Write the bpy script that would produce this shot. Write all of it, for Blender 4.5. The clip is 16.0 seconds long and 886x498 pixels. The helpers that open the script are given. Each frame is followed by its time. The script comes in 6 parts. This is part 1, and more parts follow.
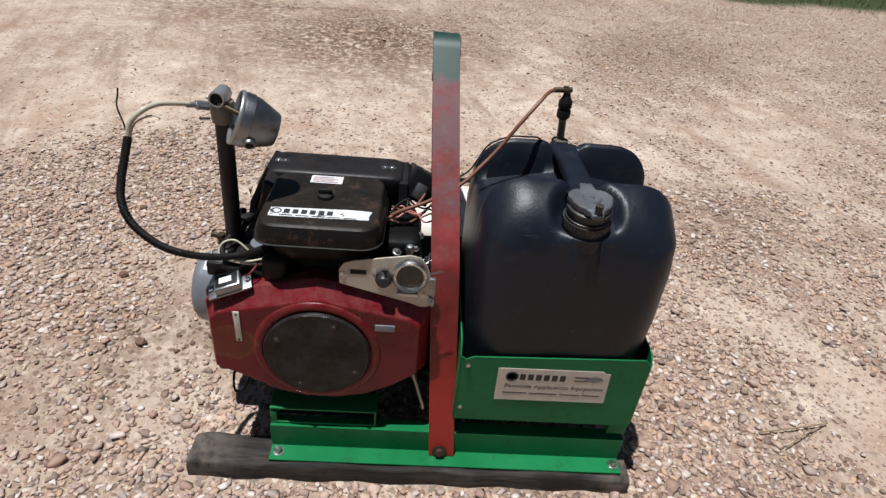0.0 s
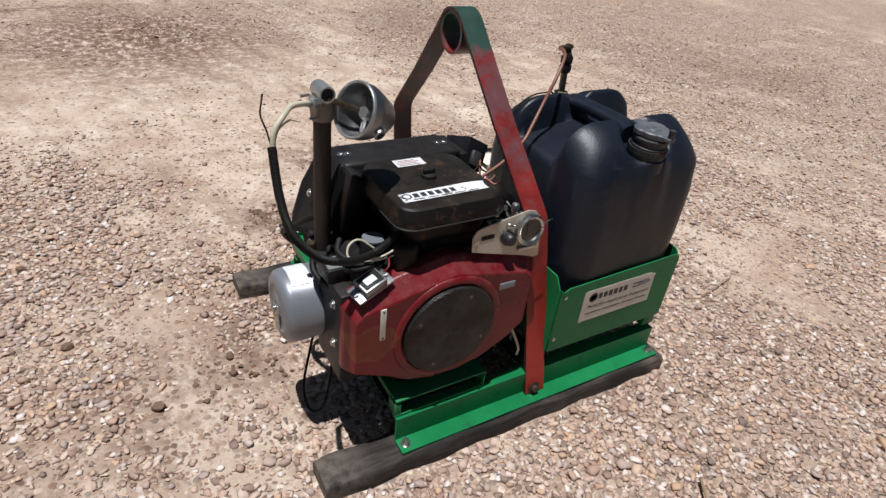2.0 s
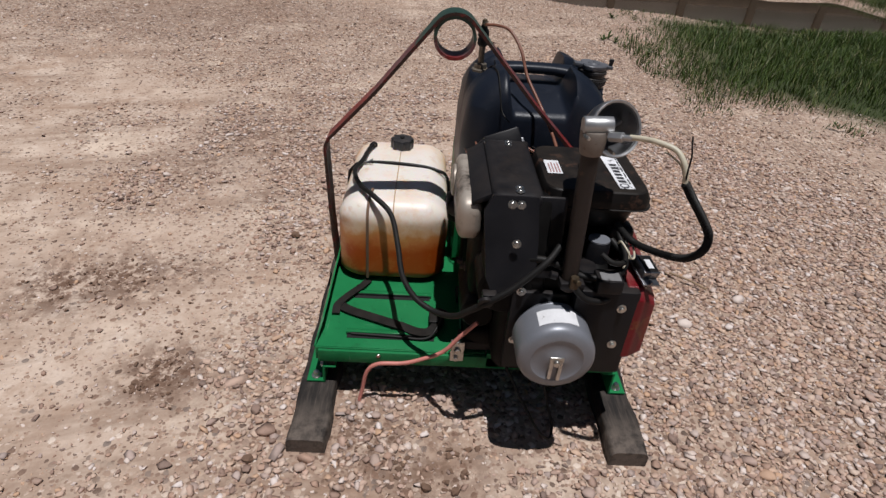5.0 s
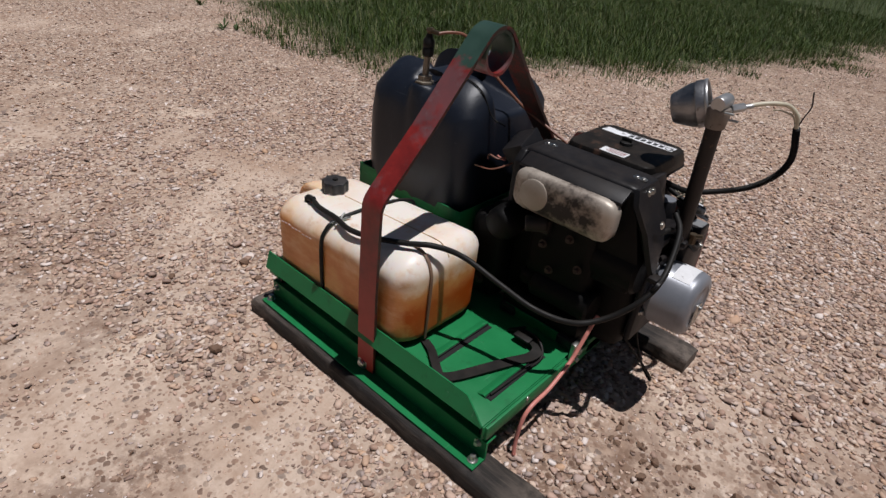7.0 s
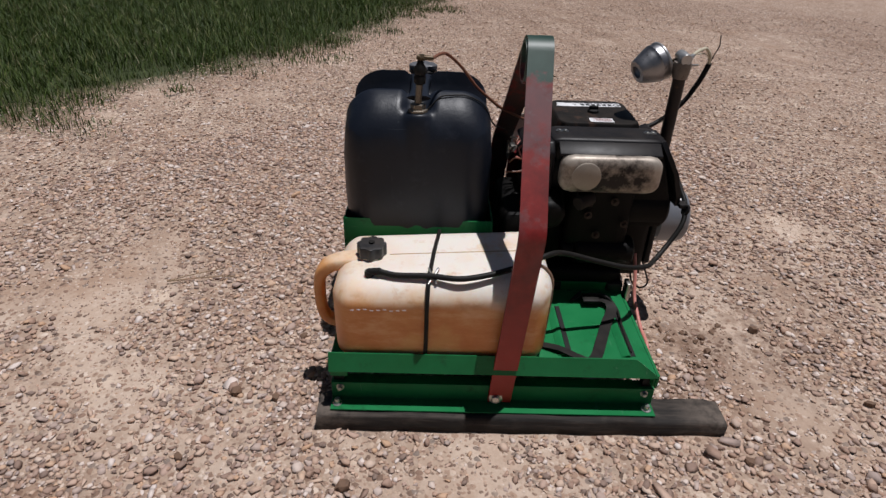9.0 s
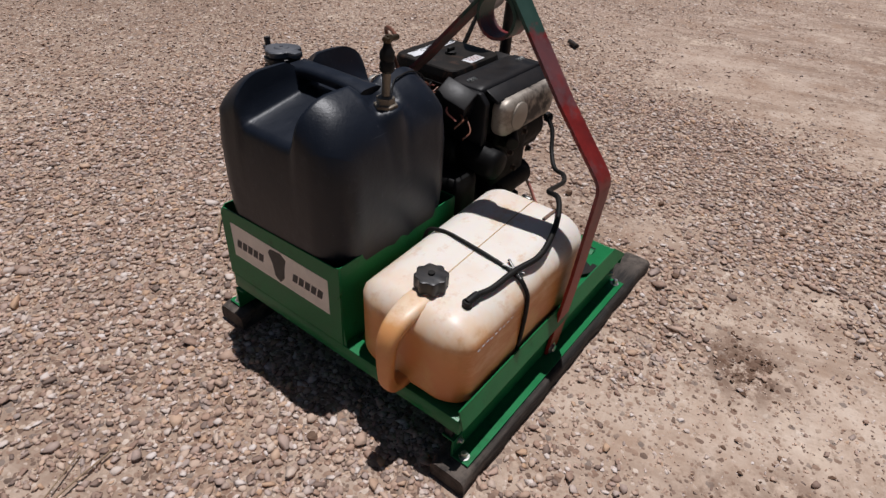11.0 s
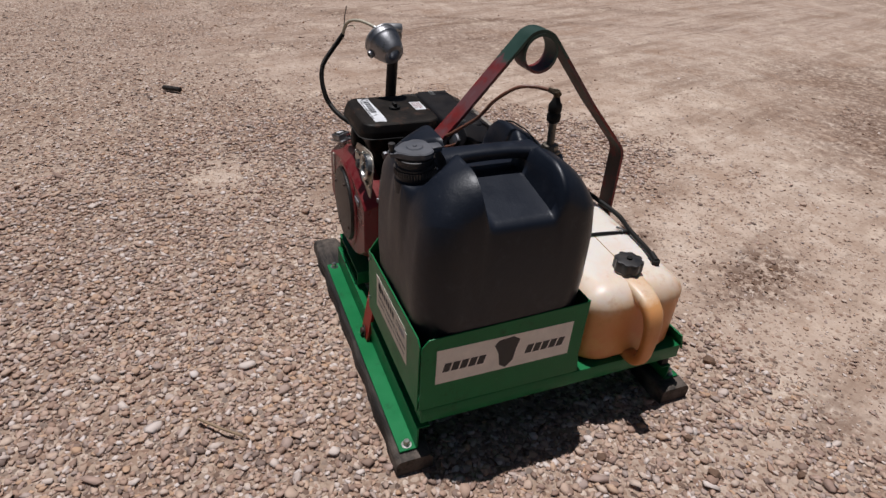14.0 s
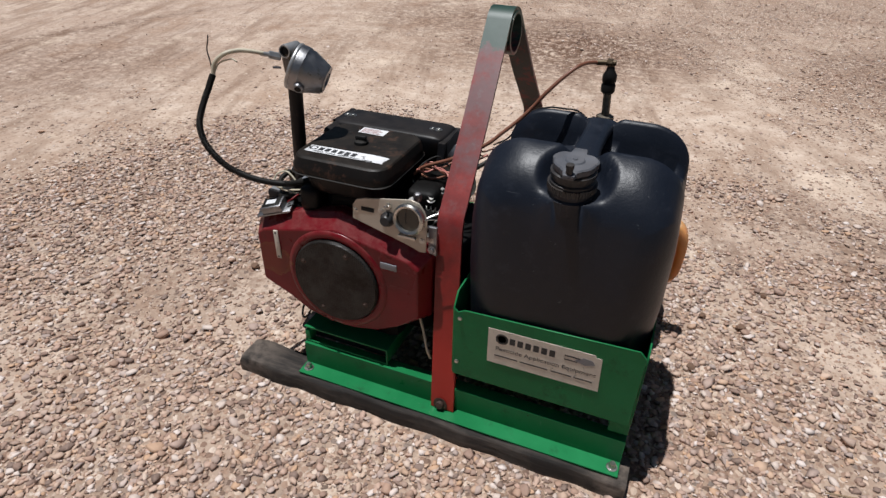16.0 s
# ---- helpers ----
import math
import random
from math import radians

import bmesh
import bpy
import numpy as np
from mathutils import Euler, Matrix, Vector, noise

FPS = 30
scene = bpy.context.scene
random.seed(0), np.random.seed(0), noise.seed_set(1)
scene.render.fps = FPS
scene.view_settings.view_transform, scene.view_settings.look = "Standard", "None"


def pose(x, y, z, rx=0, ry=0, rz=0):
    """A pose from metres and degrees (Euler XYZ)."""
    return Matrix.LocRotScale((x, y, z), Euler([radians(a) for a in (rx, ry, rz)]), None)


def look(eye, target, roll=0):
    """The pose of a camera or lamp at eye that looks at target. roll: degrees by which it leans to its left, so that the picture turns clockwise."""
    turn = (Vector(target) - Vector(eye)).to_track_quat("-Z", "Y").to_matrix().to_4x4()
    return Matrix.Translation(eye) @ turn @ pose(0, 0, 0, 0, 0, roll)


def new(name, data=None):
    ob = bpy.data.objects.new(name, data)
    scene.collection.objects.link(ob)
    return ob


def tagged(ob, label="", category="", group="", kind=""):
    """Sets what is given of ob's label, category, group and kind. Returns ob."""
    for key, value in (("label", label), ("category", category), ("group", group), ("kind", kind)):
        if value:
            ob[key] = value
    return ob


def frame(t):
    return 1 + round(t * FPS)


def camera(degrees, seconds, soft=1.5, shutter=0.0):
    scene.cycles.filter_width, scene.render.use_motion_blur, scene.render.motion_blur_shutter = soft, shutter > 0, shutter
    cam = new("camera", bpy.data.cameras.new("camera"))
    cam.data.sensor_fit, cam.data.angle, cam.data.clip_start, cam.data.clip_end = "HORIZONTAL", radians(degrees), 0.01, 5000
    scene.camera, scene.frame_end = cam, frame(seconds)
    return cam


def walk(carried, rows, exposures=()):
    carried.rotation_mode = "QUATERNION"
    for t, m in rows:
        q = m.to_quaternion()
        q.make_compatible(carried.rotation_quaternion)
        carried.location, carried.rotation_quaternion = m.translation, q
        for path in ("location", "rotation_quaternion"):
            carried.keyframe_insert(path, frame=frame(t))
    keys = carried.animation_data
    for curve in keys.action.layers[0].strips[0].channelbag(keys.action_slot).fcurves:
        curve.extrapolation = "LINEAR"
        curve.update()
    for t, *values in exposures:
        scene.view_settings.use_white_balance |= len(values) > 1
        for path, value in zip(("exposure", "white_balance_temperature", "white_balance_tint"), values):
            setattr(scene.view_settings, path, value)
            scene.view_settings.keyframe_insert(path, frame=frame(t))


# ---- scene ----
cam = camera(74.1, 16.0, 1.45)
PATH = [
    (0, (-0.099, -1.036, 1.007), (0.015, 0.626, -0.1), 5.7),
    (0.5, (-0.228, -1.056, 0.998), (0.081, 0.61, -0.064), 5.6),
    (1, (-0.345, -1.025, 0.973), (0.162, 0.593, -0.087), 8.0),
    (1.5, (-0.504, -0.965, 0.954), (0.191, 0.556, -0.142), 7.9),
    (2, (-0.704, -0.946, 0.955), (0.223, 0.463, -0.12), 6.9),
    (2.5, (-0.868, -0.868, 0.949), (0.259, 0.409, -0.1), 6.0),
    (3, (-0.994, -0.7, 0.948), (0.313, 0.366, -0.127), 4.2),
    (3.5, (-1.147, -0.524, 0.968), (0.361, 0.218, -0.116), 5.6),
    (4, (-1.191, -0.325, 0.95), (0.419, 0.163, -0.131), 3.2),
    (4.5, (-1.226, -0.095, 0.951), (0.472, 0.109, -0.086), 3.9),
    (4.7, (-1.23, -0.004, 0.964), (0.469, 0.083, -0.087), 4.4),
    (6.8, (-0.786, 0.849, 0.944), (0.382, -0.348, -0.153), 6.0),
    (7, (-0.711, 0.941, 0.931), (0.377, -0.377, -0.108), 6.2),
    (7.5, (-0.535, 1.109, 0.939), (0.248, -0.393, -0.125), 6.8),
    (8, (-0.313, 1.168, 0.939), (0.26, -0.443, -0.099), 3.5),
    (8.5, (-0.07, 1.236, 0.953), (0.188, -0.472, -0.056), 3.5),
    (9, (0.13, 1.203, 0.958), (0.1, -0.51, -0.074), 2.0),
    (9.5, (0.358, 1.069, 0.971), (-0.106, -0.548, -0.111), 6.1),
    (9.7, (0.44, 1.037, 0.974), (-0.172, -0.508, -0.138), 6.0),
    (11.8, (1.077, 0.342, 0.964), (-0.475, -0.265, -0.141), 4.1),
    (12, (1.125, 0.279, 0.964), (-0.474, -0.267, -0.107), 4.4),
    (12.5, (1.23, 0.085, 0.963), (-0.455, -0.188, -0.079), 4.5),
    (13, (1.204, -0.128, 0.97), (-0.489, -0.12, -0.095), 3.1),
    (13.5, (1.127, -0.37, 0.964), (-0.548, 0.005, -0.063), 5.2),
    (14, (1.044, -0.582, 0.992), (-0.506, 0.088, -0.079), 3.9),
    (14.5, (0.857, -0.758, 0.976), (-0.578, 0.167, -0.066), 2.8),
    (15, (0.693, -0.925, 0.968), (-0.502, 0.281, -0.088), 1.9),
    (15.5, (0.518, -1.024, 0.956), (-0.447, 0.392, -0.076), 1.9),
    (16, (0.285, -1.075, 0.956), (-0.338, 0.486, -0.128), 1.1),
]
walk(cam, [(t, look(eye, target, roll)) for t, eye, target, roll in PATH], [(0, -0.05, 6180, 6), (2.5, -0.05, 6180, 6), (3.5, -0.14, 6300, 8), (4.7, -0.43, 6350, 10), (6.8, -0.42, 6350, 11), (9.7, -0.47, 6340, 11), (11.8, -0.46, 6310, 11), (13.2, -0.52, 6310, 11), (14.3, -0.51, 6310, 11), (15.5, -0.23, 6300, 8), (16, -0.20, 6300, 8)])

# ---- world, sun, exposure ----
SUN_DIR = Vector((-0.17, -0.05, 1.0)).normalized()
world = bpy.data.worlds.new("sky_world")
scene.world = world
world.use_nodes = True
wn = world.node_tree
wn.nodes.clear()
w_out = wn.nodes.new("ShaderNodeOutputWorld")
w_bg = wn.nodes.new("ShaderNodeBackground")
w_sky = wn.nodes.new("ShaderNodeTexSky")
w_sky.sky_type = "NISHITA"
w_sky.sun_disc = False
w_sky.sun_elevation = math.asin(SUN_DIR.z)
w_sky.sun_rotation = math.atan2(SUN_DIR.x, SUN_DIR.y)
w_bg.inputs["Strength"].default_value = 0.026
wn.links.new(w_sky.outputs[0], w_bg.inputs["Color"])
wn.links.new(w_bg.outputs[0], w_out.inputs["Surface"])
sun_data = bpy.data.lights.new("sun", "SUN")
sun_data.energy = 5.0
sun_data.angle = radians(0.53)
sun_data.color = (1.0, 0.975, 0.968)
sun = new("sun", sun_data)
sun.matrix_world = look(SUN_DIR * 20, (0, 0, 0))


# ---- mesh helpers ----
def thing(name, loc, label, category, group="", kind=""):
    """A top-level thing: an Empty at its base."""
    ob = new(name)
    ob.location = loc
    ob.empty_display_size = 0.05
    return tagged(ob, label, category, group, kind)


def root_of(ob):
    while ob.parent:
        ob = ob.parent
    return ob


def finish(bm, name, sharp=38):
    bm.normal_update()
    lim = radians(sharp)
    for e in bm.edges:
        e.smooth = not (len(e.link_faces) == 2 and e.calc_face_angle(0) > lim)
    for f in bm.faces:
        f.smooth = True
    me = bpy.data.meshes.new(name)
    bm.to_mesh(me)
    bm.free()
    return me


def part(name, bm, mat, parent, label="", sharp=38):
    """One mesh object under a thing or a part; bm is in world metres."""
    bmesh.ops.translate(bm, verts=bm.verts, vec=-Vector(root_of(parent).location))
    bmesh.ops.recalc_face_normals(bm, faces=bm.faces)
    me = finish(bm, name, sharp)
    me.materials.append(mat)
    ob = new(name, me)
    ob.parent = parent
    if label:
        tagged(ob, label)
    return ob


def join(*bms):
    out = bmesh.new()
    for b in bms:
        me = bpy.data.meshes.new("tmp")
        b.to_mesh(me)
        out.from_mesh(me)
        bpy.data.meshes.remove(me)
        b.free()
    return out


def box(lo, hi, bev=0.0015, seg=2, m=None):
    bm = bmesh.new()
    bmesh.ops.create_cube(bm, size=1)
    lo, hi = Vector(lo), Vector(hi)
    s, c = hi - lo, (hi + lo) / 2
    for v in bm.verts:
        v.co = Vector((v.co.x * s.x, v.co.y * s.y, v.co.z * s.z)) + c
    if bev:
        bmesh.ops.bevel(bm, geom=bm.edges[:], offset=bev, segments=seg, profile=0.5, affect="EDGES")
    if m:
        bmesh.ops.transform(bm, matrix=m, verts=bm.verts)
    return bm


def frame_of(axis):
    axis = Vector(axis).normalized()
    return axis.to_track_quat("Z", "Y").to_matrix()


def lathe(p, axis, profile, seg=32, closed=True):
    """A turned solid: profile rows (radius, distance along the axis) from p."""
    rot = frame_of(axis)
    bm = bmesh.new()
    rings = []
    for r, h in profile:
        if r < 1e-6:
            rings.append([bm.verts.new(Vector(p) + rot @ Vector((0, 0, h)))])
        else:
            rings.append([bm.verts.new(Vector(p) + rot @ Vector((r * math.cos(2 * math.pi * i / seg), r * math.sin(2 * math.pi * i / seg), h))) for i in range(seg)])
    for a, b in zip(rings, rings[1:]):
        for i in range(seg):
            j = (i + 1) % seg
            if len(a) == 1 and len(b) == 1:
                continue
            if len(a) == 1:
                bm.faces.new((a[0], b[i], b[j]))
            elif len(b) == 1:
                bm.faces.new((a[i], a[j], b[0]))
            else:
                bm.faces.new((a[i], a[j], b[j], b[i]))
    if not closed:
        rings.append(rings[0])
    for a, b in zip(rings[-2:-1], rings[-1:]):
        for i in range(0 if closed else seg):
            j = (i + 1) % seg
            bm.faces.new((a[i], a[j], b[j], b[i]))
    for ring, flip in ((rings[0], True), (rings[-1], False)):
        if len(ring) > 1 and closed:
            bm.faces.new(ring[::-1] if flip else ring)
    return bm


def rod(p0, p1, r, seg=16, bev=0.15, r1=None):
    p0, p1 = Vector(p0), Vector(p1)
    ln = (p1 - p0).length
    r1 = r if r1 is None else r1
    c = min(r, r1, ln / 2) * bev
    return lathe(p0, p1 - p0, [(0, 0), (r - c, 0), (r, c), (r1, ln - c), (r1 - c, ln), (0, ln)], seg)


def smooth_path(pts, n=8):
    """A Catmull-Rom line through pts."""
    P = [Vector(p) for p in pts]
    P = [2 * P[0] - P[1]] + P + [2 * P[-1] - P[-2]]
    out = []
    for i in range(1, len(P) - 2):
        a, b, c, d = P[i - 1:i + 3]
        for k in range(n):
            t = k / n
            out.append(0.5 * (2 * b + (c - a) * t + (2 * a - 5 * b + 4 * c - d) * t * t + (3 * b - a - 3 * c + d) * t ** 3))
    out.append(P[-2])
    return out


def tube(pts, r, seg=10, n=8, ribs=0.0):
    """A hose or wire along a smooth line; ribs: depth of corrugation."""
    line = smooth_path(pts, n)
    bm = bmesh.new()
    rings = []
    up = Vector((0.31, 0.17, 0.93))
    for i, p in enumerate(line):
        d = (line[min(i + 1, len(line) - 1)] - line[max(i - 1, 0)]).normalized()
        s = d.cross(up)
        if s.length < 1e-3:
            s = d.cross(Vector((1, 0, 0)))
        s.normalize()
        u = s.cross(d).normalized()
        up = u
        rr = r + (ribs if i % 2 else -ribs)
        rings.append([bm.verts.new(p + rr * (math.cos(2 * math.pi * k / seg) * s + math.sin(2 * math.pi * k / seg) * u)) for k in range(seg)])
    for a, b in zip(rings, rings[1:]):
        for k in range(seg):
            j = (k + 1) % seg
            bm.faces.new((a[k], a[j], b[j], b[k]))
    bm.faces.new(rings[0][::-1])
    bm.faces.new(rings[-1])
    return bm


def prism(poly, axis, a, b, bev=0.0, seg=2):
    """A flat outline (two coordinates) extruded along x, y or z from a to b."""
    def put(u, v, w):
        return {"x": (w, u, v), "y": (u, w, v), "z": (u, v, w)}[axis]
    bm = bmesh.new()
    lo = [bm.verts.new(put(u, v, a)) for u, v in poly]
    hi = [bm.verts.new(put(u, v, b)) for u, v in poly]
    bm.faces.new(lo[::-1])
    bm.faces.new(hi)
    for i in range(len(poly)):
        j = (i + 1) % len(poly)
        bm.faces.new((lo[i], lo[j], hi[j], hi[i]))
    bmesh.ops.recalc_face_normals(bm, faces=bm.faces)
    if bev:
        bmesh.ops.bevel(bm, geom=bm.edges[:], offset=bev, segments=seg, profile=0.5, affect="EDGES", clamp_overlap=True)
    return bm


def ribbon(line, thick, width):
    """A flat bar bent in the y-z plane: line rows (y, z); it leans a little to -x as it rises."""
    bm = bmesh.new()
    rows = []
    n = len(line)
    for i, (y, z) in enumerate(line):
        a, b = line[max(i - 1, 0)], line[min(i + 1, n - 1)]
        d = Vector((b[0] - a[0], b[1] - a[1])).normalized()
        nx, nz = -d.y * thick / 2, d.x * thick / 2
        xm = -0.014 - 0.060 * (z - 0.05)
        xa, xb = xm - width / 2, xm + width / 2
        rows.append([bm.verts.new(c) for c in ((xa, y + nx, z + nz), (xb, y + nx, z + nz), (xb, y - nx, z - nz), (xa, y - nx, z - nz))])
    for p, q in zip(rows, rows[1:]):
        for k in range(4):
            j = (k + 1) % 4
            bm.faces.new((p[k], p[j], q[j], q[k]))
    bm.faces.new(rows[0][::-1])
    bm.faces.new(rows[-1])
    return bm


def bolt(p, axis, r=0.006, h=0.005, washer=True):
    prof = [(0, 0), (r * 1.7, 0), (r * 1.7, 0.0012), (r * 0.98, 0.0013)] if washer else [(0, 0), (r, 0)]
    return lathe(p, axis, prof + [(r, h * 0.85), (r * 0.85, h), (0, h)], 6 if not washer else 12)


def rounded_outline(x0, x1, y0, y1, r, n=5):
    """A rectangle with rounded corners, as an outline in x and y."""
    out = []
    for cx, cy, a0 in ((x1 - r, y1 - r, 0), (x0 + r, y1 - r, 90), (x0 + r, y0 + r, 180), (x1 - r, y0 + r, 270)):
        out += [(cx + r * math.cos(radians(a0 + 90 * k / n)), cy + r * math.sin(radians(a0 + 90 * k / n))) for k in range(n + 1)]
    return out


def loft(levels):
    """A solid through stacked outlines: levels (height, outline)."""
    bm = bmesh.new()
    rings = [[bm.verts.new((x, y, z)) for x, y in pl] for z, pl in levels]
    n = len(rings[0])
    for a, b in zip(rings, rings[1:]):
        for i in range(n):
            j = (i + 1) % n
            bm.faces.new((a[i], a[j], b[j], b[i]))
    bm.faces.new(rings[0][::-1])
    bm.faces.new(rings[-1])
    return bm


def sweep(rows, y0, seg=14, power=0.6):
    """A soft-edged bar bent in the x-z plane: rows (x, z, half width along y, half depth across the bend)."""
    bm = bmesh.new()
    rings = []
    line = smooth_path([(x, z, w) for x, z, w, d in rows], 5)
    deep = smooth_path([(d, 0, 0) for x, z, w, d in rows], 5)
    for i, p in enumerate(line):
        q = line[min(i + 1, len(line) - 1)] - line[max(i - 1, 0)]
        t = Vector((q.x, q.y)).normalized()
        ring = []
        for k in range(seg):
            a = 2 * math.pi * k / seg
            u = p.z * math.copysign(abs(math.cos(a)) ** power, math.cos(a))
            v = deep[i].x * math.copysign(abs(math.sin(a)) ** power, math.sin(a))
            ring.append(bm.verts.new((p.x - t.y * v, y0 + u, p.y + t.x * v)))
        rings.append(ring)
    for p, q in zip(rings, rings[1:]):
        for k in range(seg):
            j = (k + 1) % seg
            bm.faces.new((p[k], p[j], q[j], q[k]))
    bm.faces.new(rings[0][::-1])
    bm.faces.new(rings[-1])
    return bm


# ---- materials ----
def nodes_of(name):
    mat = bpy.data.materials.new(name)
    mat.use_nodes = True
    nt = mat.node_tree
    bsdf = nt.nodes["Principled BSDF"]
    return mat, nt, bsdf


def noise_node(nt, scale, detail=5, rough=0.6, coord="Object", vec=None):
    n = nt.nodes.new("ShaderNodeTexNoise")
    n.inputs["Scale"].default_value = scale
    n.inputs["Detail"].default_value = detail
    n.inputs["Roughness"].default_value = rough
    if vec is None:
        c = nt.nodes.new("ShaderNodeTexCoord")
        vec = c.outputs[coord]
    nt.links.new(vec, n.inputs["Vector"])
    return n


def ramp(nt, fac, stops):
    r = nt.nodes.new("ShaderNodeValToRGB")
    e = r.color_ramp.elements
    while len(e) < len(stops):
        e.new(0.5)
    for el, (p, c) in zip(e, stops):
        el.position = p
        el.color = (*c, 1) if len(c) == 3 else c
    nt.links.new(fac, r.inputs["Fac"])
    return r


def mix(nt, fac, a, b, mode="MIX"):
    m = nt.nodes.new("ShaderNodeMix")
    m.data_type, m.blend_type = "RGBA", mode
    for key, v in ((0, fac), (6, a), (7, b)):
        if isinstance(v, (int, float)):
            m.inputs[key].default_value = v
        elif isinstance(v, tuple):
            m.inputs[key].default_value = (*v, 1)
        else:
            nt.links.new(v, m.inputs[key])
    return m.outputs[2]


def maths(nt, op, a, b=0.0, clamp=False):
    m = nt.nodes.new("ShaderNodeMath")
    m.operation, m.use_clamp = op, clamp
    for i, v in enumerate((a, b)):
        if isinstance(v, (int, float)):
            m.inputs[i].default_value = v
        else:
            nt.links.new(v, m.inputs[i])
    return m.outputs[0]


def bump(nt, bsdf, height, strength=0.3, dist=0.002):
    b = nt.nodes.new("ShaderNodeBump")
    b.inputs["Strength"].default_value = strength
    b.inputs["Distance"].default_value = dist
    nt.links.new(height, b.inputs["Height"])
    nt.links.new(b.outputs[0], bsdf.inputs["Normal"])


def axis_of(nt, k, coord="Object"):
    c = nt.nodes.new("ShaderNodeTexCoord")
    s = nt.nodes.new("ShaderNodeSeparateXYZ")
    nt.links.new(c.outputs[coord], s.inputs[0])
    return s.outputs[k]


def surface(name, base, rough=0.5, metal=0.0, vary=0.18, scale=18.0, grain=260.0, relief=0.15, wear=None, wear_at=0.68, dust=0.0, spec=0.5):
    """Paint, plastic or metal: broad and fine variation, chips or stains of the colour wear, dust that lies on upward faces."""
    mat, nt, b = nodes_of(name)
    broad = noise_node(nt, scale, 6)
    fine = noise_node(nt, grain, 3)
    lo = tuple(c * (1 - vary) for c in base)
    hi = tuple(min(1, c * (1 + vary)) for c in base)
    col = ramp(nt, broad.outputs[0], [(0.3, lo), (0.7, hi)]).outputs[0]
    col = mix(nt, 0.25, col, mix(nt, fine.outputs[0], tuple(c * 0.7 for c in base), tuple(min(1, c * 1.3) for c in base)))
    if wear:
        spots = noise_node(nt, scale * 2.3, 9, 0.72)
        mask = ramp(nt, spots.outputs[0], [(wear_at - 0.03, (0, 0, 0)), (wear_at + 0.03, (1, 1, 1))]).outputs[0]
        col = mix(nt, mask, col, wear)
    if dust:
        g = nt.nodes.new("ShaderNodeNewGeometry")
        s = nt.nodes.new("ShaderNodeSeparateXYZ")
        nt.links.new(g.outputs["Normal"], s.inputs[0])
        up = maths(nt, "POWER", maths(nt, "MAXIMUM", s.outputs[2], 0.0), 2.0)
        patch = ramp(nt, noise_node(nt, 22, 7, 0.7).outputs[0], [(0.35, (0.15, 0.15, 0.15)), (0.75, (1, 1, 1))]).outputs[0]
        col = mix(nt, maths(nt, "MULTIPLY", maths(nt, "MULTIPLY", up, patch), dust), col, (0.33, 0.25, 0.18))
    nt.links.new(col, b.inputs["Base Color"])
    rr = ramp(nt, broad.outputs[0], [(0.25, (max(rough - 0.1, 0.05),) * 3), (0.75, (min(rough + 0.14, 1),) * 3)])
    nt.links.new(rr.outputs[0], b.inputs["Roughness"])
    b.inputs["Metallic"].default_value = metal
    b.inputs["Specular IOR Level"].default_value = spec
    bump(nt, b, fine.outputs[0], relief, 0.0008)
    return mat


RED = surface("red_cowl_paint", (0.155, 0.0075, 0.012), 0.33, vary=0.25, scale=11, wear=(0.10, 0.022, 0.015), wear_at=0.70, dust=0.10, spec=0.32)
BLACK = surface("black_painted_steel", (0.0085, 0.0086, 0.0105), 0.42, vary=0.3, scale=16, wear=(0.075, 0.066, 0.056), wear_at=0.70, dust=0.07, spec=0.22)
BLOCK = surface("oily_black_casting", (0.004, 0.0036, 0.0034), 0.55, vary=0.4, scale=30, relief=0.5, wear=(0.012, 0.009, 0.007), wear_at=0.70, spec=0.15)
FILTER = surface("black_moulded_plastic", (0.0058, 0.0050, 0.0047), 0.46, vary=0.3, scale=14, relief=0.35, wear=(0.042, 0.022, 0.015), wear_at=0.58, dust=0.08, spec=0.22)
LIDGREY = surface("grey_lid_plastic", (0.085, 0.092, 0.108), 0.45, vary=0.3, scale=30, dust=0.15)
CAP = surface("grey_black_cap_plastic", (0.014, 0.016, 0.020), 0.42, vary=0.3, scale=30, dust=0.2)
RUBBER = surface("black_rubber", (0.007, 0.007, 0.007), 0.55, vary=0.3, scale=40, dust=0.05, spec=0.25)
STEEL = surface("zinc_steel", (0.52, 0.51, 0.48), 0.3, 1.0, vary=0.2, scale=60, wear=(0.25, 0.17, 0.11), wear_at=0.7)
ALU = surface("dull_aluminium", (0.30, 0.30, 0.31), 0.42, 1.0, vary=0.25, scale=26, relief=0.4, wear=(0.16, 0.155, 0.15), wear_at=0.62)
PLATE = surface("bare_plate_metal", (0.47, 0.415, 0.345), 0.42, 0.35, vary=0.12, scale=25)
GREYPAINT = surface("grey_can_paint", (0.215, 0.225, 0.250), 0.38, 0.25, vary=0.12, scale=12, wear=(0.17, 0.17, 0.17), wear_at=0.72)
RUST = surface("rust_brown_pipe", (0.055, 0.033, 0.025), 0.62, 0.2, vary=0.4, scale=24, relief=0.5, wear=(0.13, 0.06, 0.03), wear_at=0.62)
# Brown tone puts the tee's shade and the ground's reflection into grey metal.
SOCKET = surface("zinc_shaded_brown", (0.20, 0.17, 0.145), 0.55, 0.35, vary=0.3, scale=40, wear=(0.07, 0.05, 0.04), wear_at=0.62)
POST = surface("dark_rusty_pipe", (0.020, 0.0135, 0.011), 0.6, 0.1, vary=0.45, scale=24, relief=0.5, wear=(0.06, 0.030, 0.018), wear_at=0.62)
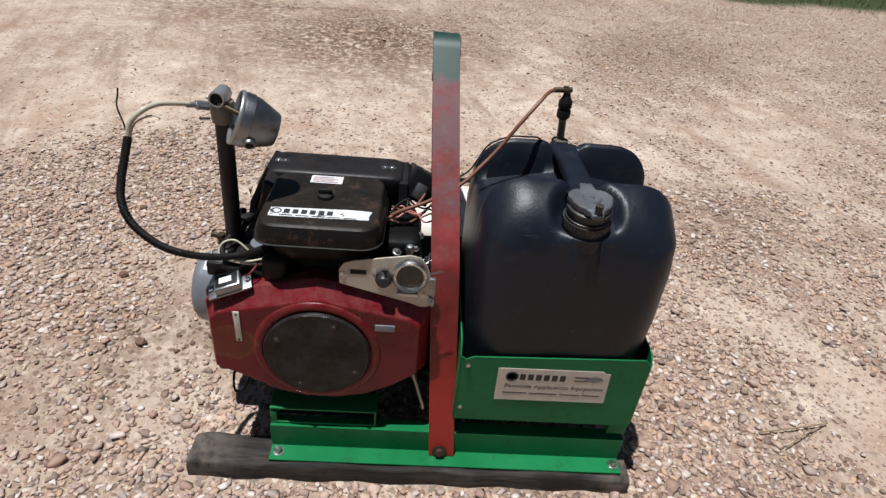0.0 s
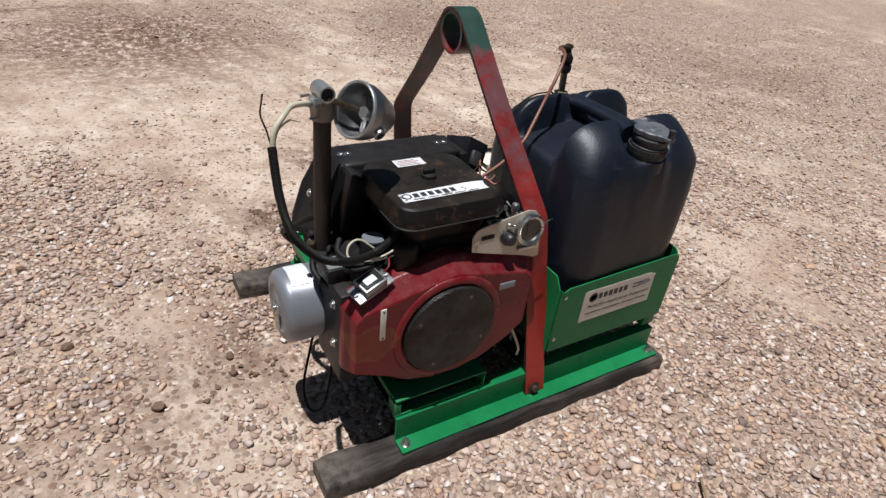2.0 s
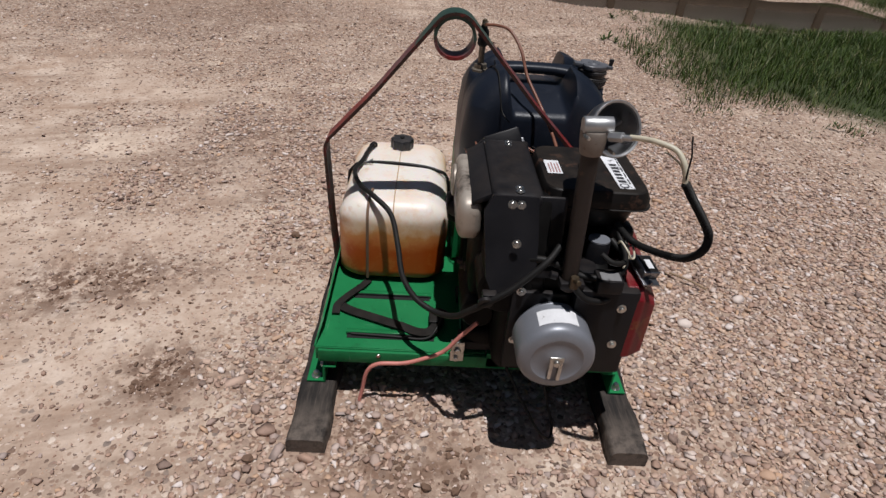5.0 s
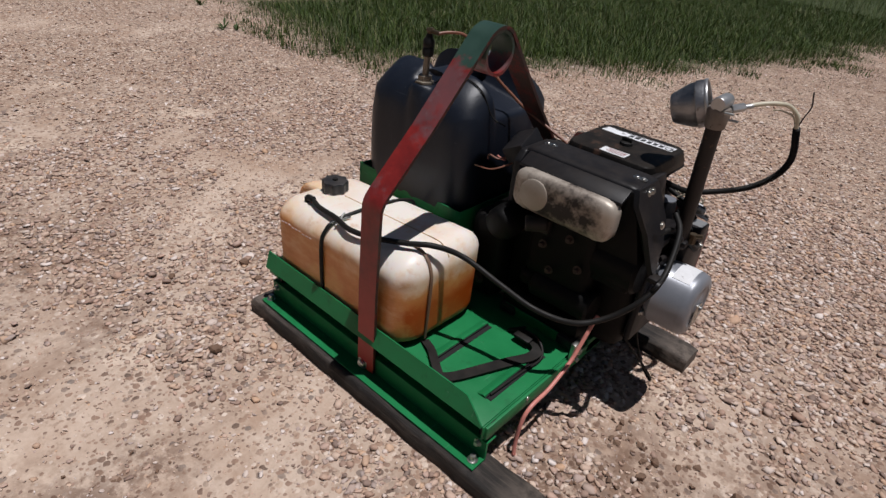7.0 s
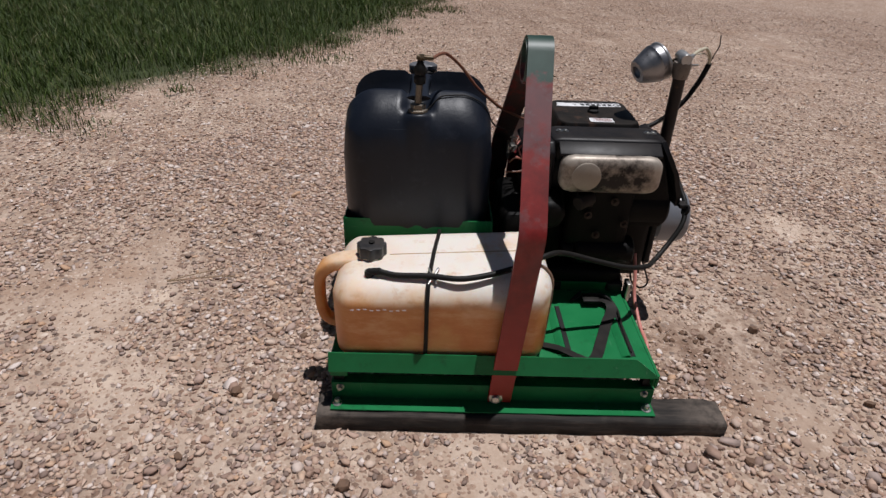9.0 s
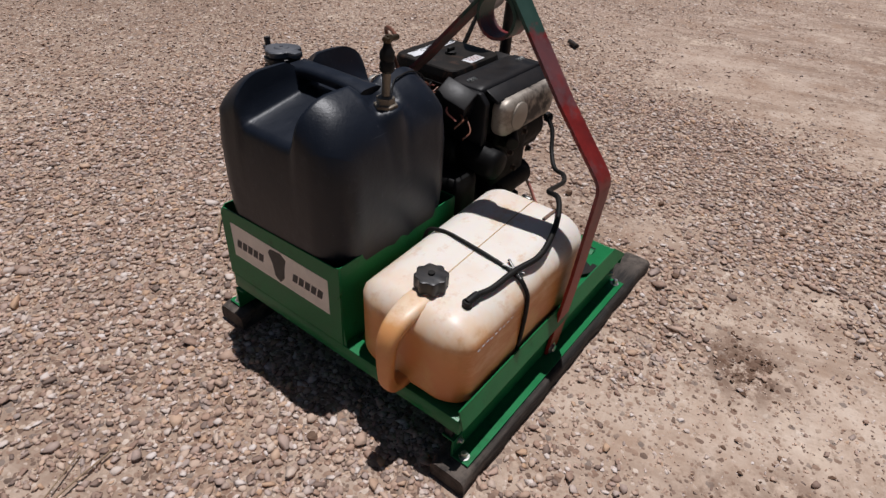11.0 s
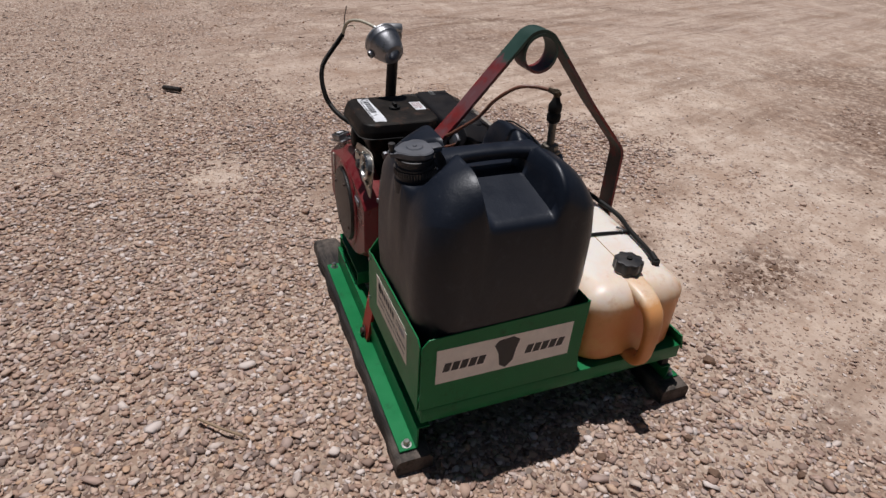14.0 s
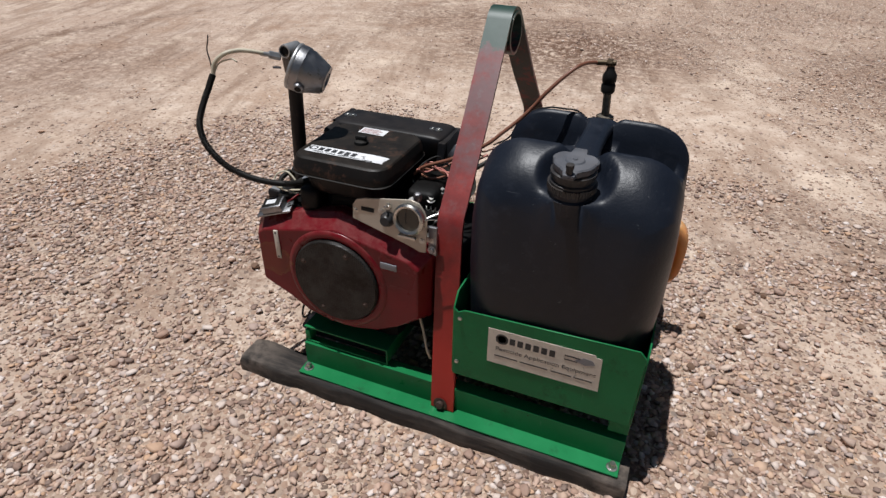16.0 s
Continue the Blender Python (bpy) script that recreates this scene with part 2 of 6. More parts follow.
BRASS = surface("tarnished_brass", (0.085, 0.062, 0.038), 0.45, 0.7, vary=0.3, scale=50)
PALEBRASS = surface("worn_pale_brass", (0.20, 0.172, 0.135), 0.45, 0.5, vary=0.3, scale=60, wear=(0.10, 0.075, 0.05), wear_at=0.6)
COPPER = surface("orange_tube", (0.20, 0.08, 0.048), 0.4, vary=0.2, scale=40)
PINK = surface("faded_pink_tube", (0.58, 0.22, 0.18), 0.45, vary=0.2, scale=40)
WHITE = surface("white_sticker", (0.72, 0.72, 0.73), 0.45, vary=0.1, scale=40, wear=(0.28, 0.26, 0.25), wear_at=0.66)
TORN = surface("torn_sticker", (0.74, 0.74, 0.75), 0.45, vary=0.15, scale=30, wear=(0.02, 0.02, 0.021), wear_at=0.585)
CREAM = surface("cream_wire", (0.55, 0.5, 0.38), 0.45, vary=0.15, scale=60)
INK = surface("dark_print", (0.03, 0.03, 0.032), 0.5, vary=0.2, scale=60)
# Near-black that stands in for shade inside slots, bores and gaps.
DARK = surface("recess_shade", (0.006, 0.006, 0.006), 0.8, vary=0.2, scale=20)
LABEL = surface("weathered_label", (0.68, 0.63, 0.54), 0.5, vary=0.15, scale=40, wear=(0.09, 0.10, 0.07), wear_at=0.645)
PLATE_WHITE = surface("cream_white_plate", (0.86, 0.81, 0.73), 0.5, vary=0.1, scale=30, wear=(0.45, 0.40, 0.33), wear_at=0.70)
TIN = surface("grey_silver_paint", (0.42, 0.42, 0.42), 0.35, 0.7, vary=0.15, scale=30)


def make_strap_paint():
    """Faded red bar with worn grey-purple patches and a green end round the ring."""
    mat, nt, b = nodes_of("worn_red_green_paint")
    z = axis_of(nt, 2)
    n1 = noise_node(nt, 20, 7, 0.7)
    n2 = noise_node(nt, 9, 6, 0.65)
    red = ramp(nt, n1.outputs[0], [(0.3, (0.110, 0.009, 0.008)), (0.52, (0.195, 0.014, 0.012)), (0.72, (0.28, 0.024, 0.019))]).outputs[0]
    low = maths(nt, "SUBTRACT", 1.0, maths(nt, "MULTIPLY", maths(nt, "SUBTRACT", z, 0.12), 6.0, True), True)
    red = mix(nt, maths(nt, "MULTIPLY", low, 0.7), red, (0.37, 0.018, 0.010))
    worn = ramp(nt, n2.outputs[0], [(0.47, (0, 0, 0)), (0.56, (1, 1, 1))]).outputs[0]
    mid = maths(nt, "MULTIPLY", maths(nt, "SUBTRACT", z, 0.30), 5.0, True)
    red = mix(nt, maths(nt, "MULTIPLY", maths(nt, "MULTIPLY", worn, mid), 0.6), red, (0.105, 0.070, 0.076))
    rub = ramp(nt, noise_node(nt, 38, 8, 0.75).outputs[0], [(0.55, (0, 0, 0)), (0.66, (0.40, 0.40, 0.40))]).outputs[0]
    red = mix(nt, maths(nt, "MULTIPLY", rub, mid), red, (0.15, 0.12, 0.125))
    zz = maths(nt, "ADD", z, maths(nt, "MULTIPLY", maths(nt, "SUBTRACT", n1.outputs[0], 0.5), 0.16))
    top = maths(nt, "MULTIPLY", maths(nt, "SUBTRACT", zz, 0.622), 60.0, True)
    grn = ramp(nt, n2.outputs[0], [(0.35, (0.014, 0.042, 0.030)), (0.65, (0.032, 0.070, 0.054))]).outputs[0]
    nt.links.new(mix(nt, top, red, grn), b.inputs["Base Color"])
    b.inputs["Roughness"].default_value = 0.45
    bump(nt, b, n1.outputs[0], 0.25, 0.001)
    return mat


def make_wood():
    mat, nt, b = nodes_of("weathered_dark_timber")
    c = nt.nodes.new("ShaderNodeTexCoord")
    m = nt.nodes.new("ShaderNodeMapping")
    m.inputs["Scale"].default_value = (3, 45, 45)
    nt.links.new(c.outputs["Object"], m.inputs[0])
    g = noise_node(nt, 1.6, 9, 0.7, vec=m.outputs[0])
    p = noise_node(nt, 14, 6)
    col = ramp(nt, g.outputs[0], [(0.32, (0.004, 0.0032, 0.0027)), (0.50, (0.016, 0.012, 0.0095)), (0.66, (0.062, 0.048, 0.039))]).outputs[0]
    col = mix(nt, ramp(nt, p.outputs[0], [(0.54, (0, 0, 0)), (0.74, (0.7, 0.7, 0.7))]).outputs[0], col, (0.075, 0.060, 0.050))
    ends = maths(nt, "MULTIPLY", maths(nt, "SUBTRACT", maths(nt, "ABSOLUTE", axis_of(nt, 0)), 0.32), 14.0, True)
    grey = ramp(nt, noise_node(nt, 22, 7, 0.7).outputs[0], [(0.38, (0, 0, 0)), (0.58, (0.8, 0.8, 0.8))]).outputs[0]
    col = mix(nt, maths(nt, "MULTIPLY", ends, grey), col, (0.150, 0.118, 0.095))
    nt.links.new(col, b.inputs["Base Color"])
    b.inputs["Roughness"].default_value = 0.8
    bump(nt, b, g.outputs[0], 0.8, 0.004)
    return mat


def film_low(nt):
    """Cloudy stains, drawn out along the tank."""
    c = nt.nodes.new("ShaderNodeTexCoord")
    m = nt.nodes.new("ShaderNodeMapping")
    m.inputs["Scale"].default_value = (6, 9, 16)
    nt.links.new(c.outputs["Object"], m.inputs[0])
    return noise_node(nt, 1.0, 7, 0.7, vec=m.outputs[0]).outputs[0]


def make_tank_plastic(name="yellowed_tank_plastic", lift=0.0):
    """Yellowed translucent tank, with orange fuel showing through its lower half."""
    mat, nt, b = nodes_of(name)
    z = axis_of(nt, 2)
    n = noise_node(nt, 9, 6, 0.65)
    zz = maths(nt, "ADD", z, maths(nt, "MULTIPLY", maths(nt, "SUBTRACT", n.outputs[0], 0.5), 0.11))
    col = ramp(nt, maths(nt, "SUBTRACT", maths(nt, "MULTIPLY", zz, 5.0), lift), [(0.02, (0.50, 0.11, 0.014)), (0.36, (0.64, 0.20, 0.042)), (0.58, (0.72, 0.30, 0.095)), (0.66, (0.68, 0.31, 0.10)), (0.76, (0.79, 0.58, 0.40)), (0.90, (0.81, 0.745, 0.67))]).outputs[0]
    dark_end = maths(nt, "MULTIPLY", maths(nt, "SUBTRACT", -0.05, axis_of(nt, 0)), 8.0, True)
    low = maths(nt, "SUBTRACT", 1.0, maths(nt, "MULTIPLY", zz, 7.0), True)
    col = mix(nt, maths(nt, "MULTIPLY", dark_end, maths(nt, "MULTIPLY", low, 2.4, True)), col, (0.44, 0.075, 0.005))
    cap_end = maths(nt, "MULTIPLY", maths(nt, "SUBTRACT", maths(nt, "ADD", axis_of(nt, 0), maths(nt, "MULTIPLY", maths(nt, "SUBTRACT", n.outputs[0], 0.5), 0.25)), 0.07), 9.0, True)
    edge = maths(nt, "ADD", z, maths(nt, "MULTIPLY", maths(nt, "SUBTRACT", n.outputs[0], 0.5), 0.022))
    flank = maths(nt, "MULTIPLY", maths(nt, "SUBTRACT", 0.150, edge), 60.0, True)
    tint = ramp(nt, zz, [(0.0, (0.56, 0.145, 0.020)), (0.10, (0.66, 0.235, 0.050)), (0.17, (0.74, 0.37, 0.13))]).outputs[0]
    col = mix(nt, maths(nt, "MULTIPLY", maths(nt, "MULTIPLY", cap_end, flank), 0.85), col, tint)
    col = mix(nt, maths(nt, "MULTIPLY", cap_end, 0.22), col, (0.80, 0.46, 0.22))
    long_side = maths(nt, "MULTIPLY", maths(nt, "SUBTRACT", axis_of(nt, 1), 0.086), 60.0, True)
    low_side = maths(nt, "MULTIPLY", maths(nt, "SUBTRACT", 0.157, edge), 60.0, True)
    col = mix(nt, maths(nt, "MULTIPLY", maths(nt, "MULTIPLY", long_side, low_side), 0.85), col, ramp(nt, film_low(nt), [(0.36, (0.56, 0.185, 0.038)), (0.50, (0.67, 0.280, 0.085)), (0.66, (0.80, 0.50, 0.27))]).outputs[0])
    crease = ramp(nt, maths(nt, "ADD", axis_of(nt, 2), maths(nt, "MULTIPLY", maths(nt, "SUBTRACT", noise_node(nt, 30, 4).outputs[0], 0.5), 0.016)), [(0.140, (0, 0, 0)), (0.155, (1, 1, 1)), (0.160, (0.7, 0.7, 0.7)), (0.172, (0, 0, 0))]).outputs[0]
    broken = ramp(nt, noise_node(nt, 14, 5).outputs[0], [(0.46, (0.1, 0.1, 0.1)), (0.60, (0.85, 0.85, 0.85))]).outputs[0]
    col = mix(nt, maths(nt, "MULTIPLY", maths(nt, "MULTIPLY", crease, broken), maths(nt, "MULTIPLY", maths(nt, "SUBTRACT", axis_of(nt, 1), 0.070), 40.0, True)), col, (0.46, 0.19, 0.045))
    fume = ramp(nt, noise_node(nt, 7.5, 6, 0.7).outputs[0], [(0.54, (0, 0, 0)), (0.66, (0.55, 0.55, 0.55))]).outputs[0]
    col = mix(nt, fume, col, (0.70, 0.40, 0.13))
    spots = noise_node(nt, 26, 6, 0.7)
    col = mix(nt, ramp(nt, spots.outputs[0], [(0.56, (0, 0, 0)), (0.72, (0.45, 0.45, 0.45))]).outputs[0], col, (0.55, 0.24, 0.05))
    film = noise_node(nt, 5.5, 5, 0.6)
    col = mix(nt, ramp(nt, film.outputs[0], [(0.50, (0, 0, 0)), (0.68, (0.3, 0.3, 0.3))]).outputs[0], col, (0.74, 0.36, 0.12))
    nt.links.new(col, b.inputs["Base Color"])
    b.inputs["Roughness"].default_value = 0.42
    b.inputs["Subsurface Weight"].default_value = 0.08
    b.inputs["Subsurface Radius"].default_value = (0.03, 0.014, 0.005)
    b.inputs["Subsurface Scale"].default_value = 1.0
    bump(nt, b, n.outputs[0], 0.15, 0.002)
    return mat


def make_screen():
    """Fine perforated guard: bumps and holes."""
    mat, nt, b = nodes_of("perforated_guard")
    v = nt.nodes.new("ShaderNodeTexVoronoi")
    v.inputs["Scale"].default_value = 250
    v.inputs["Randomness"].default_value = 0.15
    c = nt.nodes.new("ShaderNodeTexCoord")
    nt.links.new(c.outputs["Object"], v.inputs["Vector"])
    r = ramp(nt, v.outputs["Distance"], [(0.30, (0.0003, 0.0003, 0.0003)), (0.42, (0.034, 0.032, 0.030))])
    dirt = noise_node(nt, 20, 6, 0.7)
    col = mix(nt, ramp(nt, dirt.outputs[0], [(0.40, (0, 0, 0)), (0.62, (0.9, 0.9, 0.9))]).outputs[0], r.outputs[0], (0.006, 0.003, 0.002))
    nt.links.new(col, b.inputs["Base Color"])
    b.inputs["Roughness"].default_value = 0.36
    b.inputs["Metallic"].default_value = 0.0
    b.inputs["Specular IOR Level"].default_value = 0.2
    bump(nt, b, v.outputs["Distance"], 0.7, 0.001)
    return mat


def make_sooty():
    mat, nt, b = nodes_of("sooty_aluminium")
    n = noise_node(nt, 13, 8, 0.7)
    f = noise_node(nt, 90, 4)
    dx = maths(nt, "MULTIPLY", maths(nt, "ADD", axis_of(nt, 0), 0.004), 15.0)
    dz = maths(nt, "MULTIPLY", maths(nt, "SUBTRACT", axis_of(nt, 2), 0.310), 24.0)
    d = maths(nt, "ADD", maths(nt, "MULTIPLY", dx, dx), maths(nt, "MULTIPLY", dz, dz))
    soot = maths(nt, "ADD", maths(nt, "SUBTRACT", 1.05, maths(nt, "MULTIPLY", d, 0.34)), maths(nt, "MULTIPLY", maths(nt, "SUBTRACT", n.outputs[0], 0.5), 3.2))
    col = ramp(nt, soot, [(0.14, (0.44, 0.385, 0.325)), (0.50, (0.24, 0.20, 0.165)), (0.78, (0.016, 0.013, 0.012))]).outputs[0]
    nt.links.new(col, b.inputs["Base Color"])
    b.inputs["Metallic"].default_value = 0.35
    b.inputs["Roughness"].default_value = 0.5
    bump(nt, b, f.outputs[0], 0.4, 0.001)
    return mat


def make_green():
    """Glossy green enamel: dull patches, fine pale scratches, grime."""
    mat, nt, b = nodes_of("green_enamel")
    broad, fine = noise_node(nt, 8, 6), noise_node(nt, 260, 3)
    col = ramp(nt, broad.outputs[0], [(0.3, (0.0115, 0.142, 0.046)), (0.7, (0.0175, 0.195, 0.066))]).outputs[0]
    c = nt.nodes.new("ShaderNodeTexCoord")
    for rot, sc in ((20, (9, 130, 130)), (-35, (120, 14, 120)), (60, (100, 100, 12))):
        m = nt.nodes.new("ShaderNodeMapping")
        m.inputs["Rotation"].default_value = (radians(rot), radians(rot * 0.6), radians(rot))
        m.inputs["Scale"].default_value = sc
        nt.links.new(c.outputs["Object"], m.inputs[0])
        line = noise_node(nt, 1.0, 3, 0.6, vec=m.outputs[0])
        col = mix(nt, ramp(nt, line.outputs[0], [(0.70, (0, 0, 0)), (0.74, (0.45, 0.45, 0.45))]).outputs[0], col, (0.10, 0.26, 0.15))
    grime = ramp(nt, noise_node(nt, 17, 8, 0.75).outputs[0], [(0.56, (0, 0, 0)), (0.72, (0.75, 0.75, 0.75))]).outputs[0]
    col = mix(nt, grime, col, (0.014, 0.060, 0.024))
    chips = ramp(nt, noise_node(nt, 55, 6, 0.7).outputs[0], [(0.695, (0, 0, 0)), (0.72, (1, 1, 1))]).outputs[0]
    col = mix(nt, chips, col, (0.035, 0.028, 0.020))
    nt.links.new(col, b.inputs["Base Color"])
    nt.links.new(ramp(nt, broad.outputs[0], [(0.3, (0.26,) * 3), (0.7, (0.44,) * 3)]).outputs[0], b.inputs["Roughness"])
    b.inputs["Specular IOR Level"].default_value = 0.2
    bump(nt, b, maths(nt, "ADD", fine.outputs[0], maths(nt, "MULTIPLY", broad.outputs[0], 4.0)), 0.2, 0.001)
    return mat


GREEN = make_green()


def make_cowl_paint():
    """Dark red paint, scuffed, with a rusty tan dirt mark on one cheek and patchy paler upward faces."""
    mat, nt, b = nodes_of("scuffed_red_paint")
    broad, scuff, fine = noise_node(nt, 9, 6), noise_node(nt, 34, 8, 0.75), noise_node(nt, 240, 3)
    col = ramp(nt, broad.outputs[0], [(0.3, (0.105, 0.0030, 0.0065)), (0.5, (0.150, 0.0042, 0.0092)), (0.7, (0.185, 0.0058, 0.0115))]).outputs[0]
    col = mix(nt, ramp(nt, scuff.outputs[0], [(0.60, (0, 0, 0)), (0.70, (0.8, 0.8, 0.8))]).outputs[0], col, (0.080, 0.009, 0.010))
    x, z = axis_of(nt, 0), axis_of(nt, 2)
    dx = maths(nt, "MULTIPLY", maths(nt, "ADD", x, 0.150), 22.0)
    dz = maths(nt, "MULTIPLY", maths(nt, "SUBTRACT", z, 0.158), 26.0)
    d = maths(nt, "ADD", maths(nt, "POWER", maths(nt, "ABSOLUTE", dx), 2.0), maths(nt, "POWER", maths(nt, "ABSOLUTE", dz), 2.0))
    d = maths(nt, "ADD", d, maths(nt, "MULTIPLY", maths(nt, "SUBTRACT", noise_node(nt, 30, 6, 0.7).outputs[0], 0.5), 2.6))
    ring = ramp(nt, d, [(0.30, (0.3, 0.3, 0.3)), (0.62, (0.4, 0.4, 0.4)), (0.78, (0.9, 0.9, 0.9)), (0.90, (0, 0, 0))]).outputs[0]
    col = mix(nt, maths(nt, "MULTIPLY", ring, 0.7), col, (0.21, 0.085, 0.026))
    g = nt.nodes.new("ShaderNodeNewGeometry")
    s = nt.nodes.new("ShaderNodeSeparateXYZ")
    nt.links.new(g.outputs["Normal"], s.inputs[0])
    up = maths(nt, "MULTIPLY", maths(nt, "MAXIMUM", s.outputs[2], 0.0), 0.24)
    col = mix(nt, maths(nt, "MULTIPLY", up, ramp(nt, scuff.outputs[0], [(0.40, (0, 0, 0)), (0.60, (1, 1, 1))]).outputs[0]), col, (0.34, 0.20, 0.17))
    nt.links.new(col, b.inputs["Base Color"])
    nt.links.new(ramp(nt, broad.outputs[0], [(0.3, (0.22,) * 3), (0.7, (0.38,) * 3)]).outputs[0], b.inputs["Roughness"])
    b.inputs["Specular IOR Level"].default_value = 0.34
    bump(nt, b, maths(nt, "ADD", fine.outputs[0], maths(nt, "MULTIPLY", broad.outputs[0], 3.0)), 0.25, 0.0012)
    return mat


COWL = make_cowl_paint()


def make_can_plastic():
    """Blue-black moulded plastic: hazy patches, pale scuffs and long fine scratches, darker brown towards the bottom.
    """
    mat, nt, b = nodes_of("black_jerry_plastic")
    broad, fine = noise_node(nt, 9, 6), noise_node(nt, 260, 3)
    col = ramp(nt, broad.outputs[0], [(0.3, (0.0064, 0.0090, 0.0158)), (0.7, (0.0102, 0.0138, 0.0230))]).outputs[0]
    haze = ramp(nt, noise_node(nt, 21, 8, 0.72).outputs[0], [(0.56, (0, 0, 0)), (0.70, (0.7, 0.7, 0.7))]).outputs[0]
    col = mix(nt, haze, col, (0.024, 0.028, 0.040))
    lower_brown = maths(nt, "SUBTRACT", 1.0, maths(nt, "MULTIPLY", axis_of(nt, 2), 4.5), True)
    col = mix(nt, maths(nt, "MULTIPLY", lower_brown, 0.5), col, (0.0080, 0.0060, 0.0052))
    c = nt.nodes.new("ShaderNodeTexCoord")
    for rot, sc, at in ((8, (5, 90, 150), 0.715), (-50, (85, 6, 120), 0.73), (75, (90, 110, 7), 0.73)):
        m = nt.nodes.new("ShaderNodeMapping")
        m.inputs["Rotation"].default_value = (radians(rot * 0.5), radians(rot * 0.3), radians(rot))
        m.inputs["Scale"].default_value = sc
        nt.links.new(c.outputs["Object"], m.inputs[0])
        line = noise_node(nt, 1.0, 3, 0.6, vec=m.outputs[0])
        col = mix(nt, ramp(nt, line.outputs[0], [(at, (0, 0, 0)), (at + 0.03, (0.5, 0.5, 0.5))]).outputs[0], col, (0.075, 0.080, 0.092))
    scuff = ramp(nt, noise_node(nt, 47, 9, 0.75).outputs[0], [(0.675, (0, 0, 0)), (0.705, (0.8, 0.8, 0.8))]).outputs[0]
    col = mix(nt, scuff, col, (0.135, 0.14, 0.15))
    nt.links.new(col, b.inputs["Base Color"])
    nt.links.new(ramp(nt, broad.outputs[0], [(0.25, (0.34,) * 3), (0.75, (0.50,) * 3)]).outputs[0], b.inputs["Roughness"])
    b.inputs["Specular IOR Level"].default_value = 0.36
    bump(nt, b, maths(nt, "ADD", fine.outputs[0], maths(nt, "MULTIPLY", noise_node(nt, 30, 4).outputs[0], 3.0)), 0.3, 0.0009)
    return mat


CAN = make_can_plastic()
STRAP = make_strap_paint()
# Dark brown with red flecks, for the strap's inner face and one edge.
STRAP_INNER = surface("strap_inner_brown", (0.040, 0.018, 0.014), 0.6, vary=0.5, scale=14, relief=0.4, wear=(0.12, 0.014, 0.011), wear_at=0.56)
WOOD = make_wood()
TANK = make_tank_plastic()
# Tank plastic shifted further towards orange, for the handle.
TANK_ORANGE = make_tank_plastic("orange_tank_plastic", 0.10)
SCREEN = make_screen()
SOOTY = make_sooty()

# ---- ground ----
PUDDLE = [(6.35, -0.36), (6.09, -0.36), (5.56, -0.64), (5.14, -0.85), (4.73, -1.05), (4.57, -1.28), (4.57, -1.68), (4.50, -2.09), (4.30, -2.4), (4.1, -3.0), (4.2, -3.8), (4.7, -4.6), (5.9, -4.5), (5.65, -3.75), (5.88, -3.14), (6.04, -2.57), (6.17, -2.12), (6.94, -1.84), (7.3, -1.5), (7.15, -1.1)]
MEADOW = [(4.05, -1.75), (3.25, -1.38), (2.45, -1.32), (1.95, -1.48), (1.68, -1.88), (1.38, -2.45), (0.98, -3.0), (0.58, -4.0), (0.22, -5.0), (-0.05, -7.0), (-0.45, -10.5), (-1.2, -14.5), (-2, -30), (30, -30), (30, -4.9), (5.9, -4.7), (4.8, -4.75), (4.25, -3.6), (4.15, -2.6)]
VERGE = [(0.3, 9.5), (1.6, 7.0), (2.45, 5.5), (3.3, 5.36), (4.8, 5.46), (6.6, 5.8), (10.4, 7.2), (10.6, 4.6), (9.9, 3.2), (9.3, 2.1), (10.5, 1.2), (30, 1.0), (30, 30), (-6, 30)]


def sdist(px, py, poly):
    """Signed distance of points to an outline, positive inside (numpy)."""
    px, py = np.asarray(px, float), np.asarray(py, float)
    best = np.full(px.shape, 1e9)
    inside = np.zeros(px.shape, bool)
    for (ax, ay), (bx, by) in zip(poly, poly[1:] + poly[:1]):
        dx, dy = bx - ax, by - ay
        t = np.clip(((px - ax) * dx + (py - ay) * dy) / (dx * dx + dy * dy), 0, 1)
        best = np.minimum(best, np.hypot(px - ax - t * dx, py - ay - t * dy))
        cross = (ay > py) != (by > py)
        xi = ax + (py - ay) / (dy if abs(dy) > 1e-9 else 1e-9) * dx
        inside ^= cross & (px < xi)
    return np.where(inside, best, -best)


def wave(x, y, s, seed):
    """Cheap smooth noise from sines, about -1 to 1."""
    rng = np.random.RandomState(seed)
    out = 0
    for k in range(6):
        a, p = rng.uniform(0, 6.283), rng.uniform(0, 6.283)
        f = s * rng.uniform(0.6, 1.9)
        out = out + np.sin((x * np.cos(a) + y * np.sin(a)) * f + p)
    return out / 3.0


def ground_height(x, y):
    r = np.hypot(x, y)
    z = 0.0035 * wave(x, y, 3.0, 3) + 0.0022 * wave(x, y, 9.0, 4)
    z = z * np.clip((r - 0.2) / 0.6, 0.25, 1) + 0.012 * wave(x, y, 0.8, 5) * np.clip((r - 1.2) / 2.5, 0, 1)
    track = np.exp(-((x + 0.45 - 0.25 * (y - 2.8)) / 0.28) ** 2 - ((y - 2.8) / 0.55) ** 2)
    z = z + 0.014 * track * np.sin((x * 0.35 + y) * 38)
    d = sdist(x, y, PUDDLE)
    return z - 0.10 * np.clip((d + 0.25) / 0.5, 0, 1)


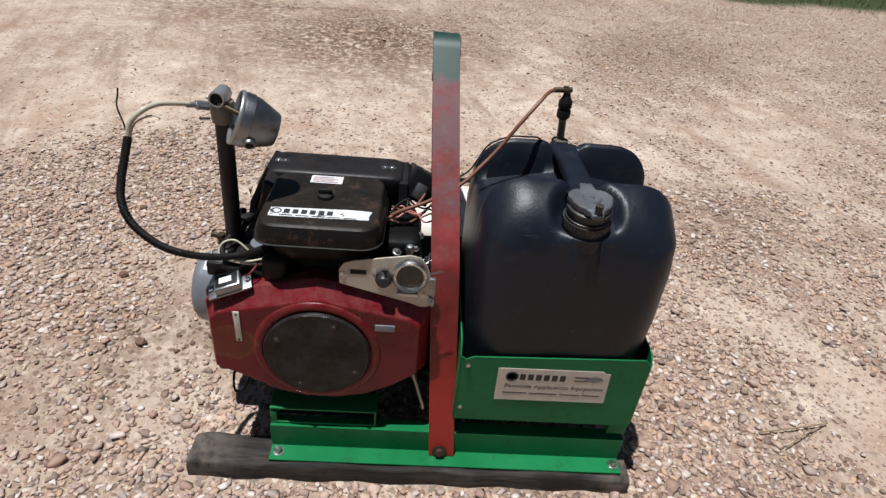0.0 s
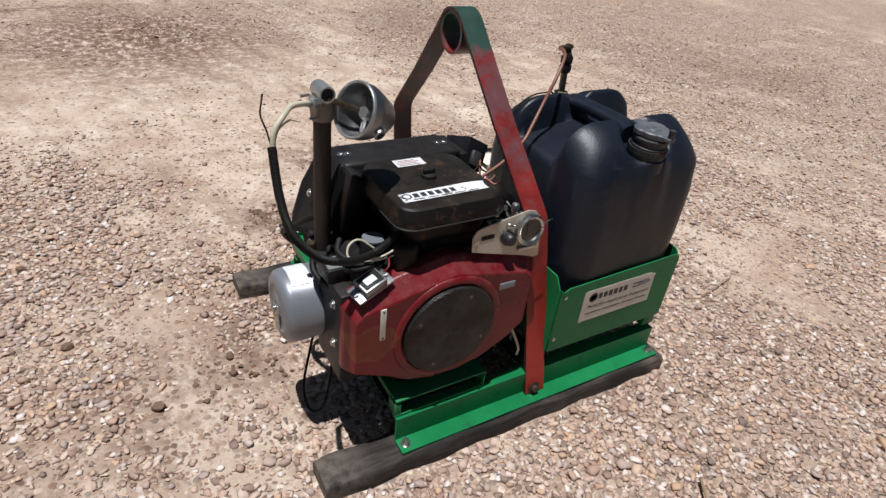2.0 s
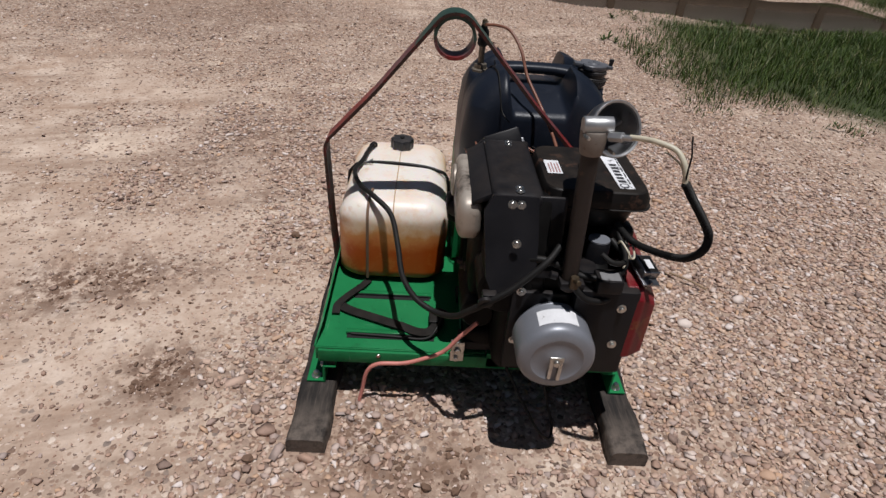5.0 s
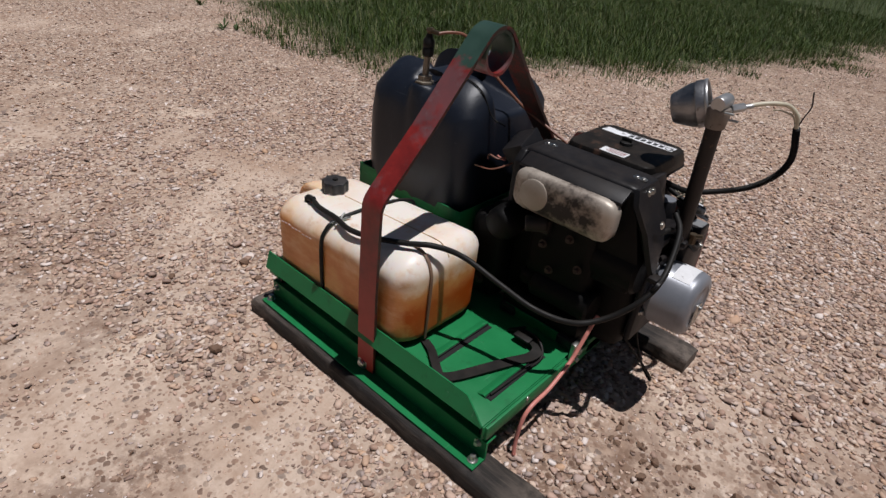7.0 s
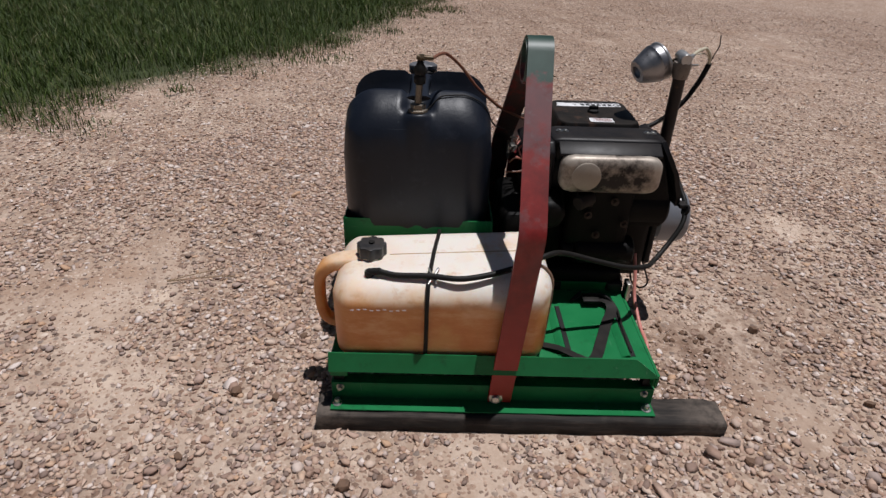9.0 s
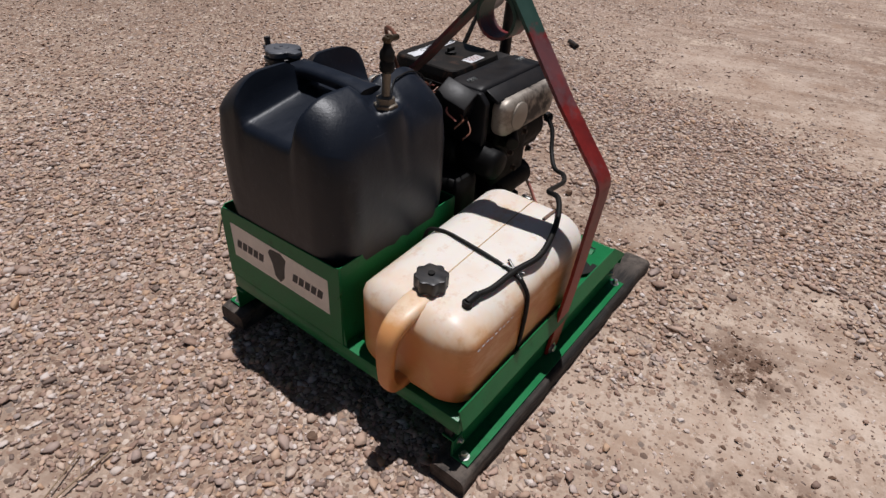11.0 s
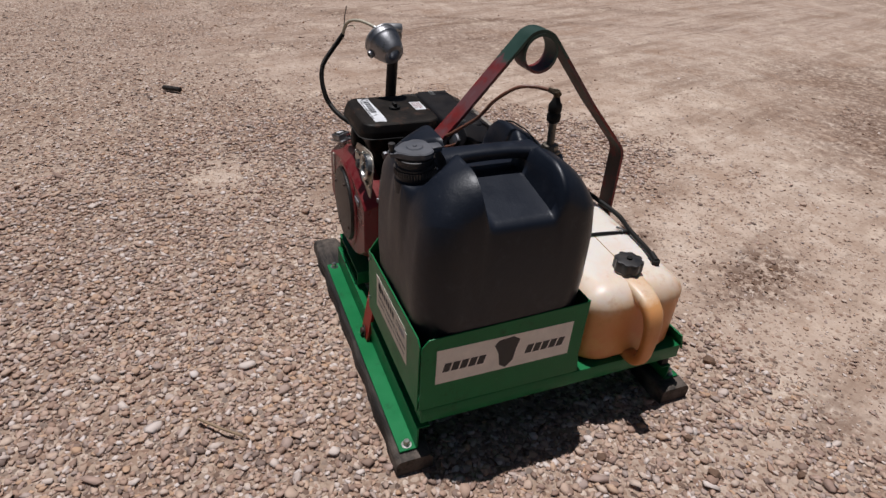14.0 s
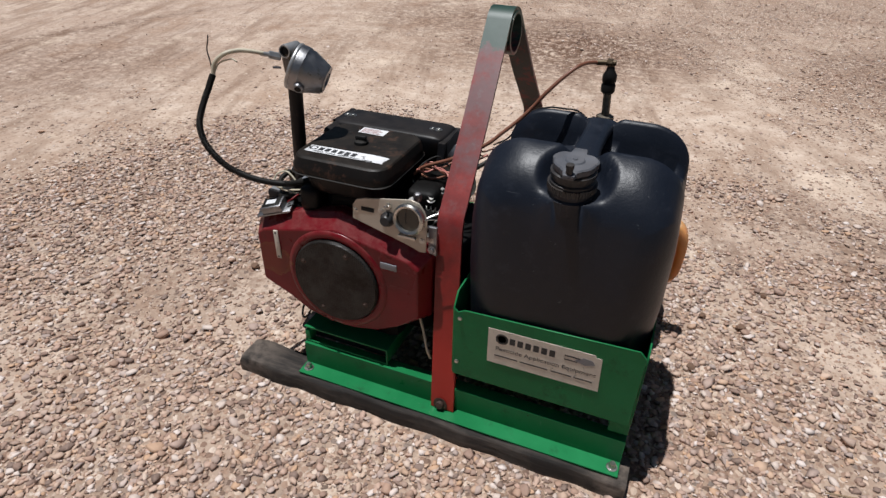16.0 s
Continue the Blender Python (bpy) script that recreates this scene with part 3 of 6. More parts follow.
def gravel_amount(x, y):
    """How thickly loose pebbles lie: 1 in the gravel, near 0 on the packed sand."""
    g = 0.90 + 0 * x
    for cx, cy, rx, ry, k in ((-0.3, 1.75, 1.5, 1.0, 0.85), (0.55, 0.45, 0.55, 0.5, 0.22), (-3.6, 2.4, 2.2, 2.6, 0.75), (0.1, 0.80, 0.8, 0.40, 0.40), (-1.9, 2.4, 1.4, 1.2, 0.6), (0.9, 1.4, 1.0, 0.7, 0.3), (1.1, -0.1, 0.35, 0.5, 0.25), (0.95, 0.4, 0.9, 1.0, 0.16), (-4.6, 3.0, 2.6, 3.6, 0.85), (-1.5, 5.5, 3.0, 1.8, 0.55)):
        g = g - k * np.exp(-(((x - cx) / rx) ** 2 + ((y - cy) / ry) ** 2) ** 1.5)
    return np.clip(g + 0.20 * wave(x, y, 1.1, 18) * np.clip((np.hypot(x, y) - 0.9) / 1.0, 0, 1) + 0.30 * wave(x, y, 2.4, 8) + 0.20 * wave(x, y, 7.0, 9) + 0.20 * wave(x, y, 16.0, 10), 0.03, 1)


def make_ground_material():
    """Packed pale sand with small stones pressed in; browner where stones lie thick, with the shade of their gaps
    painted in.
    """
    mat, nt, b = nodes_of("packed_sand_and_gravel")
    attr = nt.nodes.new("ShaderNodeAttribute")
    attr.attribute_name = "gravel"
    c = nt.nodes.new("ShaderNodeTexCoord")
    pos = c.outputs["Object"]
    broad = noise_node(nt, 1.1, 6, 0.6, vec=pos)
    mid = noise_node(nt, 7, 8, 0.7, vec=pos)
    fine = noise_node(nt, 160, 5, 0.7, vec=pos)
    sand = ramp(nt, mid.outputs[0], [(0.30, (0.32, 0.225, 0.165)), (0.44, (0.54, 0.415, 0.315)), (0.56, (0.68, 0.56, 0.445)), (0.68, (0.84, 0.735, 0.61))]).outputs[0]
    sand = mix(nt, ramp(nt, broad.outputs[0], [(0.42, (0, 0, 0)), (0.7, (0.7, 0.7, 0.7))]).outputs[0], sand, (0.40, 0.28, 0.20))
    # Ground under thick gravel is darkened to stand in for shaded gaps.
    sand = mix(nt, maths(nt, "MULTIPLY", attr.outputs["Fac"], 0.75), sand, (0.27, 0.190, 0.138))
    sand = mix(nt, 0.35, sand, mix(nt, fine.outputs[0], (0.22, 0.16, 0.11), (0.62, 0.5, 0.39)))
    turn = nt.nodes.new("ShaderNodeMapping")
    turn.inputs["Rotation"].default_value = (0, 0, radians(-17))
    nt.links.new(pos, turn.inputs[0])
    drawn = []
    for sc in ((5.0, 0.7, 1.0), (17.0, 1.5, 1.0)):
        stretch = nt.nodes.new("ShaderNodeMapping")
        stretch.inputs["Scale"].default_value = sc
        nt.links.new(turn.outputs[0], stretch.inputs[0])
        drawn.append(noise_node(nt, 1.0, 7, 0.7, vec=stretch.outputs[0]))
    streak, rut = drawn
    west = maths(nt, "MULTIPLY", maths(nt, "SUBTRACT", -1.6, axis_of(nt, 0)), 0.7, True)
    sand = mix(nt, maths(nt, "MULTIPLY", west, 0.40), sand, (0.40, 0.305, 0.245))
    sand = mix(nt, maths(nt, "MULTIPLY", west, ramp(nt, rut.outputs[0], [(0.52, (0, 0, 0)), (0.64, (0.75, 0.75, 0.75))]).outputs[0]), sand, (0.22, 0.155, 0.115))
    sand = mix(nt, ramp(nt, streak.outputs[0], [(0.50, (0, 0, 0)), (0.66, (0.8, 0.8, 0.8))]).outputs[0], sand, (0.25, 0.17, 0.118))
    mottle = noise_node(nt, 2.7, 8, 0.72, vec=pos)
    sand = mix(nt, ramp(nt, mottle.outputs[0], [(0.53, (0, 0, 0)), (0.62, (0.55, 0.55, 0.55))]).outputs[0], sand, (0.34, 0.225, 0.15))
    sand = mix(nt, ramp(nt, mottle.outputs[0], [(0.36, (0.5, 0.5, 0.5)), (0.45, (0, 0, 0))]).outputs[0], sand, (0.74, 0.62, 0.48))
    warp = nt.nodes.new("ShaderNodeVectorMath")
    warp.operation = "MULTIPLY_ADD"
    nt.links.new(noise_node(nt, 40, 3, vec=pos).outputs[1], warp.inputs[0])
    warp.inputs[1].default_value = (0.012, 0.012, 0.0)
    nt.links.new(pos, warp.inputs[2])
    cells = []
    for sc in (66.0, 118.0):
        v = nt.nodes.new("ShaderNodeTexVoronoi")
        v.voronoi_dimensions = "2D"
        v.inputs["Scale"].default_value = sc
        nt.links.new(warp.outputs[0], v.inputs["Vector"])
        cells.append(v)
    big, small = cells
    s = nt.nodes.new("ShaderNodeSeparateColor")
    nt.links.new(big.outputs["Color"], s.inputs[0])
    s2 = nt.nodes.new("ShaderNodeSeparateColor")
    nt.links.new(small.outputs["Color"], s2.inputs[0])
    stone = ramp(nt, s.outputs[0], [(0.0, (0.10, 0.068, 0.052)), (0.25, (0.26, 0.165, 0.115)), (0.45, (0.40, 0.28, 0.20)), (0.6, (0.20, 0.165, 0.14)), (0.8, (0.50, 0.38, 0.28)), (1.0, (0.72, 0.62, 0.51))]).outputs[0]
    stone2 = ramp(nt, s2.outputs[1], [(0.0, (0.12, 0.08, 0.06)), (0.4, (0.33, 0.22, 0.155)), (0.7, (0.48, 0.36, 0.27)), (1.0, (0.66, 0.56, 0.46))]).outputs[0]
    g = attr.outputs["Fac"]
    on_big = maths(nt, "LESS_THAN", s.outputs[1], maths(nt, "ADD", maths(nt, "MULTIPLY", g, 0.72), 0.06))
    near = maths(nt, "LESS_THAN", big.outputs["Distance"], 0.46)
    on_small = maths(nt, "MULTIPLY", maths(nt, "LESS_THAN", s2.outputs[0], maths(nt, "ADD", maths(nt, "MULTIPLY", g, 0.60), 0.12)), maths(nt, "LESS_THAN", small.outputs["Distance"], 0.44))
    on = maths(nt, "MULTIPLY", on_big, near)
    col = mix(nt, maths(nt, "MULTIPLY", on_small, 0.8), sand, stone2)
    col = mix(nt, maths(nt, "MULTIPLY", on, 0.85), col, stone)
    damp = nt.nodes.new("ShaderNodeAttribute")
    damp.attribute_name = "soil"
    col = mix(nt, maths(nt, "MULTIPLY", damp.outputs["Fac"], ramp(nt, noise_node(nt, 24, 8, 0.75, vec=pos).outputs[0], [(0.42, (0, 0, 0)), (0.53, (1, 1, 1))]).outputs[0]), col, (0.125, 0.070, 0.044))
    col = mix(nt, 1.0, mix(nt, ramp(nt, noise_node(nt, 48, 4, 0.65, vec=pos).outputs[0], [(0.58, (0, 0, 0)), (0.66, (0.42, 0.42, 0.42))]).outputs[0], col, (0.22, 0.15, 0.10)), (1.03, 1.0, 1.02), "MULTIPLY")
    turf = nt.nodes.new("ShaderNodeAttribute")
    turf.attribute_name = "turf"
    col = mix(nt, turf.outputs["Fac"], col, mix(nt, mid.outputs[0], (0.016, 0.034, 0.008), (0.045, 0.065, 0.018)))
    nt.links.new(col, b.inputs["Base Color"])
    b.inputs["Roughness"].default_value = 0.9
    b.inputs["Specular IOR Level"].default_value = 0.25
    dome_b = maths(nt, "MULTIPLY", maths(nt, "SUBTRACT", 0.5, big.outputs["Distance"]), on)
    dome_s = maths(nt, "MULTIPLY", maths(nt, "SUBTRACT", 0.45, small.outputs["Distance"]), maths(nt, "MULTIPLY", on_small, 0.5))
    h = maths(nt, "ADD", maths(nt, "ADD", dome_b, dome_s), maths(nt, "ADD", maths(nt, "MULTIPLY", fine.outputs[0], 0.12), maths(nt, "MULTIPLY", mid.outputs[0], 0.8)))
    bump(nt, b, h, 0.6, 0.012)
    return mat


GROUND = make_ground_material()


# old wheel tracks across the far sand
TRACKS = [[(-4.1, 0.3), (-3.5, 2.1), (-3.0, 3.6), (-2.2, 6.1)], [(-4.7, 0.6), (-4.1, 2.6), (-3.5, 4.3), (-2.9, 6.4)], [(-3.0, 1.2), (-2.4, 2.6), (-1.7, 4.2), (-0.6, 5.6)], [(-1.4, 3.5), (-0.2, 3.7), (1.2, 3.4)]]


def soil_amount(x, y):
    spots = [(0.0, 1.02, 0.13, 0.95), (0.05, 0.88, 0.12, 0.95), (0.085, 0.73, 0.08, 0.7), (-0.29, 0.66, 0.10, 1.0), (0.53, 0.65, 0.10, 0.5), (-0.45, 2.85, 0.85, 0.95), (-0.53, 0.06, 0.12, 0.6), (-0.72, 0.02, 0.20, 0.45), (-0.88, -0.18, 0.20, 0.35), (-0.8, -4.6, 1.3, 0.5), (-1.6, -5.7, 1.4, 0.5), (-1.1, -2.9, 0.9, 0.35), (-3.2, -4.3, 1.3, 0.4), (-0.45, 0.22, 0.10, 0.9), (-1.8, 2.4, 0.5, 0.3), (0.75, 0.9, 0.2, 0.5), (1.05, 0.75, 0.3, 0.6), (-1.5, 3.4, 0.7, 0.7), (1.6, 3.2, 0.6, 0.5), (-3.0, 1.2, 0.8, 0.5), (3.2, 1.6, 0.8, 0.5)]
    out = 0
    for sx, sy, r, k in spots:
        out = np.maximum(out, k * np.exp(-(((x - sx) ** 2 + (y - sy) ** 2) / (r * r)) ** 1.3))
    for line in TRACKS:
        for (ax, ay), (bx, by) in zip(line, line[1:]):
            dx, dy = bx - ax, by - ay
            t = np.clip(((x - ax) * dx + (y - ay) * dy) / (dx * dx + dy * dy), 0, 1)
            d = np.hypot(x - ax - t * dx, y - ay - t * dy) + 0.03 * wave(x, y, 5.0, 61)
            out = np.maximum(out, 0.9 * np.exp(-(np.maximum(d, 0) / 0.075) ** 2) * np.clip(0.55 + 0.6 * wave(x, y, 1.6, 62), 0, 1))
    return np.maximum(out, np.clip(0.45 * (sdist(x, y, PUDDLE) + 0.5), 0, 0.8) * (x > 3))


def turf_amount(x, y):
    d = np.maximum(sdist(x, y, MEADOW), sdist(x, y, VERGE)) + 0.14 * wave(x, y, 3.0, 41)
    return np.clip((d + 0.02 - 0.06 * np.clip((x - 1.3) / 0.9, 0, 1) * (y > -2.9)) / 0.40, 0, 0.95)


def make_ground():
    def axis():
        near = np.arange(-4.6, 4.601, 0.046)
        far, step, p = [], 0.06, 4.6
        while p < 400:
            step *= 1.07
            p += step
            far.append(p)
        far = np.array(far)
        return np.concatenate([-far[::-1], near, far])
    ax = axis()
    X, Y = np.meshgrid(ax, ax, indexing="ij")
    Z = ground_height(X, Y)
    n = len(ax)
    co = np.stack([X, Y, Z], -1).reshape(-1, 3)
    i = np.arange(n - 1)
    I, J = np.meshgrid(i, i, indexing="ij")
    a = (I * n + J).ravel()
    quads = np.stack([a, a + n, a + n + 1, a + 1], 1)
    me = bpy.data.meshes.new("ground")
    me.from_pydata(co.tolist(), [], quads.tolist())
    me.polygons.foreach_set("use_smooth", np.ones(len(quads), bool))
    for nm, fn in (("gravel", gravel_amount), ("soil", soil_amount), ("turf", turf_amount)):
        at = me.attributes.new(nm, "FLOAT", "POINT")
        at.data.foreach_set("value", fn(X, Y).ravel().astype(np.float32))
    me.materials.append(GROUND)
    tagged(new("ground", me), "packed pale sandy ground with gravel pressed in", "ground", kind="structure")


make_ground()


def make_pebble_material():
    mat, nt, b = nodes_of("river_pebbles")
    g = nt.nodes.new("ShaderNodeNewGeometry")
    rnd = g.outputs["Random Per Island"]
    n = noise_node(nt, 90, 5, 0.65)
    col = ramp(nt, rnd, [(0.0, (0.08, 0.056, 0.047)), (0.08, (0.19, 0.118, 0.085)), (0.19, (0.44, 0.27, 0.175)), (0.30, (0.66, 0.50, 0.36)), (0.41, (0.54, 0.36, 0.26)),
                         (0.52, (0.36, 0.31, 0.275)), (0.61, (0.62, 0.38, 0.20)), (0.70, (0.76, 0.63, 0.49)), (0.79, (0.26, 0.15, 0.10)), (0.87, (0.56, 0.47, 0.40)), (0.93, (0.80, 0.70, 0.58)), (1.0, (0.90, 0.84, 0.75))]).outputs[0]
    col = mix(nt, 0.38, col, mix(nt, n.outputs[0], (0.26, 0.18, 0.132), (0.62, 0.48, 0.365)))
    col = mix(nt, 1.0, col, (1.0, 0.972, 1.035), "MULTIPLY")
    nt.links.new(col, b.inputs["Base Color"])
    b.inputs["Roughness"].default_value = 0.75
    b.inputs["Specular IOR Level"].default_value = 0.3
    bump(nt, b, n.outputs[0], 0.4, 0.0015)
    return mat


PEBBLE = make_pebble_material()


def stone_shapes(points, count, seed):
    """Some angular, worn stone shapes: hulls of points spread over a unit ball."""
    out = []
    rng = np.random.RandomState(seed)
    for k in range(count):
        bm = bmesh.new()
        for q in range(points):
            d = rng.normal(size=3)
            d /= np.linalg.norm(d)
            d[2] = math.copysign(min(abs(d[2]), 0.62), d[2])
            d *= rng.uniform(0.86, 1.06)
            bm.verts.new(d)
        hull = bmesh.ops.convex_hull(bm, input=bm.verts[:])
        loose = [v for v in bm.verts if not v.link_faces]
        bmesh.ops.delete(bm, geom=loose, context="VERTS")
        bm.verts.index_update()
        bm.verts.ensure_lookup_table()
        co = np.array([v.co[:] for v in bm.verts])
        tri = np.array([[v.index for v in f.verts] for f in bm.faces])
        bm.free()
        out.append((co, tri))
    return out


def scatter(name, x, y, size, flat, shapes, mat, seed, label, category, sink=0.35, kind="stuff", soft=False, lean=0.22):
    rng = np.random.RandomState(seed)
    n = len(x)
    yaw = rng.uniform(0, 6.283, n)
    tx, ty = rng.normal(0, lean, n), rng.normal(0, lean, n)
    lx = size * rng.uniform(0.8, 1.35, n)
    ly = size * rng.uniform(0.6, 0.95, n)
    lz = size * rng.uniform(flat[0], flat[1], n)
    z = ground_height(x, y) + lz * (1 - 2 * sink * rng.uniform(0.3, 1.2, n))
    pick = rng.randint(0, len(shapes), n)
    V, F, base = [], [], 0
    for k, (co, tri) in enumerate(shapes):
        idx = np.where(pick == k)[0]
        if not len(idx):
            continue
        P = co[None] * np.stack([lx[idx], ly[idx], lz[idx]], -1)[:, None, :]
        P = np.stack([P[..., 0], P[..., 1], P[..., 2] + P[..., 0] * tx[idx, None] + P[..., 1] * ty[idx, None]], -1)
        c, s = np.cos(yaw[idx])[:, None], np.sin(yaw[idx])[:, None]
        P = np.stack([P[..., 0] * c - P[..., 1] * s + x[idx, None], P[..., 0] * s + P[..., 1] * c + y[idx, None], P[..., 2] + z[idx, None]], -1)
        m = len(co)
        F.append((tri[None] + (base + np.arange(len(idx)) * m)[:, None, None]).reshape(-1, 3))
        V.append(P.reshape(-1, 3))
        base += len(idx) * m
    V, F = np.concatenate(V), np.concatenate(F)
    me = bpy.data.meshes.new(name)
    me.vertices.add(len(V))
    me.vertices.foreach_set("co", V.ravel().astype(np.float32))
    me.loops.add(F.size)
    me.loops.foreach_set("vertex_index", F.ravel().astype(np.int32))
    me.polygons.add(len(F))
    me.polygons.foreach_set("loop_start", np.arange(0, F.size, 3, dtype=np.int32))
    me.polygons.foreach_set("loop_total", np.full(len(F), 3, dtype=np.int32))
    me.polygons.foreach_set("use_smooth", np.full(len(F), soft, bool))
    me.update(calc_edges=True)
    me.materials.append(mat)
    return tagged(new(name, me), label, category, kind=kind)


def under_planks(x, y):
    return (x > -0.50) & (x < 0.38) & (np.abs(np.abs(y) - 0.312) < 0.046)


def make_gravel():
    rng = np.random.RandomState(11)
    flake, coarse, chip, crumb = stone_shapes(15, 18, 5), stone_shapes(10, 12, 6), stone_shapes(8, 10, 7), stone_shapes(7, 10, 17)
    n = 92000
    r, a = 1.7 * np.sqrt(rng.uniform(0, 1, n)), rng.uniform(0, 6.283, n)
    x, y = r * np.cos(a), r * np.sin(a)
    size = 0.0040 + 0.0115 * rng.beta(1.3, 3.0, n)
    size = np.where(rng.uniform(0, 1, n) < 0.016, size * 1.6, size)
    keep = (rng.uniform(0, 1, n) < np.clip(gravel_amount(x, y) * 1.10 - 0.10, 0.10, 0.96)) & ~under_planks(x, y) & ~((np.abs(x) < 0.3) & (np.abs(y) < 0.26) & (rng.uniform(0, 1, n) < 0.8))
    lone = gravel_amount(x, y) < 0.35
    size = np.where(lone, size * rng.uniform(0.4, 0.9, n), size)
    big = keep & (size > 0.0064)
    sml = keep & ~big
    scatter("gravel", x[big], y[big], size[big], (0.30, 0.62), flake, PEBBLE, 12, "loose flat tan, pink and grey river pebbles round the skid", "gravel", sink=0.36, lean=0.16, soft=True)
    scatter("fine_gravel", x[sml], y[sml], size[sml], (0.40, 0.70), coarse, PEBBLE, 13, "small tan and brown stones between the pebbles", "gravel", sink=0.45)
    n = 20000
    r, a = 1.45 * np.sqrt(rng.uniform(0, 1, n)), rng.uniform(0, 6.283, n)
    x, y = r * np.cos(a), r * np.sin(a)
    keep = ~under_planks(x, y) & ~((np.abs(x) < 0.3) & (np.abs(y) < 0.26))
    scatter("grit", x[keep], y[keep], (0.0016 + 0.0024 * rng.beta(1.5, 2.5, n))[keep], (0.5, 0.8), chip, PEBBLE, 15, "fine grit and stone chips between the pebbles", "grit", sink=0.3)
    n = 112000
    r, a = 1.62 + 5.0 * rng.uniform(0, 1, n) ** 1.35, rng.uniform(0, 6.283, n)
    x, y = r * np.cos(a), r * np.sin(a)
    size = 0.006 + 0.011 * rng.beta(1.4, 3.0, n)
    keep = (rng.uniform(0, 1, n) < np.clip(gravel_amount(x, y) * 1.1 - 0.1, 0.03, 1)) & (sdist(x, y, PUDDLE) < -0.05) & (sdist(x, y, MEADOW) < 0.3)
    scatter("far_gravel", x[keep], y[keep], size[keep], (0.34, 0.65), crumb, PEBBLE, 14, "tan and brown gravel spread over the yard", "gravel", sink=0.42, lean=0.14)


make_gravel()

CLOD = surface("brown_earth_clod", (0.165, 0.098, 0.064), 0.9, vary=0.4, scale=60, relief=0.8)


def make_clods():
    """Dark earth lumps beside the open deck."""
    rng = np.random.RandomState(21)
    x = np.concatenate([rng.normal(-0.53, 0.055, 42), rng.normal(-0.45, 0.05, 24), rng.normal(-0.29, 0.05, 60), rng.normal(0.03, 0.07, 110)])
    y = np.concatenate([rng.normal(0.05, 0.065, 42), rng.normal(0.22, 0.03, 24), rng.normal(0.66, 0.035, 60), rng.normal(0.90, 0.11, 110)])
    n = len(x)
    size = (0.004 + 0.010 * rng.beta(1.2, 2.6, n)) * np.where(x < -0.4, 1.0, 0.85)
    keep = ~under_planks(x, y)
    scatter("earth_crumbs", x[keep], y[keep], size[keep], (0.40, 0.75), stone_shapes(9, 9, 9), CLOD, 22, "dark brown earth crumbs lying on the gravel", "soil", sink=0.3)
    one = stone_shapes(22, 4, 31)
    spots = [(-0.712, -0.005, 0.013), (-0.555, 0.085, 0.010), (-0.56, 0.03, 0.009), (0.56, 0.255, 0.012), (0.47, 0.27, 0.010), (-0.86, 0.25, 0.011), (0.45, 0.06, 0.011), (-0.95, 0.6, 0.010), (0.5, -0.13, 0.010), (0.62, 0.43, 0.009), (0.29, 0.49, 0.014), (-0.51, 0.42, 0.010)]
    for i, (sx, sy, r) in enumerate(spots):
        co, tri = one[i % 4]
        me = bpy.data.meshes.new("stone")
        me.from_pydata([(r * 1.2 * c[0], r * c[1], r * 1.0 * c[2]) for c in co], [], tri.tolist())
        me.materials.append(CLOD)
        ob = new("stone", me)
        ob.location = (sx, sy, float(ground_height(np.array(sx), np.array(sy))) + r * 0.55)
        ob.rotation_euler = (0, 0, i * 1.3)
        tagged(ob, "single dark brown stone lying loose on the gravel", "stone", "dark stones")


make_clods()


def make_grass(name, outline, box_, count, height, seed, label):
    rng = np.random.RandomState(seed)
    x = rng.uniform(box_[0], box_[2], count)
    y = rng.uniform(box_[1], box_[3], count)
    d = sdist(x, y, outline) + 0.06 + 0.16 * wave(x, y, 2.5, seed) + 0.16 * wave(x, y, 9.0, seed + 1) + 0.12 * wave(x, y, 19.0, seed + 2)
    soft = 0.34 + 0.42 * np.clip((x - 1.3) / 0.9, 0, 1) * (y > -2.9)
    clump = np.clip(0.95 + 0.6 * wave(x, y, 13.0, seed + 3), 0.1, 1)
    keep = rng.uniform(0, 1, count) < np.clip(0.42 + (d - 0.1 * (soft - 0.34)) / soft, 0.03, 1) * np.where(d < soft, clump, 1) * (d > -0.55)
    x, y, d = x[keep], y[keep], d[keep]
    n = len(x)
    h = height * rng.uniform(0.25, 1.15, n) * np.clip(0.45 + d / 0.9, 0.25, 1)
    yaw = rng.uniform(0, 6.283, n)
    lean = rng.normal(0, 0.75, n)
    w = 0.0010 + 0.0018 * rng.uniform(0, 1, n)
    wx, wy = np.cos(yaw) * w, np.sin(yaw) * w
    lx, ly = -np.sin(yaw) * lean * h, np.cos(yaw) * lean * h
    z = ground_height(x, y)
    V = np.stack([np.stack([x - wx, y - wy, z], -1), np.stack([x + wx, y + wy, z], -1),
                  np.stack([x + wx * 0.8 + lx * 0.35, y + wy * 0.8 + ly * 0.35, z + h * 0.55], -1), np.stack([x - wx * 0.8 + lx * 0.35, y - wy * 0.8 + ly * 0.35, z + h * 0.55], -1),
                  np.stack([x + lx, y + ly, z + h * 0.95], -1)], 1).reshape(-1, 3)
    b5 = (np.arange(n) * 5)[:, None]
    F4 = (b5 + np.array([[0, 1, 2, 3]])).tolist()
    F3 = (b5 + np.array([[3, 2, 4]])).tolist()
    me = bpy.data.meshes.new(name)
    me.from_pydata(V.tolist(), [], F4 + F3)
    me.materials.append(GRASS)
    tagged(new(name, me), label, "grass", kind="stuff")


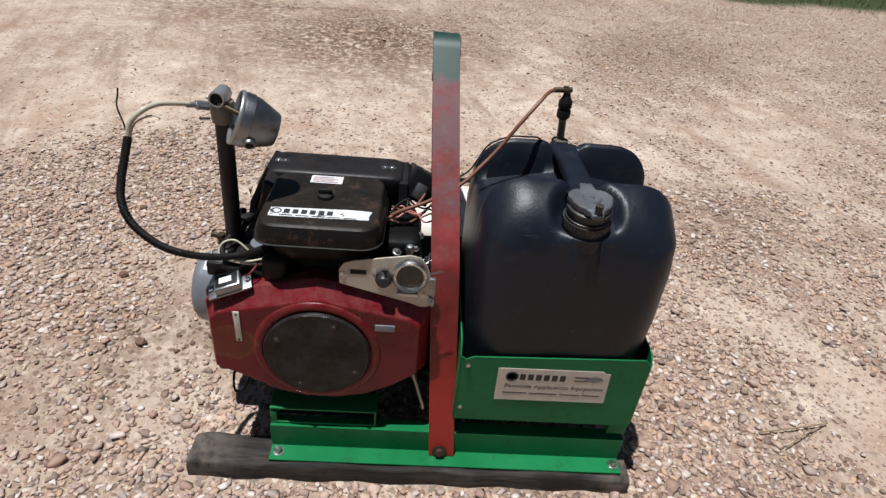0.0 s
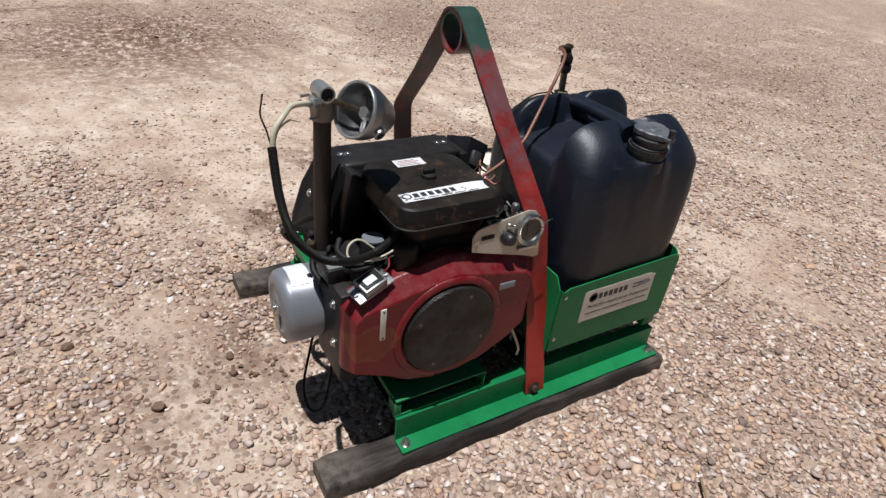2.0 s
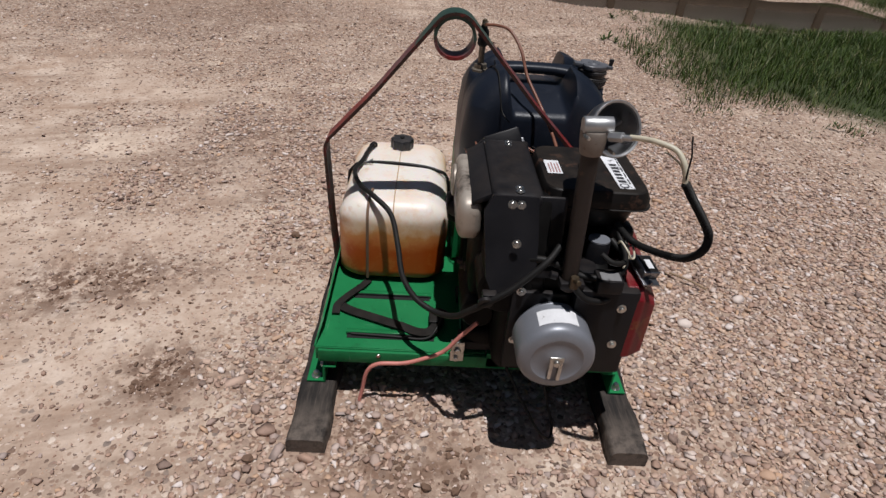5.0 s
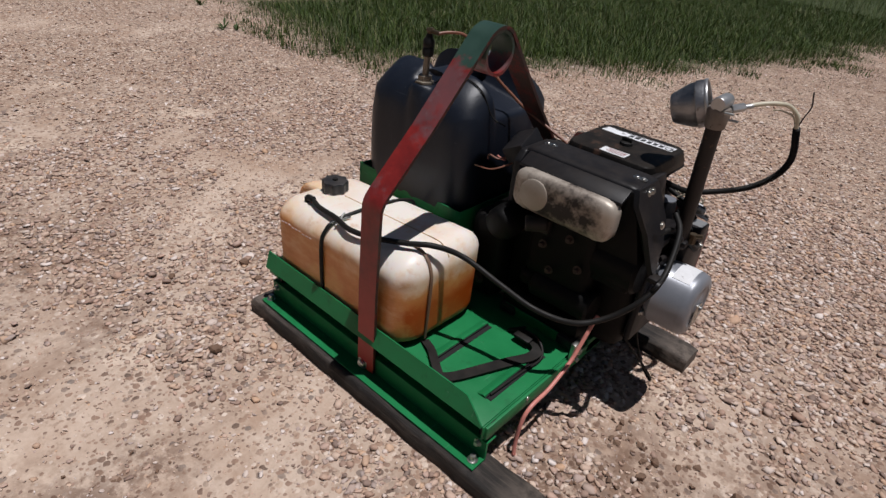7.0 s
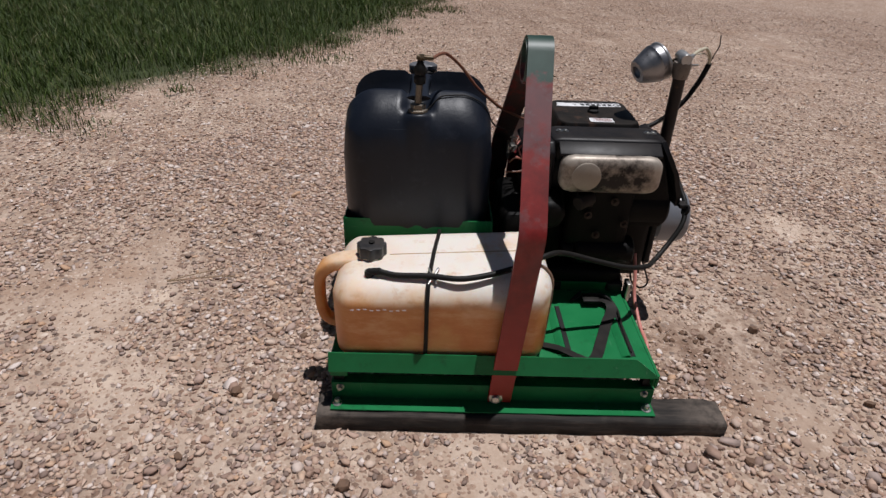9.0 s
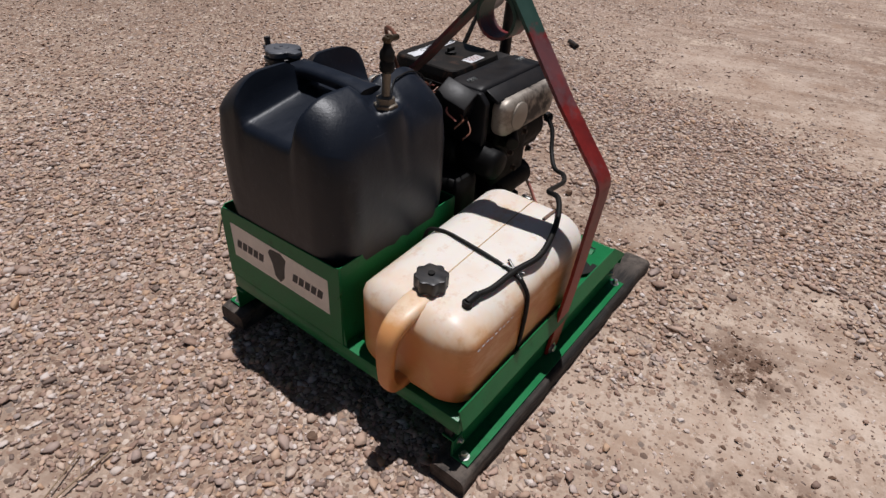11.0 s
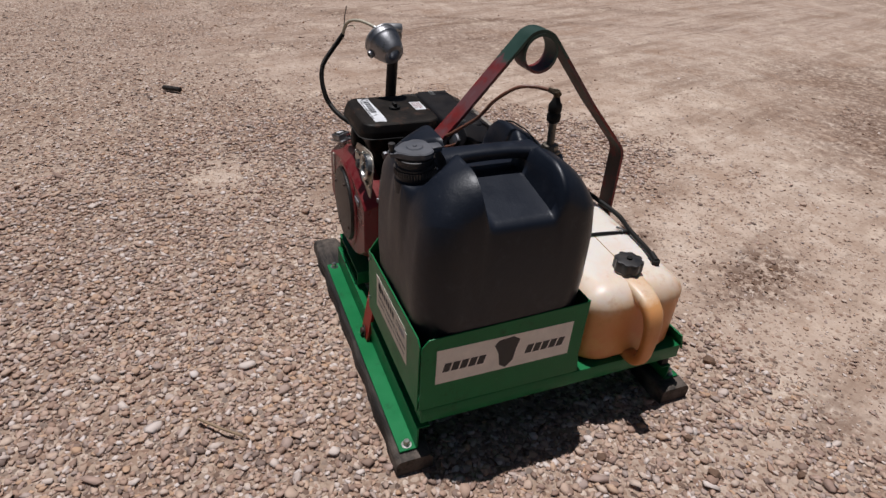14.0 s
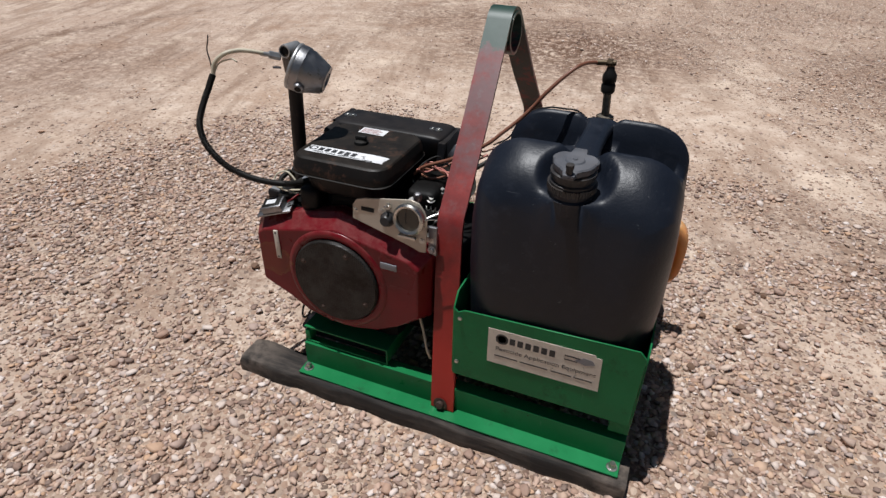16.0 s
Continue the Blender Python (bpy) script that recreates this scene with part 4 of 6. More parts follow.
def make_grass_material():
    mat, nt, b = nodes_of("grass_blades")
    g = nt.nodes.new("ShaderNodeNewGeometry")
    col = ramp(nt, g.outputs["Random Per Island"], [(0.0, (0.024, 0.042, 0.007)), (0.5, (0.046, 0.080, 0.013)), (0.82, (0.085, 0.125, 0.024)), (0.95, (0.16, 0.155, 0.055)), (1.0, (0.30, 0.27, 0.17))]).outputs[0]
    nt.links.new(col, b.inputs["Base Color"])
    b.inputs["Roughness"].default_value = 0.55
    b.inputs["Specular IOR Level"].default_value = 0.25
    return mat


GRASS = make_grass_material()
make_grass("grass", MEADOW, (-1.2, -9.0, 6.5, -1.2), 260000, 0.085, 41, "long green grass along the gravel edge")
make_grass("far_grass", MEADOW, (-3.0, -20.0, 14.0, -8.0), 40000, 0.25, 43, "long green grass further off")
make_grass("verge_grass", VERGE, (0.2, 1.0, 14.0, 12.0), 60000, 0.10, 47, "green grass verge at the yard's edge")


def make_weed(x, y, s, seed):
    """One small leafy weed."""
    rng = random.Random(seed)
    t = thing("weed", (x, y, 0), "small green leafy weed growing in the gravel", "weed", "weeds in the gravel")
    for k in range(9):
        bm = bmesh.new()
        a, ln = rng.uniform(0, 6.28), s * rng.uniform(0.6, 1.2)
        up = rng.uniform(0.5, 1.6)
        d = Vector((math.cos(a), math.sin(a), up)).normalized()
        sd = Vector((-math.sin(a), math.cos(a), 0)) * ln * 0.09
        p0, p1, p2 = Vector((x, y, 0)), Vector((x, y, 0)) + d * ln * 0.6, Vector((x, y, 0)) + d * ln + Vector((0, 0, -ln * 0.12))
        v = [bm.verts.new(p) for p in (p0 - sd * 0.4, p0 + sd * 0.4, p1 + sd, p1 - sd, p2)]
        bm.faces.new((v[0], v[1], v[2], v[3]))
        bm.faces.new((v[3], v[2], v[4]))
        part("leaf", bm, GRASS, t)


for k, (wx, wy, s) in enumerate([(3.15, -1.17, 0.085), (3.05, -1.2, 0.075), (3.10, -1.13, 0.07), (2.75, -1.35, 0.06), (1.55, -1.95, 0.06), (3.9, -1.4, 0.08)]):
    make_weed(wx, wy, s, 60 + k)


def make_water():
    mat, nt, b = nodes_of("muddy_water")
    b.inputs["Base Color"].default_value = (0.040, 0.029, 0.020, 1)
    b.inputs["Roughness"].default_value = 0.03
    b.inputs["IOR"].default_value = 1.33
    bump(nt, b, noise_node(nt, 5, 2).outputs[0], 0.03, 0.01)
    bm = bmesh.new()
    vs = [bm.verts.new((x, y, -0.045)) for x, y in [(3.6, -5.0), (10.8, -5.0), (10.8, 0.6), (3.6, 0.6)]]
    bm.faces.new(vs)
    me = finish(bm, "water")
    me.materials.append(mat)
    tagged(new("water", me), "shallow muddy puddle reflecting a fence", "puddle", kind="structure")


make_water()

FENCEWOOD = surface("brown_fence_board", (0.145, 0.095, 0.064), 0.8, vary=0.3, scale=3)
PICKET = surface("pale_picket_board", (0.50, 0.42, 0.35), 0.75, vary=0.2, scale=4)
PANEL = surface("pale_sheet_panel", (0.62, 0.57, 0.53), 0.6, vary=0.1, scale=2)
SHED_BLACK = surface("shed_shade_black", (0.012, 0.012, 0.013), 0.7, vary=0.3, scale=2)


def make_fence():
    """Pale pickets below a broad brown rail, pale sheets above it, brown posts."""
    t = thing("fence", (12.0, -3, 0), "fence of pale pickets, a brown rail, pale panels and brown posts", "fence")
    for k in range(12):
        y = -12.75 + k * 1.51
        part("post", box((11.90, y - 0.075, -0.02), (12.04, y + 0.075, 2.2), 0.008), FENCEWOOD, t)
        if k < 11:
            part("panel", box((11.97, y + 0.08, 1.025), (11.98, y + 1.43, 2.1), 0.002), PANEL, t)
            part("rail", box((11.94, y + 0.08, 0.81), (11.99, y + 1.43, 1.02), 0.004), FENCEWOOD, t)
            for j in range(9):
                a = y + 0.085 + j * 0.15
                part("picket", box((11.95, a, 0.03), (11.97, a + 0.128, 0.805), 0.004), PICKET, t)


make_fence()


def make_shed():
    # Added shed: its black walls stand in for a dark shaded area.
    t = thing("shed", (-7.5, 3.6, 0), "added black shed standing in for a dark shaded area", "shed")
    m = Matrix.Translation((-7.8, 3.4, 0)) @ Matrix.Rotation(radians(17), 4, "Z")
    part("wall", box((-0.05, -3.6, -0.05), (0.05, 5.0, 2.4), 0.005, m=m), SHED_BLACK, t)
    part("wall", box((-3.0, 4.9, -0.05), (-0.06, 5.0, 2.4), 0.005, m=m), SHED_BLACK, t)
    part("wall", box((-3.0, -3.6, -0.05), (-0.06, -3.5, 2.4), 0.005, m=m), SHED_BLACK, t)
    part("roof", box((-3.2, -3.8, 2.42), (0.35, 5.2, 2.5), 0.01, m=m), SHED_BLACK, t)


make_shed()

TWIG = surface("dry_twig", (0.30, 0.21, 0.13), 0.8, vary=0.3, scale=40)


def make_twig(pts, r):
    bm = tube(pts, r, 6, 4)
    c = Vector(pts[0])
    bmesh.ops.translate(bm, verts=bm.verts, vec=-c)
    me = finish(bm, "twig")
    me.materials.append(TWIG)
    ob = new("twig", me)
    ob.location = c
    tagged(ob, "thin dry brown twig lying on the gravel", "twig", "twigs")


make_twig([(0.10, -0.70, 0.016), (0.14, -0.66, 0.018), (0.175, -0.617, 0.016)], 0.003)
make_twig([(0.695, -0.192, 0.010), (0.78, -0.178, 0.012), (0.875, -0.157, 0.010)], 0.0018)
make_twig([(0.74, -0.23, 0.010), (0.81, -0.19, 0.014), (0.875, -0.155, 0.012)], 0.0014)


def make_dark_chunk():
    bm = rod((-2.18, -0.78, 0.014), (-2.12, -0.70, 0.016), 0.012, 10)
    bmesh.ops.translate(bm, verts=bm.verts, vec=(2.15, 0.74, -0.02))
    me = finish(bm, "wood_offcut")
    me.materials.append(WOOD)
    ob = new("wood_offcut", me)
    ob.location = (-2.15, -0.74, 0.02)
    tagged(ob, "short dark wood offcut lying on the gravel", "wood piece")


make_dark_chunk()

# ---- timber skids ----
def make_plank(y0, y1, x0, x1, seed, label):
    rng = random.Random(seed)
    bm = bmesh.new()
    nx = 40
    rows = []
    for i in range(nx + 1):
        x = x0 + (x1 - x0) * i / nx
        w = 0.0022 * math.sin(i * 0.9 + seed) + rng.uniform(-0.0012, 0.0012)
        h = 0.041 + 0.0015 * math.sin(i * 0.6 + seed) + rng.uniform(-0.0008, 0.0008)
        c = 0.006 + rng.uniform(0, 0.003)
        if i in (0, nx):
            h -= 0.004
            c += 0.003
        a, b = y0 + w, y1 + w * 0.6
        sec = [(a, 0.0), (a, h - c), (a + c * 0.4, h - c * 0.35), (a + c, h), ((a + b) / 2, h + 0.0008), (b - c, h), (b - c * 0.4, h - c * 0.35), (b, h - c), (b, 0.0)]
        jx = rng.uniform(-0.002, 0.002) if i in (0, nx) else 0
        rows.append([bm.verts.new((x + jx, p, q)) for p, q in sec])
    for p, q in zip(rows, rows[1:]):
        for k in range(len(p)):
            j = (k + 1) % len(p)
            bm.faces.new((p[k], p[j], q[j], q[k]))
    bm.faces.new(rows[0][::-1])
    bm.faces.new(rows[-1])
    c = Vector(((x0 + x1) / 2, (y0 + y1) / 2, 0))
    bmesh.ops.recalc_face_normals(bm, faces=bm.faces)
    bmesh.ops.translate(bm, verts=bm.verts, vec=-c)
    me = finish(bm, "timber_skid", 50)
    me.materials.append(WOOD)
    ob = new("timber_skid", me)
    ob.location = c
    tagged(ob, label, "timber", "timber skids")


make_plank(-0.349, -0.274, -0.487, 0.356, 1, "dark weathered timber skid lying on the gravel")
make_plank(0.277, 0.352, -0.484, 0.366, 2, "dark weathered timber skid with rounded worn edges")

# ---- green steel frame ----
FRAME_LABEL = "green enamelled steel skid frame bolted to two timbers"
fr = thing("skid_frame", (0, 0, 0.042), FRAME_LABEL, "frame")


def rail(sign, y_web, y_lip, top):
    s = sign
    a = [(y_web, 0.043), (y_lip, 0.043), (y_lip, 0.0465), (y_web + s * 0.0045, 0.0465), (y_web + s * 0.0045, top), (y_web - s * 0.022, top + 0.0005), (y_web - s * 0.022, top - 0.003), (y_web, top - 0.003)]
    return prism(a, "x", -0.338, 0.336, 0.0006, 1)


part("rail", rail(-1, -0.300, -0.338, 0.1015), GREEN, fr)
part("rail", rail(1, 0.300, 0.339, 0.088), GREEN, fr)
for x in (-0.323, 0.323):
    for y in (-0.320, 0.321):
        part("bolt", bolt((x, y, 0.0465), (0, 0, 1), 0.0062, 0.012), STEEL, fr, "zinc bolt with washer")
# cross members under the deck and tray
part("cross_member", box((0.300, -0.298, 0.112), (0.3365, 0.312, 0.147), 0.002), GREEN, fr)
part("cross_member", box((-0.338, -0.298, 0.102), (-0.326, 0.312, 0.132), 0.0015), GREEN, fr)
for x in (-0.334, -0.02, 0.31):
    part("deck_leg", box((x, 0.280, 0.0885), (x + 0.022, 0.2975, 0.1322), 0.001), BLACK, fr)
part("cross_member", box((-0.04, -0.296, 0.1025), (0.0, 0.296, 0.128), 0.002), BLACK, fr)
# engine bearer: folded channel open to the front
part("engine_bearer", join(box((-0.338, -0.298, 0.1385), (-0.142, -0.03, 0.1425), 0.0008), box((-0.338, -0.2985, 0.1025), (-0.142, -0.294, 0.1065), 0.0008), box((-0.1455, -0.298, 0.1065), (-0.142, -0.03, 0.1385), 0.0005), box((-0.338, -0.27, 0.1065), (-0.3345, -0.03, 0.1385), 0.0005)), GREEN, fr)
# Dark sheet set inside the channel, painting in the shade of its interior.
part("bearer_shade", box((-0.333, -0.275, 0.1025), (-0.147, -0.271, 0.138), 0.0005), DARK, fr)
# open deck with a raised lip and pressed ribs
part("deck", join(box((-0.329, -0.028, 0.1325), (0.298, 0.318, 0.136), 0.0012), box((-0.3325, 0.0, 0.104), (-0.3295, 0.318, 0.1355), 0.0008)), GREEN, fr)
def make_lip(y0, y1, lean, xs, name):
    """A folded-up edge that leans inward and fades out in a curve at its open end."""
    bm = bmesh.new()
    rows = []
    for x, f in xs:
        za, zb = 0.133, 0.136 + 0.037 * f
        yb = y0 + lean * f
        rows.append([bm.verts.new(c) for c in ((x, y0, za), (x, y0 + y1, za), (x, yb + y1, zb), (x, yb, zb - 0.001))])
    for p, q in zip(rows, rows[1:]):
        for k in range(4):
            j = (k + 1) % 4
            bm.faces.new((p[k], p[j], q[j], q[k]))
    bm.faces.new(rows[0][::-1])
    bm.faces.new(rows[-1])
    part(name, bm, GREEN, fr)


make_lip(0.3182, 0.0034, -0.0115, [(-0.329, 0.03), (-0.327, 0.10), (-0.284, 0.96), (-0.280, 1.0), (0.336, 1.0)], "deck_lip")
make_lip(0.020, -0.0034, 0.008, [(-0.329, 0.03), (-0.320, 0.35), (-0.305, 0.7), (-0.285, 0.8), (-0.15, 0.8)], "inner_lip")
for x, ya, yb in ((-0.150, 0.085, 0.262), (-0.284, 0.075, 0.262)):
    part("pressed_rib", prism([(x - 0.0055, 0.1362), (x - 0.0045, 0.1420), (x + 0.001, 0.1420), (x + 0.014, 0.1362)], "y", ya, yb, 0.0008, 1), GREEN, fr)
    # Dark sheets on and beside the rib stand in for its shade.
    part("rib_shade_face", prism([(ya, 0.1362), (yb, 0.1362), (yb - 0.006, 0.1408), (ya + 0.006, 0.1408)], "x", x - 0.0075, x - 0.0058), DARK, fr)
    part("rib_shade_strip", box((x - 0.0175, ya + 0.003, 0.1362), (x - 0.0076, yb - 0.003, 0.1370), 0.0003, 1), DARK, fr)
part("hinge_bracket", join(box((-0.345, 0.018, 0.125), (-0.334, 0.046, 0.175), 0.002), rod((-0.352, 0.032, 0.155), (-0.335, 0.032, 0.155), 0.007, 12), rod((-0.352, 0.034, 0.135), (-0.335, 0.034, 0.135), 0.005, 12)), STEEL, fr, "zinc latch bracket")
part("bolt", bolt((-0.334, 0.190, 0.124), (-1, 0, 0), 0.0045, 0.006), STEEL, fr)
for x in (-0.318, 0.318):
    part("bolt", bolt((x, 0.3046, 0.076), (0, 1, 0), 0.005, 0.008), STEEL, fr)

# ---- tray that holds the jerry can ----
tr = thing("can_tray", (0.17, -0.135, 0.13), "green painted sheet steel tray holding the black can", "tray")
front = [(0.002, 0.146), (0.333, 0.146), (0.3335, 0.303), (0.322, 0.315), (0.022, 0.304), (0.010, 0.297), (0.002, 0.304)]
part("front_panel", prism(front, "y", -0.3065, -0.3035, 0.0006, 1), GREEN, tr)
side = [(-0.3030, 0.148), (0.036, 0.148), (0.036, 0.329), (-0.285, 0.327), (-0.3030, 0.301)]
part("side_panel", prism(side, "x", -0.001, 0.002, 0.0006, 1), GREEN, tr)
side = [(-0.3030, 0.148), (0.036, 0.148), (0.036, 0.333), (0.025, 0.329), (-0.290, 0.318), (-0.3030, 0.302)]
part("side_panel", prism(side, "x", 0.3337, 0.3367, 0.0006, 1), GREEN, tr)
part("back_panel", prism([(0.0025, 0.137), (0.333, 0.137), (0.333, 0.331), (0.0025, 0.329)], "y", 0.033, 0.0358, 0.0006, 1), GREEN, tr)
part("tray_floor", box((0.0025, -0.303, 0.1478), (0.333, 0.0325, 0.1508), 0.0006, 1), GREEN, tr)
part("gusset", prism([(0.0365, 0.136), (0.046, 0.136), (0.0365, 0.20)], "x", 0.331, 0.3345, 0.0005, 1), GREEN, tr)
for x, z in ((0.014, 0.285), (0.010, 0.180)):
    part("rivet", bolt((x, -0.3066, z), (0, -1, 0), 0.0042, 0.003, False), STEEL, tr)


def flat_text(words, size, loc, rot, mat, parent, name, width=None, shear=0.0):
    """Raised lettering from the built-in font, as a mesh."""
    cu = bpy.data.curves.new("text", "FONT")
    cu.body, cu.size, cu.extrude, cu.align_x, cu.align_y, cu.shear = words, size, 0.0002, "LEFT", "CENTER", shear
    ob = bpy.data.objects.new("text", cu)
    scene.collection.objects.link(ob)
    bpy.context.view_layer.update()
    me = bpy.data.meshes.new_from_object(ob)
    bpy.data.objects.remove(ob)
    co = np.array([v.co[:] for v in me.vertices])
    k = width / (co[:, 0].max() - co[:, 0].min()) if width else 1.0
    bm = bmesh.new()
    bm.from_mesh(me)
    bpy.data.meshes.remove(me)
    bmesh.ops.transform(bm, matrix=Matrix.Translation(loc) @ rot @ Matrix.Diagonal((k, 1, 1, 1)), verts=bm.verts)
    return part(name, bm, mat, parent)


RX, RSIDE = Matrix.Rotation(radians(90), 4, "X"), Matrix.Rotation(radians(90), 4, "Z") @ Matrix.Rotation(radians(90), 4, "X")
lab = part("maker_label", prism([(0.068, 0.282), (0.255, 0.284), (0.257, 0.279), (0.267, 0.279), (0.270, 0.206), (0.069, 0.204)], "y", -0.3074, -0.3067), LABEL, tr, "torn weathered cream maker's label")


def bars(name, rects, y, mat, parent):
    for a, b, c, d in rects:
        part(name, box((a, y - 0.0003, c), (b, y, d), 0), mat, parent)


bars("brand_mark", [(0.088 + 0.0142 * k + 0.02, 0.098 + 0.0142 * k + 0.02, 0.256, 0.270) for k in range(6)], -0.3075, INK, lab)
part("brand_ring", lathe((0.094, -0.3074, 0.263), (0, -1, 0), [(0.0115, 0), (0.0115, 0.0004), (0.008, 0.0004), (0.008, 0)], 20), INK, lab)
bars("brand_tail", [(0.205, 0.232, 0.266, 0.269), (0.205, 0.228, 0.258, 0.260)], -0.3075, INK, lab)
part("brand_patch", prism([(0.222, 0.262), (0.238, 0.272), (0.252, 0.270), (0.258, 0.262), (0.240, 0.256)], "y", -0.3077, -0.3074), GREYPAINT, lab)
flat_text("Pesticide Application Equipment", 0.0125, (0.083, -0.3075, 0.240), RX, INK, lab, "lettering", 0.178)
bars("small_print", [(0.082, 0.125, 0.222, 0.2245), (0.130, 0.180, 0.222, 0.2245), (0.186, 0.222, 0.222, 0.2245), (0.226, 0.258, 0.222, 0.2245)], -0.3075, INK, lab)
lab2 = part("brand_plate", box((0.3368, -0.274, 0.209), (0.3374, 0.006, 0.290), 0), PLATE_WHITE, tr, "cream plate with dark slanted marks")


for y0 in (-0.262, -0.094):
    for k in range(5):
        a = y0 + k * 0.017
        part("brand_mark", prism([(a, 0.236), (a + 0.0135, 0.236), (a + 0.0185, 0.256), (a + 0.005, 0.256)], "x", 0.3374, 0.3378), INK, lab2)
part("emblem", prism([(-0.152, 0.283), (-0.122, 0.286), (-0.108, 0.276), (-0.114, 0.256), (-0.118, 0.228), (-0.132, 0.212), (-0.146, 0.222), (-0.150, 0.250), (-0.160, 0.272)], "x", 0.3374, 0.3378), INK, lab2)

# ---- lifting strap ----
sp = thing("lifting_strap", (-0.02, 0, 0.05), "bent flat steel lifting strap, faded red with green top", "lifting strap")
RC = (0.072, 0.694)
RO = 0.0445
ang = [math.radians(a) for a in range(140, 28, -8)]
arc = [(RC[0] + RO * math.cos(a), RC[1] + RO * math.sin(a)) for a in ang]


def fillet(p, q, r_pt, n=4):
    """A short bend at r_pt between the ways from p and to q."""
    pv, qv, rv = Vector(p), Vector(q), Vector(r_pt)
    a, b = rv + (pv - rv).normalized() * 0.018, rv + (qv - rv).normalized() * 0.018
    return [tuple(a * (1 - t) ** 2 + rv * 2 * t * (1 - t) + b * t * t) for t in [k / n for k in range(n + 1)]]


b0, bf, bb, b1 = (-0.3125, 0.048), (-0.236, 0.432), (0.330, 0.459), (0.3095, 0.050)
line = [b0, (-0.275, 0.24)] + fillet(b0, arc[0], bf) + [(-0.10, 0.570)] + arc + [(0.222, 0.579)] + fillet(arc[-1], b1, bb) + [(0.3225, 0.26), b1]
bar = part("strap", ribbon(line, 0.0065, 0.048), STRAP, sp)
bar.data.materials.append(STRAP_INNER)
for i, f in enumerate(bar.data.polygons):
    f.material_index = 1 if i % 4 in (2, 3) and i < 4 * (len(line) - 1) else 0
ringbm = bmesh.new()
rows = []
for k in range(40):
    a = 2 * math.pi * k / 40
    c, s_ = math.cos(a), math.sin(a)
    rows.append([ringbm.verts.new((x, RC[0] + r * c, RC[1] + r * s_)) for x, r in ((-0.0766, 0.0408), (-0.0286, 0.0408), (-0.0286, 0.0350), (-0.0766, 0.0350))])
for p, q in zip(rows, rows[1:] + rows[:1]):
    for k in range(4):
        j = (k + 1) % 4
        ringbm.faces.new((p[k], p[j], q[j], q[k]))
part("ring", ringbm, STRAP, sp)
part("bolt", bolt((-0.018, -0.315, 0.060), (0, -1, 0.15), 0.0085, 0.008), RUST, sp)
part("bolt", bolt((-0.006, 0.3135, 0.062), (0, 1, 0.1), 0.0085, 0.008), STEEL, sp)

# ---- black jerry can ----
jc = thing("jerry_can", (0.17, -0.13, 0.151), "black plastic square jerry can with moulded top handle", "jerry can")
X0, X1, Y0, Y1 = 0.012, 0.331, -0.297, 0.0325
XC, YC = (X0 + X1) / 2, (Y0 + Y1) / 2


def drop(d, r):
    d = max(d, 0.0)
    return 0.0 if d >= r else r - math.sqrt(max(r * r - (r - d) ** 2, 0))


def smooth(a, b, v):
    t = min(max((v - a) / (b - a), 0), 1)
    return t * t * (3 - 2 * t)


def can_top(x, y):
    dx, dy = min(x - X0, X1 - x), min(y - Y0, Y1 - y)
    rx = 0.082 - 0.018 * smooth(0.05, 0.12, dy)
    z = 0.604 - drop(dx, rx) * 0.95 - drop(dy, 0.110) * 0.95 - 0.05 * max(0.12 - dy, 0)
    # sunken hand space either side of the grip, open to both flanks
    band = smooth(-0.207, -0.190, y) * (1 - smooth(-0.072, -0.055, y))
    floor = 0.552 - 0.028 * min(abs(x - XC) / 0.15, 1.0) - drop(dx, 0.018)
    z = z * (1 - band) + min(z, floor) * band
    # narrow channel between the shoulders, along the grip
    ch = (1 - smooth(0.018, 0.040, abs(x - XC))) * (1 - band)
    z -= 0.012 * ch
    # seats of the filler cap and the valve
    f = 1 - smooth(0.040, 0.062, math.hypot(x - XC, y + 0.262))
    z = z * (1 - f) + (0.551 - 0.10 * (-0.262 - y)) * f
    f = 1 - smooth(0.022, 0.040, math.hypot(x - XC, y + 0.002))
    z = z * (1 - f) + 0.567 * f
    return z


